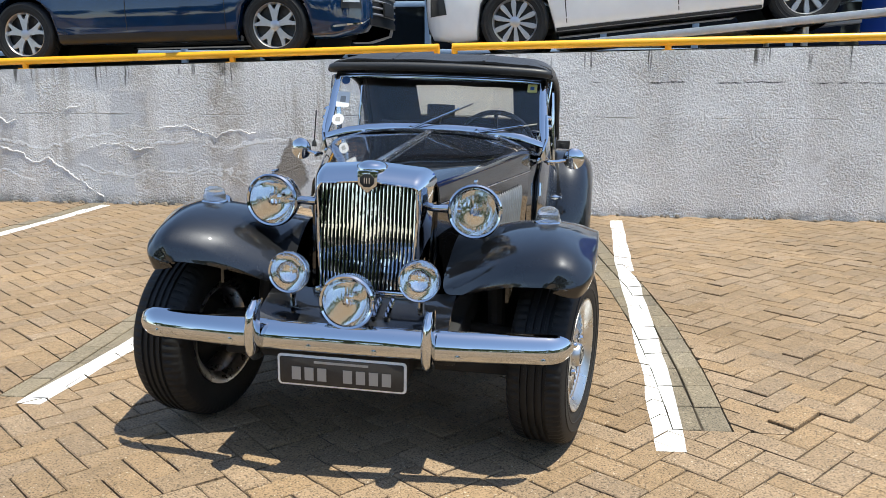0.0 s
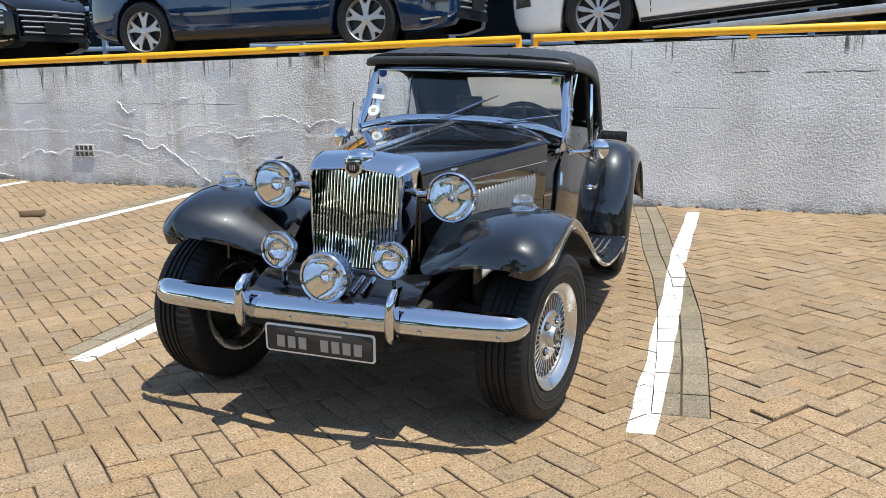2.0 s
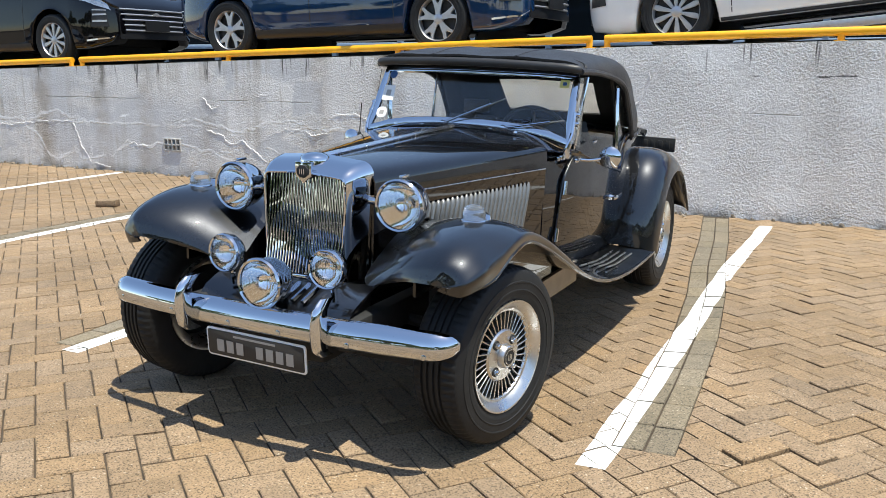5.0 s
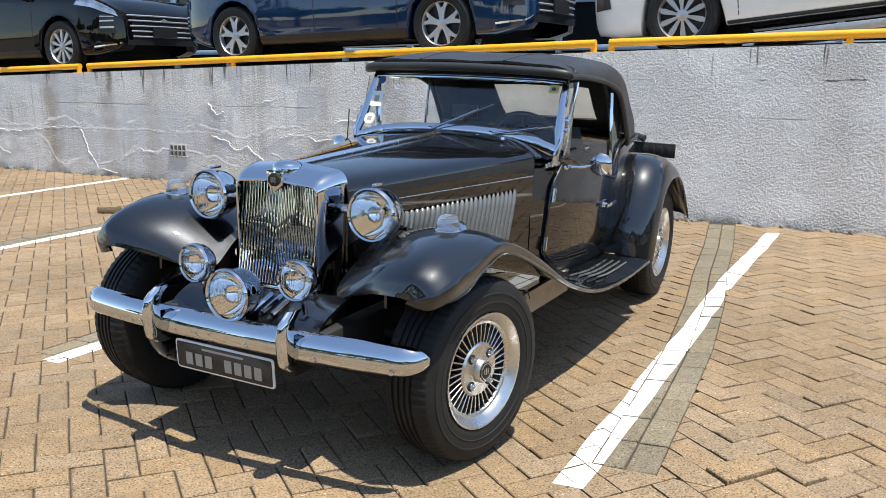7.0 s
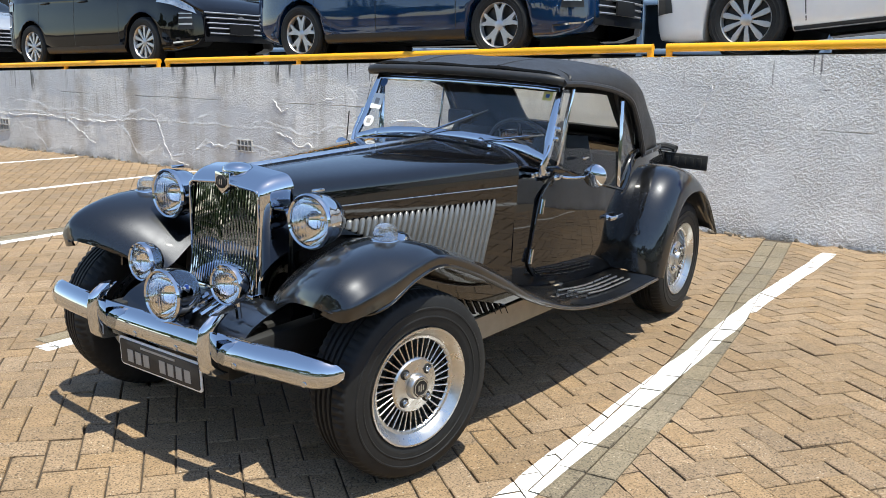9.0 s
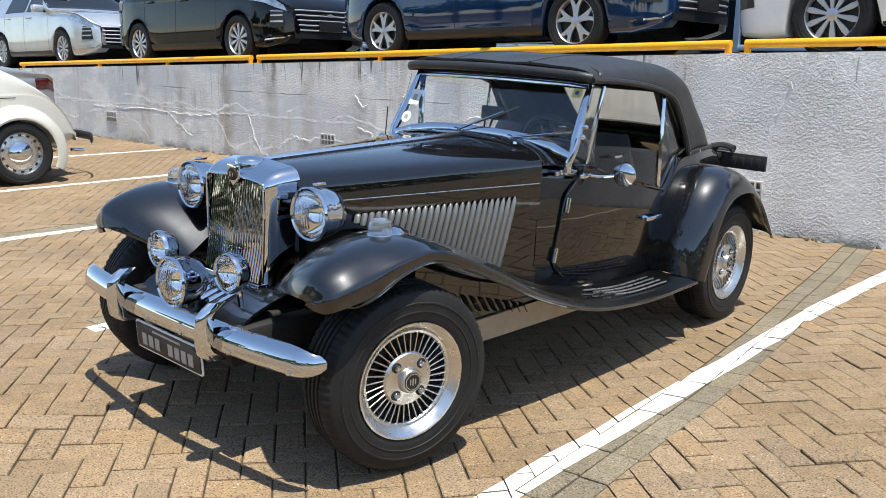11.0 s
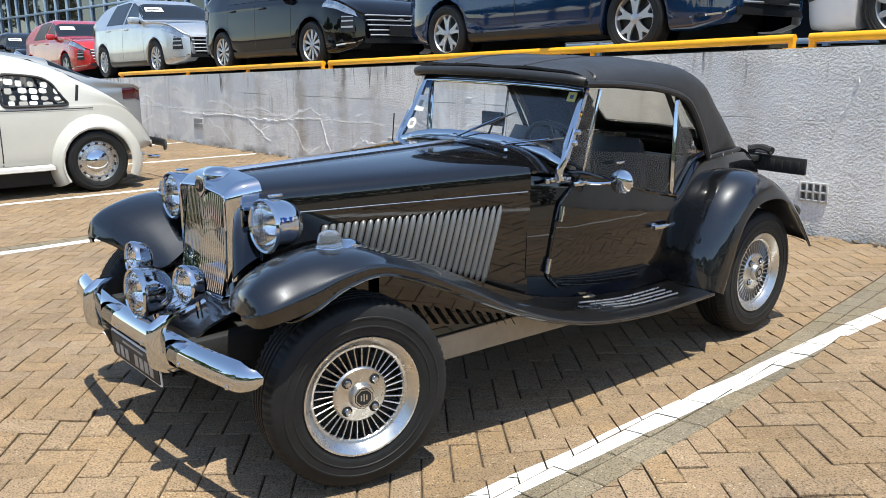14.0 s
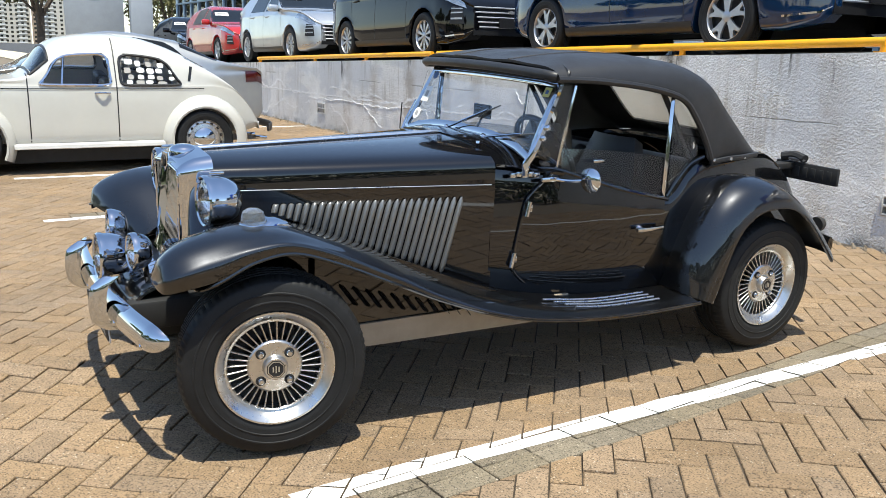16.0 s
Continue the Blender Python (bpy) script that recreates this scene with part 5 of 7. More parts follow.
for s in (1, -1):
    bm = B()
    tube(bm, [(s * 0.49, 1.99, 0.88), (s * 0.488, 1.80, 1.17), (s * 0.475, 1.70, 1.255), (s * 0.3, 1.70, 1.29), (0, 1.70, 1.300)], 0.012, 8, 4)
    part("hood_bow", bm, M_DARK, roadster)

# ---- tail ----
plate(axis_m((0.435, 2.905, 0.772), (0.10, 1, 0.10)), 0.36, 0.085, roadster, False)
bm = B()
box(bm, (0.435, 2.89, 0.772), (0.36, 0.02, 0.085), 0.004)
box(bm, (0.33, 2.78, 0.795), (0.07, 0.26, 0.03), 0.004)
tube(bm, [(0.30, 2.86, 0.835), (0.36, 2.88, 0.848), (0.43, 2.87, 0.838)], 0.022, 8, 3)
for k in range(7):
    box(bm, (0.295 + 0.046 * k, 2.878, 0.772), (0.028, 0.006, 0.05), 0.002)
br = part("plate_bracket", bm, M_DARK, roadster, "black plate bracket")
bm = B()
box(bm, (0.385, 2.875, 0.832), (0.09, 0.04, 0.018), 0.008)
part("plate_lamp", bm, M_STEEL, br, "small chrome plate lamp")
bm = B()
rows = []
for x in np.linspace(-0.62, 0.62, 17):
    y0 = 3.02 - 0.12 * (abs(x) / 0.62) ** 2.5
    rows.append([(x, y0 + 0.02 * math.cos(q), 0.44 + 0.04 * math.sin(q)) for q in [2 * math.pi * k / 10 for k in range(10)]])
surf(bm, rows, close_v=True, cap=True)
part("rear_bumper", bm, M_BLACK, roadster, "dark rear bumper bar")
bm = B()
rod(bm, (0.42, 2.72, 0.27), (0.42, 2.98, 0.265), 0.020, 12)
part("exhaust", bm, M_STEEL, roadster)

# ---- other parked cars ----
class Skin:
    """A lengthwise lofted car skin: rows of cross sections that can be sampled again for panes, gaps and lamps."""

    def __init__(self, xs, half_rows, nv=4):
        self.xs = np.array(xs)
        full = []
        for row in half_rows:
            r = np.array(row, float)
            m = r[-2::-1].copy()
            m[:, 1] *= -1
            full.append(np.vstack([r, m]))
        self.k = len(half_rows[0]) - 1
        self.nv = nv
        self.g = np.stack([spline(r, nv) for r in full])

    def at(self, x, v):
        i = np.interp(x, self.xs, np.arange(len(self.xs)))
        j = v * self.nv
        i0, j0 = min(int(i), len(self.xs) - 2), min(int(j), self.g.shape[1] - 2)
        a, b_ = i - i0, j - j0
        g = self.g
        return (g[i0, j0] * (1 - a) + g[i0 + 1, j0] * a) * (1 - b_) + (g[i0, j0 + 1] * (1 - a) + g[i0 + 1, j0 + 1] * a) * b_

    def patch(self, x0, x1, v0, v1, off=0.004, nx=14, nv=8, curl=0.0):
        """x0, x1: numbers or pairs (at v0, at v1)."""
        x0 = x0 if isinstance(x0, tuple) else (x0, x0)
        x1 = x1 if isinstance(x1, tuple) else (x1, x1)
        out = []
        for a in np.linspace(0, 1, nx):
            row = []
            for b_ in np.linspace(0, 1, nv):
                xa, xb = x0[0] + (x0[1] - x0[0]) * b_, x1[0] + (x1[1] - x1[0]) * b_
                e = max(0.0, (abs(2 * b_ - 1) - 0.5) / 0.5)
                ins = curl * (1 - math.sqrt(max(0.0, 1 - e * e)))
                row.append(self.at(xa + ins + (xb - xa - 2 * ins) * a, v0 + (v1 - v0) * b_))
            out.append(row)
        g = np.array(out)
        n = np.cross(np.gradient(g, axis=0), np.gradient(g, axis=1))
        n /= np.linalg.norm(n, axis=2, keepdims=True) + 1e-9
        c = np.array([np.mean(self.xs) * 0 + g[..., 0].mean(), 0, 0.6])
        if np.sum(n.mean((0, 1)) * (g.mean((0, 1)) - c)) < 0:
            n = -n
        return g + n * off, n

    def pane(self, bm, *a, **k):
        g, n = self.patch(*a, **k)
        surf(bm, g)
        bmesh.ops.recalc_face_normals(bm, faces=bm.faces)

    def both(self, v):
        return 2 * self.k - v


M_TINT = mat("tinted_car_glass", (0.010, 0.012, 0.013), 0.03, spec=0.38)
M_CLEAR = glass("clear_car_glass", (0.82, 0.86, 0.86))
M_GRILLE = mat("black_plastic_trim", (0.012, 0.012, 0.013), 0.4, var=0.2, scale=20)
M_HEADL = mat("headlamp_cover", (0.40, 0.43, 0.46), 0.08, metal=0.7, coat=1.0, var=0.35, scale=9)
M_ALLOY2 = mat("bright_wheel_alloy", (0.52, 0.52, 0.53), 0.36, metal=0.75, var=0.06, scale=20)
wheel_cache = {}


def road_wheel(parent, m, R, style):
    w = None
    rim = R * 0.68
    bm = B()
    revolve(bm, [(rim * 0.90, -0.06), (rim * 0.99, -0.08), (rim, 0.075), (rim * 0.965, 0.082), (rim * 0.93, 0.070), (rim * 0.90, 0.03)], 40, XAX)
    spokes = []
    if style == "chrome":
        revolve(bm, [(rim * 0.92, 0.055), (rim * 0.82, 0.062), (rim * 0.76, 0.040), (rim * 0.50, 0.050), (0, 0.052)], 36, XAX)
        spokes = [(360 * k / 14, "slot") for k in range(14)]
    else:
        spokes = [(72 * k, "spoke") for k in range(5)] if style == "five" else [(36 * k, "spoke") for k in range(10)]
    if style not in wheel_cache:
        sb = B()
        if style == "five":
            prism(sb, [(-0.024, 0.03), (0.024, 0.03), (0.026, rim * 0.45), (0.040, rim * 0.70), (0.074, rim * 0.93), (0.040, rim * 0.97), (0.010, rim * 0.74), (0, rim * 0.62), (-0.010, rim * 0.74), (-0.040, rim * 0.97), (-0.074, rim * 0.93), (-0.040, rim * 0.70), (-0.026, rim * 0.45)], 0.026, pose(0, 0, 0.040), 0.006)
        elif style == "ten":
            prism(sb, [(-0.010, 0.03), (0.010, 0.03), (0.024, rim * 0.75), (0.018, rim * 0.96), (-0.018, rim * 0.96), (-0.024, rim * 0.75)], 0.022, pose(0, 0, 0.042), 0.004)
        else:
            box(sb, (0, rim * 0.845, 0.0605), (0.030, 0.020, 0.004), 0.0)
        bmesh.ops.recalc_face_normals(sb, faces=sb.faces)
        me_ = bpy.data.meshes.new("spoke")
        sb.to_mesh(me_)
        sb.free()
        me_.materials.append(M_GRILLE if style == "chrome" else M_ALLOY2 if style == "five" else M_ALLOY2)
        wheel_cache[style] = me_
    revolve(bm, [(0.050, 0.04), (0.048, 0.066), (0.030, 0.074), (0, 0.076)], 20, XAX)
    w = part("wheel", bm, M_ALLOY if style == "chrome" else M_ALLOY2, parent, {"five": "five-spoke bright alloy wheel", "ten": "multi-spoke alloy wheel", "chrome": "steel wheel with chrome hub cap"}[style])
    w.matrix_local = m
    if style == "chrome":
        bm = B()
        revolve(bm, [(rim * 0.56, 0.050), (rim * 0.55, 0.062), (rim * 0.48, 0.074), (rim * 0.30, 0.092), (rim * 0.12, 0.099), (0, 0.10)], 36, XAX)
        part("hub_cap", bm, M_CHROME, w, "domed chrome hub cap")
    for q, nm in spokes:
        o = new(nm, wheel_cache[style])
        o.parent = w
        o.matrix_local = XAX @ pose(0, 0, 0, 0, 0, q)
    bm = B()
    revolve(bm, [(0, 0.0), (rim * 0.9, 0.0), (rim * 0.92, 0.03)], 30, XAX)
    part("brake_disc", bm, M_ALLOY_D, w)
    part("tyre", tyre_mesh(R, 0.185, rim, 48), M_RUBBER, w, "black road tyre")
    return w


def shell_out(g):
    """Whether the patch's normals point ahead along x."""
    g = np.asarray(g, float)
    return np.cross(g[1, 0] - g[0, 0], g[0, 1] - g[0, 0])[0] > 0


def saloon(name, label, at, paint, length=4.16, sedan=False, wb=2.55, style="five", front=True, detail=True, dark_bar=True, paper=False, sill=1.45):
    car = thing(name, label, "car", "cars parked on the sales lot" if name != "saloon_car" else "", at=at)
    fx, rx = 1.20 * wb / 2.55, 1.20 * wb / 2.55 - wb
    nose, tail = fx + 0.85, fx + 0.85 - length
    W = 0.865
    key = [tail, tail + 0.03, tail + 0.12, tail + 0.35, rx - 0.36, rx - 0.30, rx - 0.2, rx - 0.1, rx, rx + 0.1, rx + 0.2, rx + 0.30, rx + 0.36, -0.7, -0.4, -0.1, 0.2, 0.45, 0.7, fx - 0.36, fx - 0.30, fx - 0.2, fx - 0.1, fx, fx + 0.1, fx + 0.2, fx + 0.30, fx + 0.36, nose - 0.30, nose - 0.16, nose - 0.06, nose - 0.01, nose]
    xs = sorted(set(round(k, 4) for k in key))
    if sedan:
        topx = [tail, tail + 0.03, tail + 0.15, tail + 0.62, tail + 1.2, -0.75, -0.3, 0.05, 0.74, 0.88, nose - 0.35, nose - 0.12, nose - 0.01, nose]
        topz = [0.80, 0.98, 1.05, 1.10, 1.38, 1.47, 1.485, 1.41, 1.02, 0.985, 0.90, 0.79, 0.68, 0.62]
    else:
        topx = [tail, tail + 0.03, tail + 0.12, tail + 0.35, tail + 0.62, -0.9, -0.3, 0.05, 0.74, 0.88, nose - 0.35, nose - 0.12, nose - 0.01, nose]
        topz = [0.80, 0.95, 1.08, 1.30, 1.40, 1.45, 1.47, 1.40, 1.02, 0.985, 0.90, 0.79, 0.68, 0.62]
    rows = []
    for x in xs:
        w = W * float(np.interp(x, [tail, tail + 0.04, tail + 0.2, tail + 0.6, -0.5, 0.6, nose - 0.5, nose - 0.22, nose - 0.07, nose], [0.74, 0.86, 0.94, 0.985, 1.0, 1.0, 0.985, 0.93, 0.80, 0.62]))
        zt = float(np.interp(x, topx, topz))
        zb = float(np.interp(x, [tail, tail + 0.1, tail + 0.4, nose - 0.3, nose - 0.05, nose], [0.42, 0.28, 0.21, 0.19, 0.24, 0.36]))
        arch = 0.0
        for c in (fx, rx):
            if abs(x - c) < 0.355:
                arch = max(arch, 0.31 + math.sqrt(0.355 ** 2 - (x - c) ** 2))
        zb2 = max(zb, arch)
        belt = min(0.93 + 0.02 * (0.5 - x), zt - 0.045)
        cab = max(0.0, zt - belt - 0.06)
        r = w * (0.955 - 0.30 * min(1, cab / 0.45) * 0.85)
        mid_ = max(min(0.62, zt - 0.10), zb2 + 0.02)
        rows.append([(x, 0.70 * w, zb2 if not arch else zb2 - 0.0), (x, 0.955 * w, zb2 + 0.005), (x, w, max(0.42, zb2 + 0.012)), (x, w * 0.995, max(mid_, zb2 + 0.03)), (x, w * 0.975, max(belt - 0.08, mid_ + 0.02)), (x, w * 0.95, belt), (x, r + 0.02, belt + 0.75 * (zt - belt)), (x, r * 0.86, zt - 0.014), (x, r * 0.45, zt - 0.002), (x, 0, zt)])
    sk = Skin(xs, rows)
    bm = B()
    vs = surf(bm, sk.g)
    bm.faces.new(vs[0][::-1])
    bm.faces.new(vs[-1])
    body = part("body", bm, paint, car, angle=50)
    bm = B()
    box(bm, ((nose + tail) / 2, 0, 0.30), (length - 0.9, 1.35, 0.16), 0.02)
    for c in (fx, rx):
        revolve(bm, [(0.36, -0.62), (0.36, 0.62)], 24, axis_m((c, 0, 0.31), (0, 1, 0)))
    part("underbody", bm, M_DARK, car)
    back = tail + (0.95 if sedan else 0.45)
    for sgn, vv in ((1, lambda v: v), (-1, sk.both)):
        for x0, x1 in (((-0.22, -0.18), (0.64, 0.15)), ((back + 0.0, back + 0.45) if sedan else (-1.15, -0.98), (-0.30, -0.26))):
            bm = B()
            sk.pane(bm, x0, x1, vv(5.12), vv(6.35))
            part("side_window", bm, M_TINT, car)
        for x in (0.72, -0.26, -1.12):
            bm = B()
            sk.pane(bm, x - 0.004, x + 0.004, vv(1.3), vv(5.0), off=0.0015, nx=2, nv=14)
            part("door_gap", bm, M_GRILLE, body)
        bm = B()
        sk.pane(bm, rx + 0.37, fx - 0.37, vv(0.9), vv(sill), off=0.006)
        part("sill_trim", bm, M_GRILLE, body, "black sill trim")
        for x in (-0.05, -0.95):
            bm = B()
            p = sk.at(x, vv(4.1))
            box(bm, (p[0], p[1] + 0.012 * sgn, p[2]), (0.19, 0.022, 0.026), 0.009)
            part("door_handle", bm, paint, body)
        bm = B()
        p = sk.at(0.48, vv(5.1))
        box(bm, (p[0] + 0.02, p[1] + 0.10 * sgn, p[2] + 0.06), (0.11, 0.20, 0.13), 0.035, seg=3)
        part("door_mirror", bm, paint, body)
        bm = B()
        sk.pane(bm, (nose - 0.56, nose - 0.46), (nose - 0.05, nose - 0.09), vv(3.9), vv(5.2), off=0.006)
        part("headlamp", bm, M_HEADL, body, "clear headlamp cover")
        if front:
            bm = B()
            sk.pane(bm, nose - 0.30, nose - 0.02, vv(1.42), vv(1.50), off=0.010, nv=3)
            part("bumper_lip", bm, M_CHROME, body, "bright lower bumper trim")
        bm = B()
        sk.pane(bm, (nose - 0.23, nose - 0.20), (nose - 0.06, nose - 0.09), vv(2.1), vv(3.4), off=0.006)
        fog = part("fog_lamp_recess", bm, M_GRILLE, body, "black bumper recess")
        if front:
            for k in range(3):
                bm = B()
                sk.pane(bm, nose - 0.21, nose - 0.08, vv(2.35 + 0.36 * k), vv(2.45 + 0.36 * k), off=0.012, nv=3)
                part("recess_bar", bm, M_ALLOY2, fog)
        bm = B()
        sk.pane(bm, tail + 0.035, tail + 0.30, vv(3.7), vv(4.75), off=0.006)
        part("tail_lamp", bm, M_DRED, body, "dark red tail lamp")
        for c in (fx, rx):
            road_wheel(car, pose(c, sgn * (W - 0.105), 0.31, 0, 0, 90 if sgn > 0 else -90), 0.31, style)
    bm = B()
    sk.pane(bm, (0.76, 0.76), (0.12, 0.12), 6.02, 11.98, nv=16)
    scr = part("windscreen", bm, M_TINT, car)
    if paper:
        bm = B()
        sk.pane(bm, (0.46, 0.44), (0.30, 0.28), 9.9, 11.1, off=0.012, nx=4, nv=5)
        part("price_sheet", bm, M_WHITE, scr, "blank white price sheet")
        bm = B()
        sk.pane(bm, 0.39, 0.35, 10.1, 10.9, off=0.015, nx=2, nv=5)
        part("print_bar", bm, M_STEEL, scr)
    bm = B()
    sk.pane(bm, (tail + 0.70, tail + 0.70) if sedan else (tail + 0.17, tail + 0.17), (tail + 1.18, tail + 1.18) if sedan else (tail + 0.42, tail + 0.42), 6.1, 11.9, nv=16)
    part("rear_window", bm, M_TINT, car)
    bm = B()
    g = [[(nose + 0.022 - 0.03 * (abs(u) ** 2.2), u * 0.56, z) for u in np.linspace(-1, 1, 13)] for z in (0.66, 0.54, 0.42, 0.30)]
    shell(bm, g, 0.05 if shell_out(g) else -0.05)
    gr = part("grille", bm, M_GRILLE if dark_bar else paint, body, "black grille with chrome bars")
    if front:
        for k in range(5):
            bm = B()
            tube(bm, [(nose + 0.030 - 0.03 * abs(u) ** 2.2, u * (0.56 - 0.02 * k), 0.65 - 0.062 * k) for u in np.linspace(-1, 1, 9)], 0.011, 6, 2)
            part("grille_bar", bm, M_ALLOY2, gr)
        bm = B()
        prism(bm, rounded(0.40, 0.13, 0.01), 0.02, axis_m((nose + 0.036, 0, 0.46), (1, 0, 0)))
        part("plate_holder", bm, M_GRILLE, gr)
        bm = B()
        prism(bm, [(-0.055, -0.012), (-0.02, -0.012), (-0.02, -0.022), (0.02, -0.022), (0.02, -0.012), (0.055, -0.012), (0.048, 0.012), (0.02, 0.012), (0.02, 0.022), (-0.02, 0.022), (-0.02, 0.012), (-0.048, 0.012)], 0.010, axis_m((nose + 0.036, 0, 0.60), (1, 0, 0)))
        part("emblem", bm, M_ALLOY2, gr)
    return car


def lot(x, y=5.89):
    return pose(x, y, upper_z(x)) @ pose(0, 0, 0, 0, -1.55, 0)


P_BLUE = mat("deep_blue_metallic", (0.0035, 0.022, 0.068), 0.04, coat=0.6, var=0.1, scale=5)
P_BLK = mat("gloss_black_paint", (0.003, 0.003, 0.004), 0.025, spec=0.4, var=0.2, scale=4)
P_SILV = mat("silver_metallic", (0.52, 0.54, 0.56), 0.30, metal=0.65, coat=1.0, var=0.06, scale=5)
P_RED = mat("bright_red_paint", (0.42, 0.018, 0.016), 0.25, coat=1.0, var=0.1, scale=5)
P_WHT = mat("white_car_paint", (0.82, 0.82, 0.81), 0.25, coat=0.5, var=0.03, scale=5)
P_GREY = mat("pale_grey_metallic", (0.36, 0.37, 0.37), 0.3, metal=0.6, coat=1.0, var=0.06, scale=5)
saloon("parked_car", "deep blue metallic hatchback with bright alloy wheels, parked behind the rail", lot(-3.30), P_BLUE, 4.16, False, 2.52)
saloon("parked_car", "gloss black hatchback with chrome grille bars, parked behind the rail", lot(-8.55), P_BLK, 4.16, False, 2.52, "ten")
saloon("parked_car", "silver hatchback with black grille, parked behind the rail", lot(-13.8, 5.98), P_SILV, 4.16, False, 2.52, "ten", paper=True)
saloon("parked_car", "bright red hatchback parked beyond the silver one", lot(-19.6, 6.3), P_RED, 4.16, False, 2.52, paper=True)
saloon("parked_car", "dark grey hatchback at the far end of the row", lot(-25.0, 6.6), P_BLK, 4.16, False, 2.52, paper=True)
saloon("parked_car", "white saloon tilted nose down on a display ramp", pose(1.28, 6.13, 1.502) @ pose(0, 0, 0, 0, -5.6, 0) @ pose(0, 0, 0, 0, 0, 180), P_WHT, 4.40, True, 2.52, "ten", front=False, sill=1.12)
saloon("saloon_car", "pale grey saloon parked nose out, rear to the wall", pose(-9.85, 0.92, 0, 0, 0, -90), P_GREY, 4.55, True, 2.6, "ten", front=False)

# display ramp under the white car
ramp = thing("display_ramp", "galvanised steel display ramp with sloping channels", "ramp")
for y in (5.33, 6.93):
    bm = B()
    a, b_ = Vector((0.45, y, 1.475)), Vector((5.2, y, 1.475 + 4.75 * math.tan(radians(5.6))))
    d = b_ - a
    box(bm, (0, 0, 0), (d.length, 0.26, 0.07), 0.01, Matrix.Translation((a + b_) / 2) @ pose(0, 0, 0, 0, -5.6, 0))
    part("track", bm, M_GALV, ramp)
for x in (2.6, 5.0):
    bm = B()
    zt = 1.45 + (x - 0.45) * math.tan(radians(5.6))
    for y in (5.33, 6.93):
        rod(bm, (x, y, upper_z(x)), (x, y, zt - 0.03), 0.03, 10)
    rod(bm, (x, 5.33, zt - 0.06), (x, 6.93, zt - 0.06), 0.025, 8)
    part("trestle", bm, M_GALV, ramp)


# ---- old rounded two-door car ----
M_CREAM = mat("cream_white_enamel", (0.53, 0.517, 0.465), 0.28, coat=0.8, var=0.03, scale=4)
bug = thing("beetle_car", "cream white old rounded two-door saloon with stickers on the window", "car", at=pose(-7.10, 0.59, 0.0, 0, 0, -90))
tx = [-2.0, -1.96, -1.85, -1.65, -1.4, -1.15, -0.9, -0.6, -0.3, 0.0, 0.2, 0.4, 0.58, 0.74, 0.9, 1.1, 1.35, 1.6, 1.8, 1.92, 1.98]
tz = [0.46, 0.55, 0.68, 0.87, 1.065, 1.215, 1.335, 1.425, 1.455, 1.445, 1.42, 1.36, 1.19, 1.01, 0.97, 0.94, 0.88, 0.80, 0.70, 0.58, 0.48]
tx = [-0.3 + (x + 0.3) * 0.95 if x < -0.3 else float(np.interp(x, [-0.3, 0, 0.4, 0.58, 0.74, 0.9, 1.1, 1.98], [-0.3, 0, 0.352, 0.46, 0.555, 0.72, 0.98, 1.86])) for x in tx]
tz = [z - 0.035 * smooth01(0.9, 1.4, z) for z in tz]
rows = []
for x, zt in zip(tx, tz):
    w = float(np.interp(x, [-2.0, -1.8, -1.4, -0.9, 0.3, 0.75, 1.2, 1.6, 1.98], [0.26, 0.42, 0.57, 0.665, 0.69, 0.665, 0.52, 0.40, 0.25]))
    belt = min(0.90, zt - 0.03)
    cab = max(0, zt - belt - 0.05)
    r = w * (0.97 - 0.22 * min(1, cab / 0.45))
    zb = float(np.interp(x, [-2.0, -1.5, -1.0, 1.0, 1.6, 1.98], [0.42, 0.32, 0.28, 0.28, 0.34, 0.42]))
    rows.append([(x, w * 0.9, zb), (x, w, zb + 0.06), (x, w * 1.01, (zb + belt) / 2), (x, w * 0.99, belt - 0.05), (x, w * 0.975, belt), (x, r + 0.03 * min(1, cab / 0.3), belt + 0.62 * (zt - belt)), (x, r * 0.80, zt - 0.045 * min(1, cab / 0.3 + 0.3)), (x, r * 0.42, zt - 0.008), (x, 0, zt)])
sk = Skin(tx, rows)
rr = np.array(rows)
xi = np.linspace(tx[0], tx[-1], 61)
fine = np.stack([[[np.interp(x, tx, rr[:, j, c]) for c in range(3)] for j in range(rr.shape[1])] for x in xi])
for _ in range(2):
    fine[1:-1] = 0.25 * fine[:-2] + 0.5 * fine[1:-1] + 0.25 * fine[2:]
xf = np.linspace(tx[0], tx[-1], 221)
fine = np.stack([[[np.interp(x, xi, fine[:, j, c]) for c in range(3)] for j in range(fine.shape[1])] for x in xf])
sk = Skin(list(xf), [r for r in fine])
DOOR_WIN, QUARTER_WIN = ((-0.21, -0.19), (0.49, 0.28)), ((-0.96, -0.77), (-0.33, -0.33))
HOLES = [(*DOOR_WIN, 3.93, 4.92, 0.08), (*QUARTER_WIN, 3.93, 4.92, 0.08), (*DOOR_WIN, 12.07, 11.08, 0.08), (*QUARTER_WIN, 12.07, 11.08, 0.08), ((0.385, 0.385), (0.54, 0.54), 5.1, 10.9, 0.0), ((-1.27, -1.27), (-1.01, -1.01), 6.1, 9.9, 0.03)]


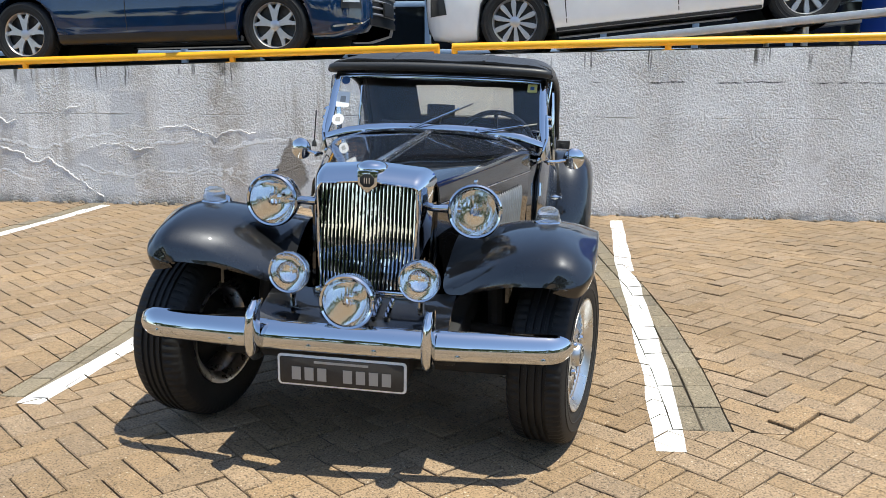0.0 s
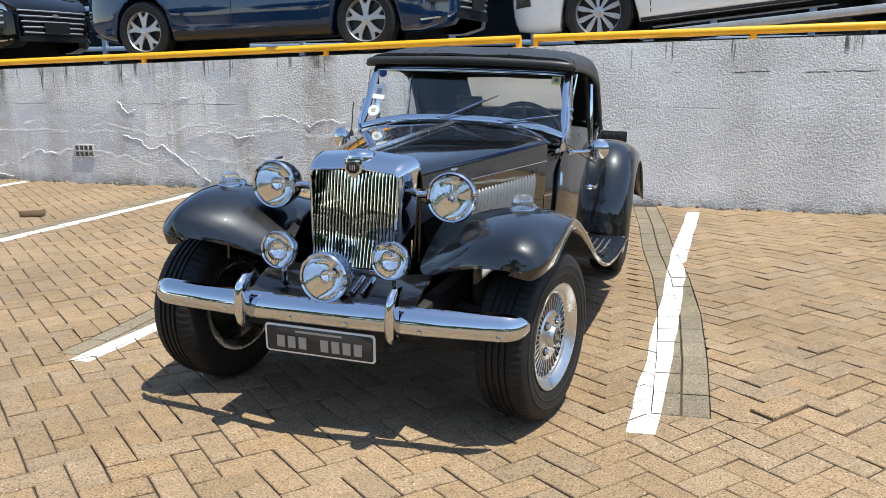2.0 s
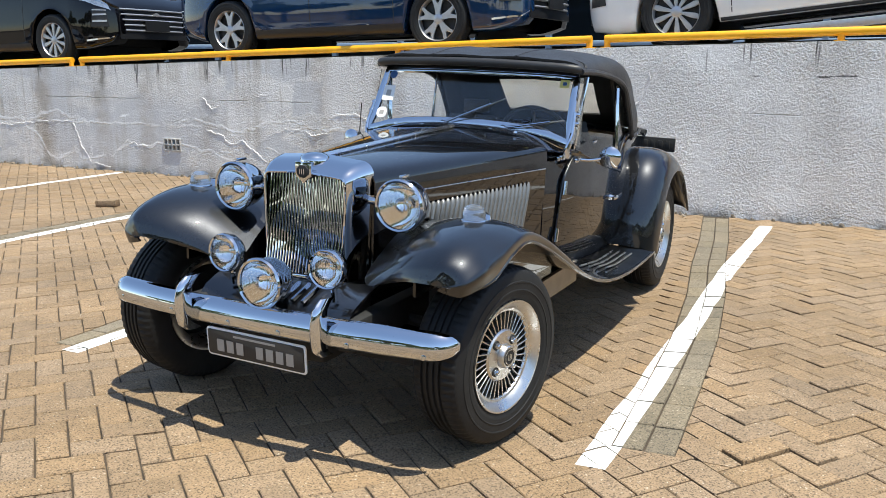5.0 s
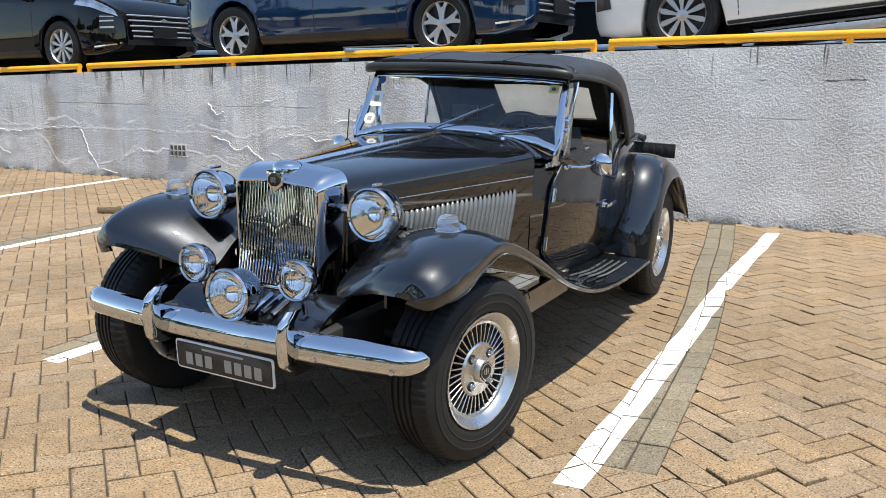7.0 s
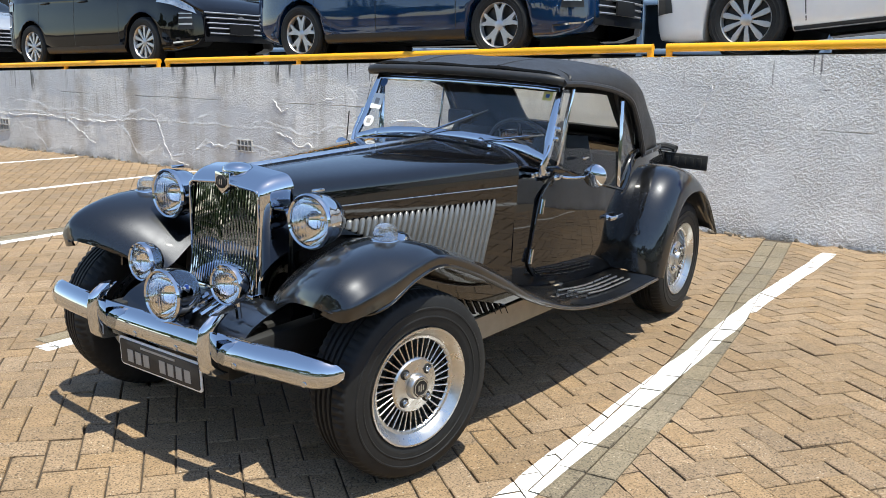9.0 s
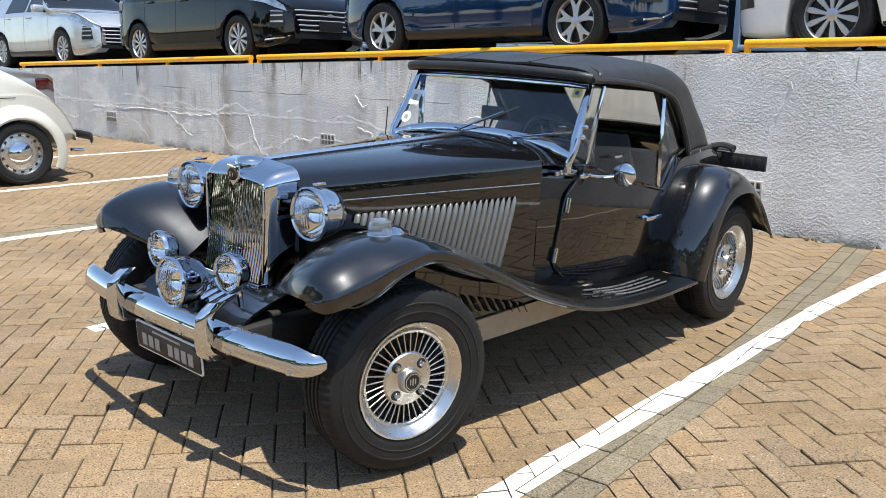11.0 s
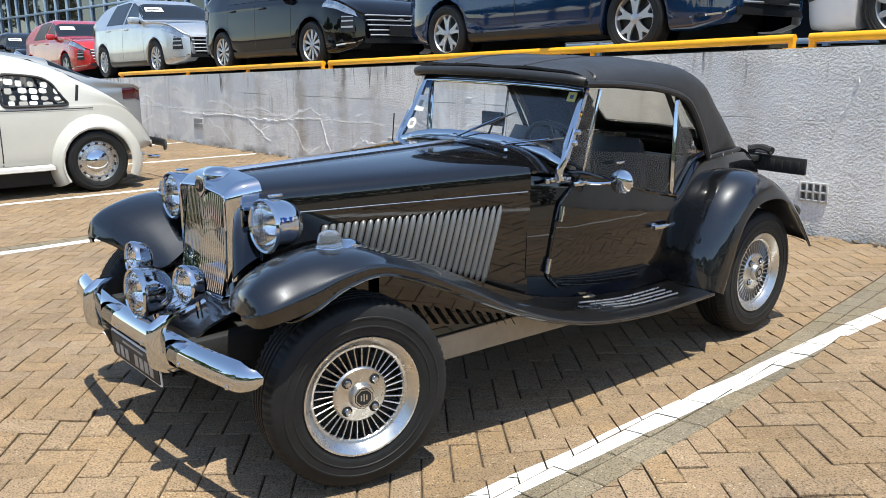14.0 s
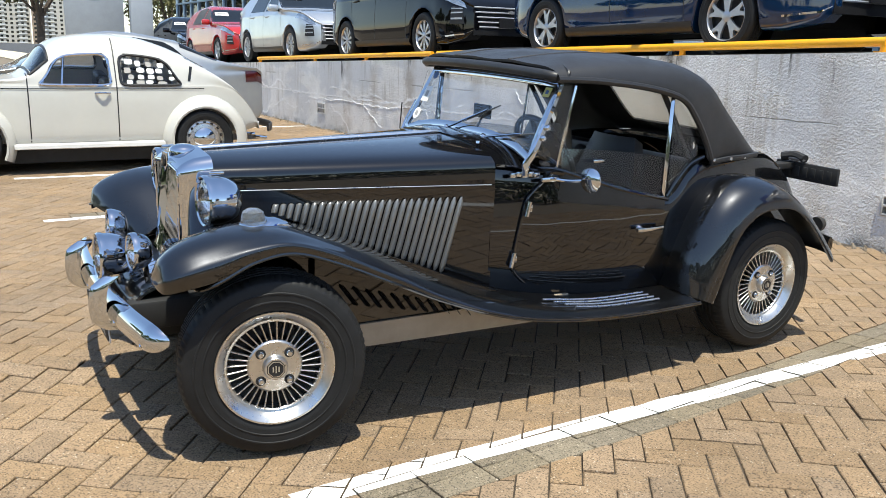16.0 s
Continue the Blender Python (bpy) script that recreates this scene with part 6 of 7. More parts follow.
def in_hole(x, v):
    for x0, x1, v0, v1, curl in HOLES:
        b_ = (v - v0) / (v1 - v0)
        if 0 < b_ < 1:
            e = max(0.0, (abs(2 * b_ - 1) - 0.5) / 0.5)
            ins = curl * (1 - math.sqrt(max(0.0, 1 - e * e)))
            if x0[0] + (x0[1] - x0[0]) * b_ + ins < x < x1[0] + (x1[1] - x1[0]) * b_ - ins:
                return True
    return False


def rim(bm, g, r):
    loop = [tuple(p) for p in (*g[:, 0], *g[-1, 1:], *g[-2::-1, -1], *g[0, -2::-1])]
    tube(bm, loop, r, 6, 1)


bm = B()
vs = surf(bm, sk.g)
gone = []
for i, (ra, rb) in enumerate(zip(vs, vs[1:])):
    for j in range(len(ra) - 1):
        if in_hole((xf[i] + xf[i + 1]) / 2, (j + 0.5) / sk.nv):
            f = bm.faces.get((ra[j], ra[j + 1], rb[j + 1], rb[j]))
            if f:
                gone.append(f)
bmesh.ops.delete(bm, geom=gone, context='FACES_ONLY')
bm.faces.new(vs[0][::-1])
bm.faces.new(vs[-1])
bug_body = part("body", bm, M_CREAM, bug, angle=50)
bm = B()
# underbody, deepened and widened in black to stand in for the shade beneath
box(bm, (0, 0, 0.235), (3.0, 1.24, 0.27), 0.02)
part("underbody", bm, M_DARK, bug)
for sgn, vv in ((1, lambda v: v), (-1, sk.both)):
    for nm, (x0, x1) in (("door_window", DOOR_WIN), ("quarter_window", QUARTER_WIN)):
        bm = B()
        rim(bm, sk.patch((x0[0] - 0.012, x0[1] - 0.012), (x1[0] + 0.012, x1[1] + 0.012), vv(3.90), vv(4.95), off=0.004, nv=20, curl=0.085)[0], 0.016)
        fr = part(nm, bm, M_CHROME if nm == "door_window" else M_GRILLE, bug)
        bm = B()
        sk.pane(bm, x0, x1, vv(3.93), vv(4.92), off=-0.002, nv=14, curl=0.08)
        part("pane", bm, M_CLEAR, fr).visible_shadow = False
        if nm == "door_window":
            bm = B()
            rod(bm, sk.at(0.26, vv(3.93)), sk.at(0.22, vv(4.92)), 0.012, 8)
            part("vent_bar", bm, M_CHROME, fr)
        if nm == "quarter_window":
            rs = random.Random(4)
            for a in range(5):
                for c in range(4):
                    cx, cv = -0.84 + 0.108 * a + rs.uniform(-0.016, 0.016), 4.07 + 0.21 * c + rs.uniform(-0.025, 0.025)
                    if a == 0 and c in (0, 3):
                        continue
                    bm = B()
                    h = rs.uniform(0.026, 0.049)
                    sk.pane(bm, cx - h, cx + h, vv(cv - 0.08), vv(cv + 0.08), off=0.011, nx=8, nv=10, curl=h * rs.choice((0.25, 0.8, 0.9)))
                    part("sticker", bm, M_WHITE if rs.random() < 0.7 else M_PLATECH, fr, "small round sticker")
    for x in (-0.27, 0.58):
        bm = B()
        sk.pane(bm, x - 0.006, x + 0.006, vv(0.6), vv(6.0), off=0.002, nx=2, nv=20)
        part("door_gap", bm, M_GRILLE, bug_body)
    bm = B()
    sk.pane(bm, -1.2, 1.2, vv(3.0), vv(3.09), off=0.006, nx=40, nv=2)
    part("waist_strip", bm, M_GRILLE, bug_body, "dark waist moulding")
    bm = B()
    p = sk.at(-0.12, vv(2.8))
    tube(bm, [(p[0] - 0.08, p[1] + 0.012 * sgn, p[2]), (p[0], p[1] + 0.04 * sgn, p[2] + 0.004), (p[0] + 0.07, p[1] + 0.012 * sgn, p[2])], 0.011, 8)
    part("door_handle", bm, M_CHROME, bug_body)
    bm = B()
    sk.pane(bm, (-1.05, -1.09), (-1.02, -1.06), vv(4.2), vv(5.0), off=0.004, nx=3)
    part("air_slot", bm, M_GRILLE, bug_body)
    bm = B()
    g = [[(x, sgn * y, z) for y, z in ((0.62, 0.315), (0.70, 0.305), (0.775, 0.295), (0.785, 0.265))] for x in (-0.72, 0, 0.75)]
    shell(bm, g, 0.03)
    part("running_board", bm, M_CONC, bug, "pale worn running board")
    for c in (1.16, -1.16):
        rowsf = []
        for a in np.linspace(-22 if c > 0 else -32, 205, 19):
            q = radians(a)
            k = 1.0 + 0.06 * (1 if c > 0 else -1) * math.cos(q) * (1 if c > 0 else 1)
            R1, R2 = 0.475 * k, 0.345
            cz = 0.31
            top_ = lambda R, y: (c + R * math.cos(q), sgn * y, cz + R * 0.99 * math.sin(q))
            rowsf.append([top_(R1 * 1.04, 0.50), top_(R1 * 1.02, 0.60), top_(R1 * 0.985, 0.68), top_(R1 * 0.92, 0.735), top_(R1 * 0.82, 0.768), top_(R2 + 0.02, 0.782), top_(R2, 0.775)])
        bm = B()
        shell(bm, refine(rowsf if sgn < 0 else [r[::-1] for r in rowsf], 1, 3), 0.01)
        part("wing", bm, M_CREAM, bug, "rounded bolt-on wing")
        road_wheel(bug, pose(c, sgn * 0.665, 0.315, 0, 0, 90 if sgn > 0 else -90), 0.315, "chrome")
    bm = B()
    revolve(bm, [(0, -0.10), (0.06, -0.08), (0.085, -0.02), (0.09, 0.0), (0.085, 0.012), (0, 0.03)], 24, axis_m((1.60, sgn * 0.64, 0.66), (0.9, 0.05 * sgn, 0.35)))
    part("headlamp", bm, M_CHROME, bug)
bm = B()
sk.pane(bm, (0.553, 0.553), (0.37, 0.37), 5.0, 11.0, nv=14)
part("windscreen", bm, M_CLEAR, bug).visible_shadow = False
bm = B()
rim(bm, sk.patch((0.553, 0.553), (0.37, 0.37), 5.0, 11.0, nv=14)[0], 0.014)
part("screen_seal", bm, M_GRILLE, bug)
for y in (0.30, -0.30):
    bm = B()
    box(bm, (-0.22, y, 0.62), (0.14, 0.46, 0.56), 0.05, pose(0, 0, 0), seg=3)
    box(bm, (0.02, y, 0.42), (0.46, 0.46, 0.14), 0.05, seg=3)
    part("front_seat", bm, M_LEATHER, bug, "dark upholstered front seat")
bm = B()
box(bm, (-0.85, 0, 0.60), (0.16, 1.10, 0.56), 0.05, seg=3)
part("rear_seat", bm, M_LEATHER, bug, "dark upholstered rear bench")
bm = B()
box(bm, (0.50, 0, 0.80), (0.10, 1.16, 0.16), 0.03)
part("dashboard", bm, M_CREAM, bug)
bm = B()
sk.pane(bm, (-1.30, -1.30), (-0.98, -0.98), 6.0, 10.0, nv=14)
part("rear_window", bm, M_CLEAR, bug).visible_shadow = False
for x, sg in ((2.06, 1), (-2.08, -1)):
    bm = B()
    rowsb = [[(x - sg * 0.20 * (abs(u) ** 2.5) + 0.014 * math.cos(q), u * 0.74, 0.42 + 0.045 * math.sin(q)) for q in [2 * math.pi * k / 10 for k in range(10)]] for u in np.linspace(-1, 1, 17)]
    surf(bm, rowsb, close_v=True, cap=True)
    part("bumper", bm, M_GRILLE, bug, "dark bumper blade")
for s in (1, -1):
    bm = B()
    rod(bm, (-1.90, s * 0.22, 0.27), (-2.04, s * 0.22, 0.26), 0.02, 10)
    part("exhaust", bm, M_CHROME, bug)

# ---- surroundings ----
M_FAC = mat("grey_cladding_panel", (0.34, 0.36, 0.38), 0.45, metal=0.3, var=0.06, scale=3, place=True)
M_FRAME = mat("pale_blue_frame", (0.34, 0.44, 0.55), 0.4, metal=0.3)
M_BLUEP = mat("bright_blue_panel", (0.015, 0.09, 0.50), 0.35, coat=0.4)
show = thing("showroom", "glass-fronted showroom behind the raised lot", "building")
bm = B()
box(bm, (-15.0, 14.0, 2.7), (54.0, 7.0, 3.8))
part("wall", bm, M_FAC, show)
for k in range(41):
    x = -41.9 + 1.3 * k
    bm = B()
    box(bm, (x + 0.65, 10.44, 2.75), (1.22, 0.04, 3.1))
    part("pane", bm, M_TINT, show)
    bm = B()
    box(bm, (x, 10.40, 2.75), (0.09, 0.12, 3.2), 0.01)
    part("mullion", bm, M_FRAME, show)
for z in (1.55, 2.25, 3.3, 4.30):
    bm = B()
    box(bm, (-15.0, 10.39, z), (54.0, 0.10, 0.08), 0.01)
    part("transom", bm, M_FRAME, show)
tot = thing("totem", "bright blue rectangular display pillar", "pillar", at=pose(4.33, 7.0, upper_z(4.3), 0, 0, -18))
bm = B()
box(bm, (0, 0, 1.4), (1.5, 0.9, 2.8), 0.02)
part("panel", bm, M_BLUEP, tot)
for x, y, w, h in ((-30.0, 4.53, 1.92, 5.0), (-27.0, 5.49, 0.68, 3.0)):
    py = thing("sign_pylon", "grey sheet-metal dealership sign pylon", "sign", "sign pylons", at=pose(x, y, 0.2, 0, 0, 84))
    bm = B()
    box(bm, (0, 0, h / 2), (w, 0.6, h), 0.02)
    part("cladding", bm, M_FAC, py)
    bm = B()
    box(bm, (0, -0.305, 1.15), (w, 0.01, 0.03))
    part("joint", bm, M_GRILLE, py)
    if w < 2:
        bm = B()
        prism(bm, rounded(0.40, 0.13, 0.06), 0.012, axis_m((0, -0.302, 2.66), (0, -1, 0)))
        part("emblem", bm, M_DARK, py, "plain dark emblem")


M_TOWER = mat("weathered_render", (0.55, 0.52, 0.47), 0.85, var=0.08, scale=0.4)
M_TOWER2 = mat("brown_render", (0.33, 0.25, 0.19), 0.85, var=0.08, scale=0.4)


def tower(x, y, w, d, h, turn, mt):
    t = thing("apartment_block", "tall pale apartment block far off with rows of windows", "building", "apartment blocks", at=pose(x, y, 0, 0, 0, turn))
    bm = B()
    box(bm, (0, 0, h / 2), (w, d, h))
    part("wall", bm, mt, t)
    n, m_ = int(w / 3.4), int(h / 3.0)
    bm = B()
    for i in range(n):
        for j in range(m_):
            box(bm, (-w / 2 + (i + 0.5) * w / n, -d / 2 - 0.02, 1.8 + j * 3.0), (1.7, 0.12, 1.5))
    tagged(part("glazing", bm, M_TINT, t, smooth=False), kind="stuff")
    bm = B()
    for j in range(m_):
        for i in range(0, n, 4):
            box(bm, (-w / 2 + (i + 1.5) * w / n, -d / 2 - 0.4, 0.8 + j * 3.0), (w / n * 1.7, 0.8, 0.9))
    tagged(part("balcony_fronts", bm, M_WHITE, t, smooth=False), kind="stuff")


tower(-700, 58.5, 24, 20, 190, 84, M_TOWER)
tower(-690, 74.5, 8, 14, 170, 84, M_TOWER2)
tower(-700, 87.0, 20, 20, 175, 84, M_TOWER)
tower(-640, 30.0, 18, 20, 120, 84, M_TOWER2)

# leaves
def leaf_mat(name, c):
    m = mat(name, c, 0.6, var=0.35, scale=3, island=0.35)
    m.node_tree.nodes["Principled BSDF"].inputs["Subsurface Weight"].default_value = 0.0
    return m


M_LEAF, M_LEAF2, M_BARK = leaf_mat("green_leaves", (0.075, 0.11, 0.03)), leaf_mat("olive_leaves", (0.10, 0.095, 0.03)), mat("bark", (0.10, 0.075, 0.055), 0.9, var=0.3, scale=6, bump=0.5, bscale=20)


def tree(x, y, z, h, spread, seed, mt, n=2600, leaf=0.16):
    r = random.Random(seed)
    t = thing("tree", "leafy green tree with an uneven crown", "tree", "trees", at=pose(x, y, z))
    bm = B()
    tube(bm, [(0, 0, 0), (0.08 * h * 0.1, 0, h * 0.25), (0.03, 0.05, h * 0.5)], 0.035 * h, 8, 3)
    clumps = []
    for k in range(9):
        a, e = r.uniform(0, 6.28), r.uniform(0.2, 1.2)
        tip = Vector((math.cos(a) * spread * 0.75 * math.cos(e), math.sin(a) * spread * 0.75 * math.cos(e), h * 0.55 + h * 0.38 * math.sin(e)))
        tube(bm, [(0, 0, h * r.uniform(0.25, 0.45)), tuple(tip * 0.5 + Vector((0, 0, h * 0.22))), tuple(tip)], 0.012 * h, 6, 3)
        clumps.append((tip, spread * r.uniform(0.28, 0.5)))
    part("trunk", bm, M_BARK, t)
    V, F = [], []
    for k in range(n):
        c, rad_ = clumps[k % len(clumps)]
        d = Vector((r.gauss(0, 1), r.gauss(0, 1), r.gauss(0, 0.8))).normalized() * rad_ * r.random() ** 0.4
        p = c + d
        q = Euler((r.uniform(0, 6.3), r.uniform(0, 6.3), r.uniform(0, 6.3))).to_matrix()
        s = leaf * r.uniform(0.6, 1.3)
        i = len(V)
        V.extend([tuple(p + q @ Vector(v)) for v in ((-s, 0, 0), (0, -s * 0.45, 0.1 * s), (s, 0, 0), (0, s * 0.45, 0.1 * s))])
        F.append((i, i + 1, i + 2, i + 3))
    me = bpy.data.meshes.new("crown")
    me.from_pydata(V, [], F)
    me.materials.append(mt)
    o = new("crown", me)
    o.parent = t


for k, (x, y, h, s, mt) in enumerate(((-47, 11.2, 4.6, 2.6, M_LEAF2), (-50, 8.6, 5.6, 2.2, M_LEAF2), (-52, 5.2, 6.4, 1.9, M_LEAF2), (-56, 13.5, 6.0, 3.0, M_LEAF))):
    tree(x, y, 0, h, s, 20 + k, mt, 3000, 0.13)
# trees across the road, behind the path of the camera
for k in range(13):
    tree(-48 + 8.0 * k + 1.6 * math.sin(k * 5), -36 - 3 * math.sin(k * 2.3), 0, 8.0 + 1.8 * math.sin(k * 1.7), 5.2, 40 + k, M_LEAF, 2600, 0.45)

# unseen hedges added along the far sides of the yard to darken the reflections
def hedge(x0, y0, x1, y1, h, w, seed, n=9000):
    r = random.Random(seed)
    t = thing("hedge", "dense dark green hedge, added out of view for dark reflections", "hedge", "hedges", at=pose(x0, y0, 0))
    d = Vector((x1 - x0, y1 - y0, 0))
    side_ = Vector((-d.y, d.x, 0)).normalized()
    bm = B()
    for k in range(int(d.length / 1.2)):
        p = d * ((k + 0.5) * 1.2 / d.length)
        tube(bm, [tuple(p), tuple(p + side_ * r.uniform(-0.1, 0.1) + Vector((0, 0, h * 0.4))), tuple(p + side_ * r.uniform(-0.3, 0.3) + Vector((0, 0, h * 0.8)))], 0.03, 6, 2)
    part("stems", bm, M_BARK, t)
    V, F = [], []
    for k in range(n):
        f = r.random()
        top = h * (1 + 0.16 * noise.noise(Vector((f * d.length * 0.5, seed, 0))))
        p = d * f + side_ * w * r.uniform(-0.5, 0.5) + Vector((0, 0, 0.05 + top * (1 - r.random() ** 1.5)))
        q = Euler((r.uniform(0, 6.3), r.uniform(0, 6.3), r.uniform(0, 6.3))).to_matrix()
        s = 0.13 * r.uniform(0.6, 1.3)
        i = len(V)
        V.extend([tuple(p + q @ Vector(v)) for v in ((-s, 0, 0), (0, -s * 0.5, 0.1 * s), (s, 0, 0), (0, s * 0.5, 0.1 * s))])
        F.append((i, i + 1, i + 2, i + 3))
    me = bpy.data.meshes.new("foliage")
    me.from_pydata(V, [], F)
    me.materials.append(M_LEAF)
    new("foliage", me).parent = t


# added foliage, out of view: a dark band for paint and grille to reflect
hedge(9.5, -15.0, 9.5, 4.6, 1.7, 1.0, 71)
hedge(-16.0, -15.5, 9.0, -15.5, 1.7, 1.0, 72, 11000)

# ---- paving: herringbone pavers, grey edging rows and painted bay lines ----
PL, PW, GAP = 0.204, 0.102, 0.0056
ANG = 51.0
LINES = [(3.38, -0.05, 4.72, 0.10), (1.0, -0.06, 4.60, 0.105), (-1.33, -0.06, 4.72, 0.10), (-3.80, -0.2, 4.78, 0.10), (-6.14, -0.2, 4.80, 0.10), (-8.60, -0.2, 4.80, 0.10), (-11.0, -0.2, 4.8, 0.10), (-13.4, -0.2, 4.8, 0.10)]


def band_x(y, k):
    """Middle of the grey edging rows beside the line k."""
    if k == 1:
        return float(np.interp(y, [0.1, 0.7, 1.4, 2.2, 3.0, 3.9, 4.9], [1.125, 1.10, 1.055, 0.965, 0.84, 0.73, 0.58]))
    return LINES[k][0] - 0.11 + 0.05 * math.sin(1.3 * y + k)


def line_x(y, k):
    return LINES[k][0] + (0.03 * math.sin(1.15 * y) * (-1 if k % 2 else 1) if k != 1 else float(np.interp(y, [0, 0.7, 1.6, 2.8, 4.4], [0.0, 0.008, 0.004, -0.018, 0.012])))


def in_band(x, y):
    for k in (1, 2, 3):
        y0 = 0.12 if k == 1 else 0.0
        if y0 < y < 4.9 and abs(x - band_x(y, k)) < 0.118:
            return True
    return False


def band_gap(x, y):
    """Signed distance outside the nearest edging row, and its middle and side."""
    best = (9.0, 0, 1)
    for k in (1, 2, 3):
        y0 = 0.12 if k == 1 else 0.0
        if y0 - 0.12 < y < 4.9:
            d = x - band_x(y, k)
            if abs(d) - 0.108 < best[0]:
                best = (abs(d) - 0.108, k, 1 if d > 0 else -1)
    return best


def in_band_core(x, y):
    return band_gap(x, y)[0] < -0.075


def beside_band(x, y):
    return band_gap(x, y)[0] < 0.11


def paver_mesh(mat_, name):
    bm = B()
    a, b_ = PL / 2 - GAP / 2, PW / 2 - GAP / 2
    c = 0.0035
    rows = [[(-a, -b_, -0.03), (a, -b_, -0.03), (a, b_, -0.03), (-a, b_, -0.03)], [(-a, -b_, -c), (a, -b_, -c), (a, b_, -c), (-a, b_, -c)], [(-a + c, -b_ + c, 0), (a - c, -b_ + c, 0), (a - c, b_ - c, 0), (-a + c, b_ - c, 0)]]
    vs = surf(bm, rows, close_v=True)
    bm.faces.new(vs[-1])
    bmesh.ops.recalc_face_normals(bm, faces=bm.faces)
    me = bpy.data.meshes.new(name)
    bm.to_mesh(me)
    bm.free()
    me.materials.append(mat_)
    return me


me_paver, me_grey = paver_mesh(M_PAVER, "paver"), paver_mesh(M_PAVG, "edging_paver")
paving = thing("paving", "ochre concrete pavers laid in herringbone, uneven and worn", "paving", kind="structure", at=Matrix.Identity(4))
tmpl = np.array([v.co for v in me_paver.vertices])
tmpl_f = [list(p.vertices) for p in me_paver.polygons]
rng = random.Random(11)
ca, sa = math.cos(radians(ANG)), math.sin(radians(ANG))
V, F, singles, tops = [], [], 0, []


def heave(x, y):
    """Pavers lifted along a crooked break that runs out from the end of the grey rows."""
    edge = 0.19 - 0.16 * max(0.0, x - 1.35)
    if not (1.16 < x < 1.72 and edge < y < edge + 0.6):
        return 0.0
    return 0.017 * (1 - (y - edge) / 0.6) * (1 - smooth01(1.45, 1.72, x))


def lay(x, y, ang, mesh, force=False):
    global singles
    worn = smooth01(1.1, 1.5, x) * smooth01(4.9, 3.4, y) if x > 1.1 else 0.0
    z = ground_z(x, y) + rng.gauss(0, 0.0011 + 0.0012 * worn) + (0.0 if force else heave(x, y))
    e = 0.07
    tip = 0.38 + 0.34 * worn
    rx, ry = -math.degrees((ground_z(x, y + e) - ground_z(x, y - e)) / (2 * e)) * -1 + rng.gauss(0, tip), -math.degrees((ground_z(x + e, y) - ground_z(x - e, y)) / (2 * e)) + rng.gauss(0, tip)
    m = Matrix.Translation((x, y, z)) @ Euler((radians(rx), radians(ry), 0)).to_matrix().to_4x4() @ pose(0, 0, 0, 0, 0, ang + rng.gauss(0, 0.5))
    tops.append((x, y, m))
    if force:
        o = new("edging_paver", mesh)
        o.parent = paving
        o.matrix_local = m
        return
    if 1.2 < x < 3.05 and -0.55 < y < 2.6 and singles < 300:
        o = new("paver", mesh)
        o.parent = paving
        o.matrix_local = m
        singles += 1
        return
    n = len(V)
    V.extend([tuple(m @ Vector(c)) for c in tmpl])
    F.extend([[n + i for i in f] for f in tmpl_f])


def clip(poly, f):
    out = []
    for a, b_ in zip(poly, poly[1:] + poly[:1]):
        fa, fb = f(a), f(b_)
        if fa >= 0:
            out.append(a)
        if fa * fb < 0:
            t = fa / (fa - fb)
            out.append(a.lerp(b_, t))
    return out


def trim(x, y, ang):
    """A paver cut to the edging rows: what lies before their start and on either side of them."""
    _, k, sd = band_gap(x, y)
    m = Matrix.Translation((x, y, 0)) @ pose(0, 0, 0, 0, 0, ang + rng.gauss(0, 0.4))
    a, b_ = PL / 2 - GAP / 2, PW / 2 - GAP / 2
    full = [m @ Vector(c) for c in ((-a, -b_, 0), (a, -b_, 0), (a, b_, 0), (-a, b_, 0))]
    y0 = 0.12 if k == 1 else 0.0
    pieces = [clip(full, lambda p: y0 - 0.002 - p.y)]
    rest = clip(full, lambda p: p.y - y0 + 0.002)
    for side in (-1, 1):
        if len(rest) > 2:
            pieces.append(clip(rest, lambda p: side * (p.x - band_x(p.y, k)) - 0.1055))
    for poly in pieces:
        if len(poly) < 3 or sum((p - q).length for p, q in zip(poly, poly[1:] + poly[:1])) < 0.09:
            continue
        dz = rng.gauss(0, 0.001)
        for q in poly:
            q.z = ground_z(q.x, q.y) + dz
        n, c = len(V), len(poly)
        V.extend([tuple(p) for p in poly] + [(p.x, p.y, p.z - 0.03) for p in poly])
        F.append([n + i for i in range(c)])
        F.extend([[n + i, n + c + i, n + c + (i + 1) % c, n + (i + 1) % c] for i in range(c)])
        cuts_.append((x, y, poly))


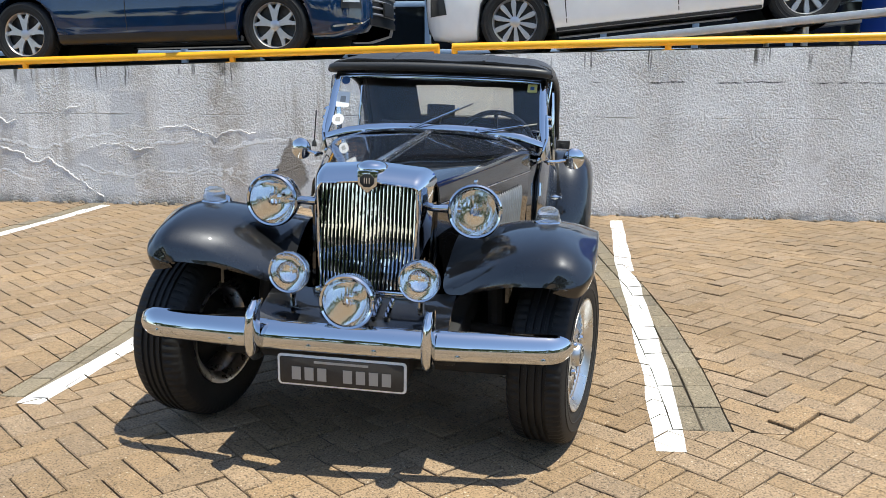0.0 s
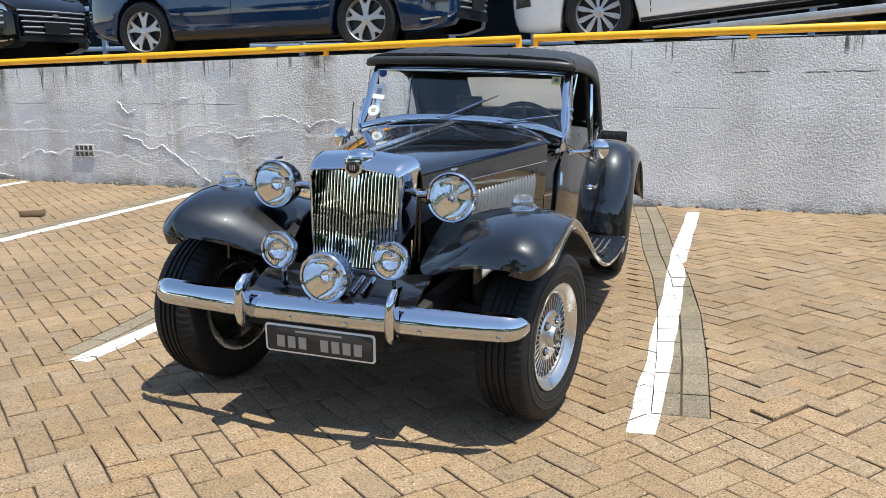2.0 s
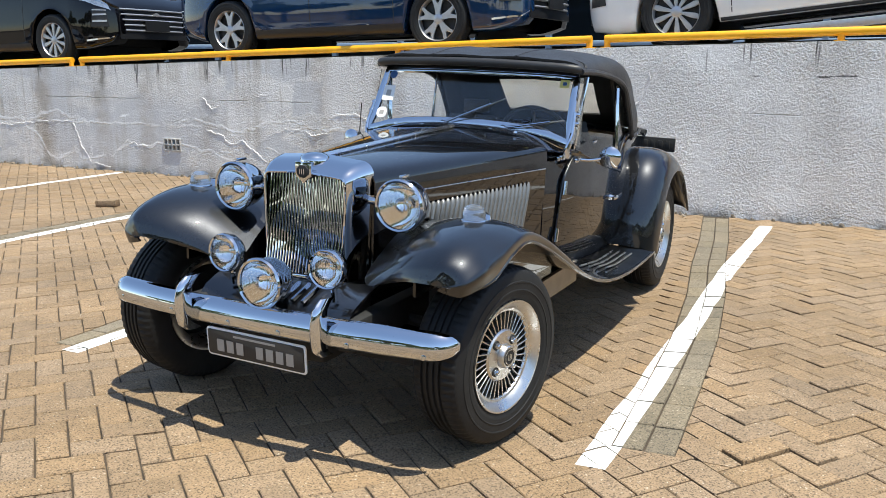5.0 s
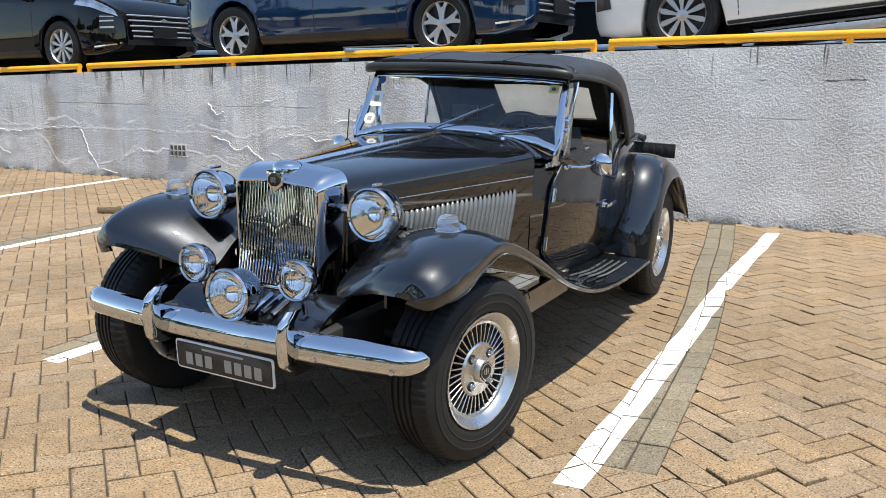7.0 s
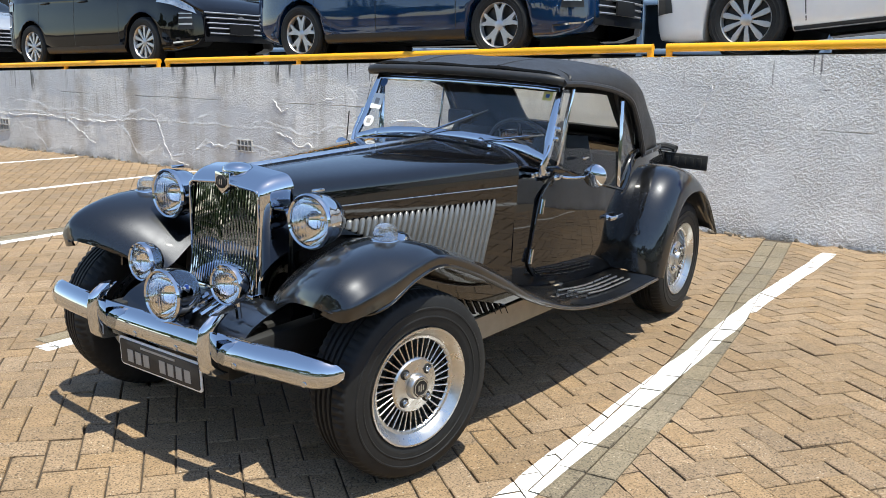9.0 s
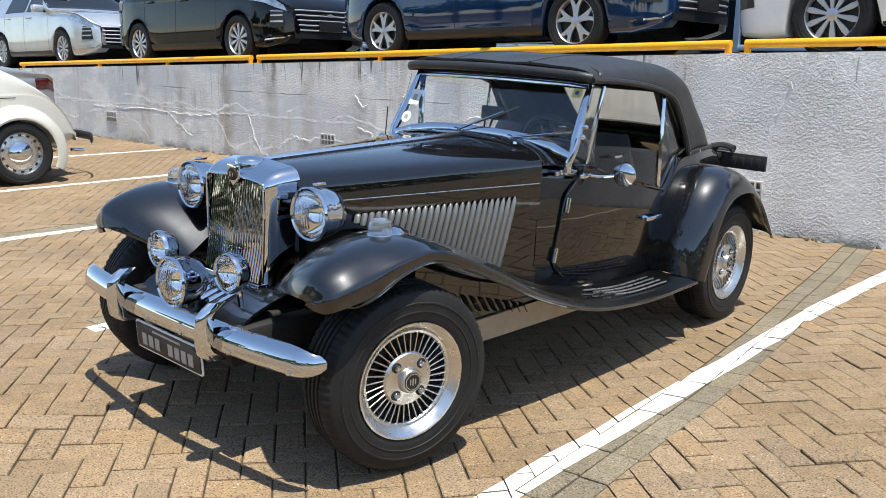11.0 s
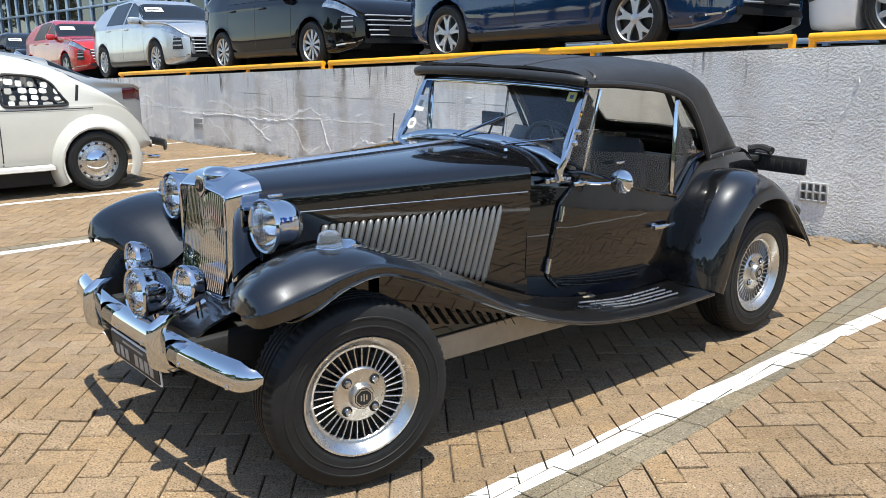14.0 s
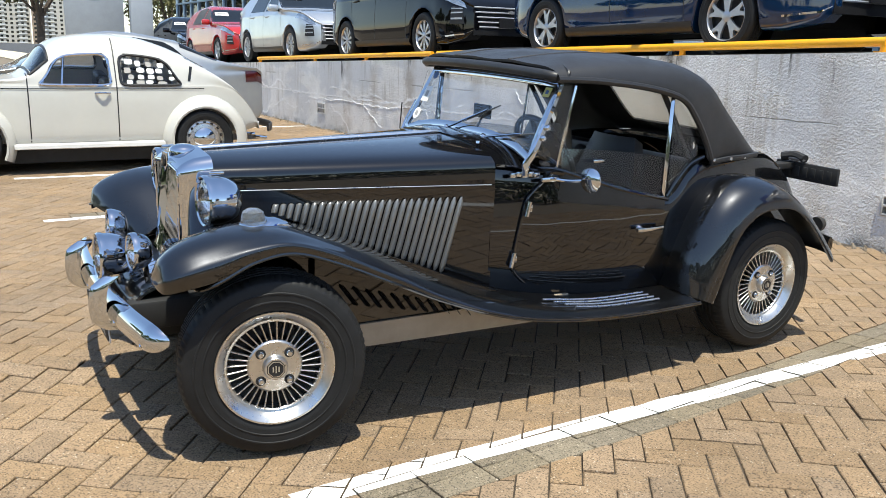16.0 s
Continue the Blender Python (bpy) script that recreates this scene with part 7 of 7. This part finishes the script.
cuts_ = []
for i in range(-330, 331):
    for j in range(-90, 91):
        # two pavers a cell: herringbone on a square grid of the paver's width
        for kind in (0, 1):
            if kind == 0:
                gx, gy, rot = (i + 2 * j + 1.0) * PW, (i - 2 * j + 0.5) * PW, 0
            else:
                gx, gy, rot = (i + 2 * j - 0.5 + 1.0) * PW, (i - 2 * j + 1.0 + 1.0) * PW, 90
            x, y = ca * gx - sa * gy, sa * gx + ca * gy
            if not (-17.5 < x < 5.2 and -4.2 < y < WALL_Y - 0.04):
                continue
            if beside_band(x, y):
                trim(x, y, ANG + rot)
                continue
            lay(x, y, ANG + rot, me_paver)
for k in (1, 2, 3):
    for side in (-1, 1):
        y = (0.12 if k == 1 else 0.0) + 0.104
        while y < 4.82:
            x = band_x(y, k) + side * 0.052
            sl = (band_x(y + 0.1, k) - band_x(y - 0.1, k)) / 0.2
            lay(x, y, 90 - math.degrees(math.atan(sl)), me_grey, True)
            y += PL
me = bpy.data.meshes.new("far_pavers")
me.from_pydata(V, [], F)
me.materials.append(M_PAVERI)
o = tagged(new("far_pavers", me), kind="stuff")
o.parent = paving


for k, (lx, y0, y1, w) in enumerate(LINES):
    bm = B()
    rl = random.Random(k)
    half = lambda q: w / 2 + 0.010 * noise.noise(Vector((1.7, q * 4, k))) + 0.004 * noise.noise(Vector((5.7, q * 31, k)))
    for x, y, m in tops + cuts_:
        if abs(x - lx) > 0.25 or not y0 - 0.2 < y < y1 + 0.2:
            continue
        g = 0.0006 if rl.random() < 0.7 else 0.0022
        if isinstance(m, list):
            poly = [p + Vector((0, 0, 0.0012)) for p in m]
        else:
            poly = [m @ Vector((sx * (PL / 2 - g), sy * (PW / 2 - g), 0.0012)) for sx, sy in ((-1, -1), (1, -1), (1, 1), (-1, 1))]
        fine = []
        for a, b_ in zip(poly, poly[1:] + poly[:1]):
            fine += [a.lerp(b_, i / 4) for i in range(4)]
        poly = fine
        for f in (lambda p: p.x - line_x(p.y, k) + half(p.y), lambda p: line_x(p.y, k) + half(p.y + 9) - p.x, lambda p: p.y - y0, lambda p: y1 - p.y):
            if len(poly) > 2:
                poly = clip(poly, f)
        if len(poly) > 2 and (poly[0] - poly[1]).length + (poly[1] - poly[2]).length > 0.012:
            bm.faces.new([bm.verts.new(p) for p in poly])
    if len(bm.faces):
        tagged(mesh_ob("bay_line", bm, M_LINE, smooth=False), "worn white painted parking bay line", "road marking", "bay lines", "structure")
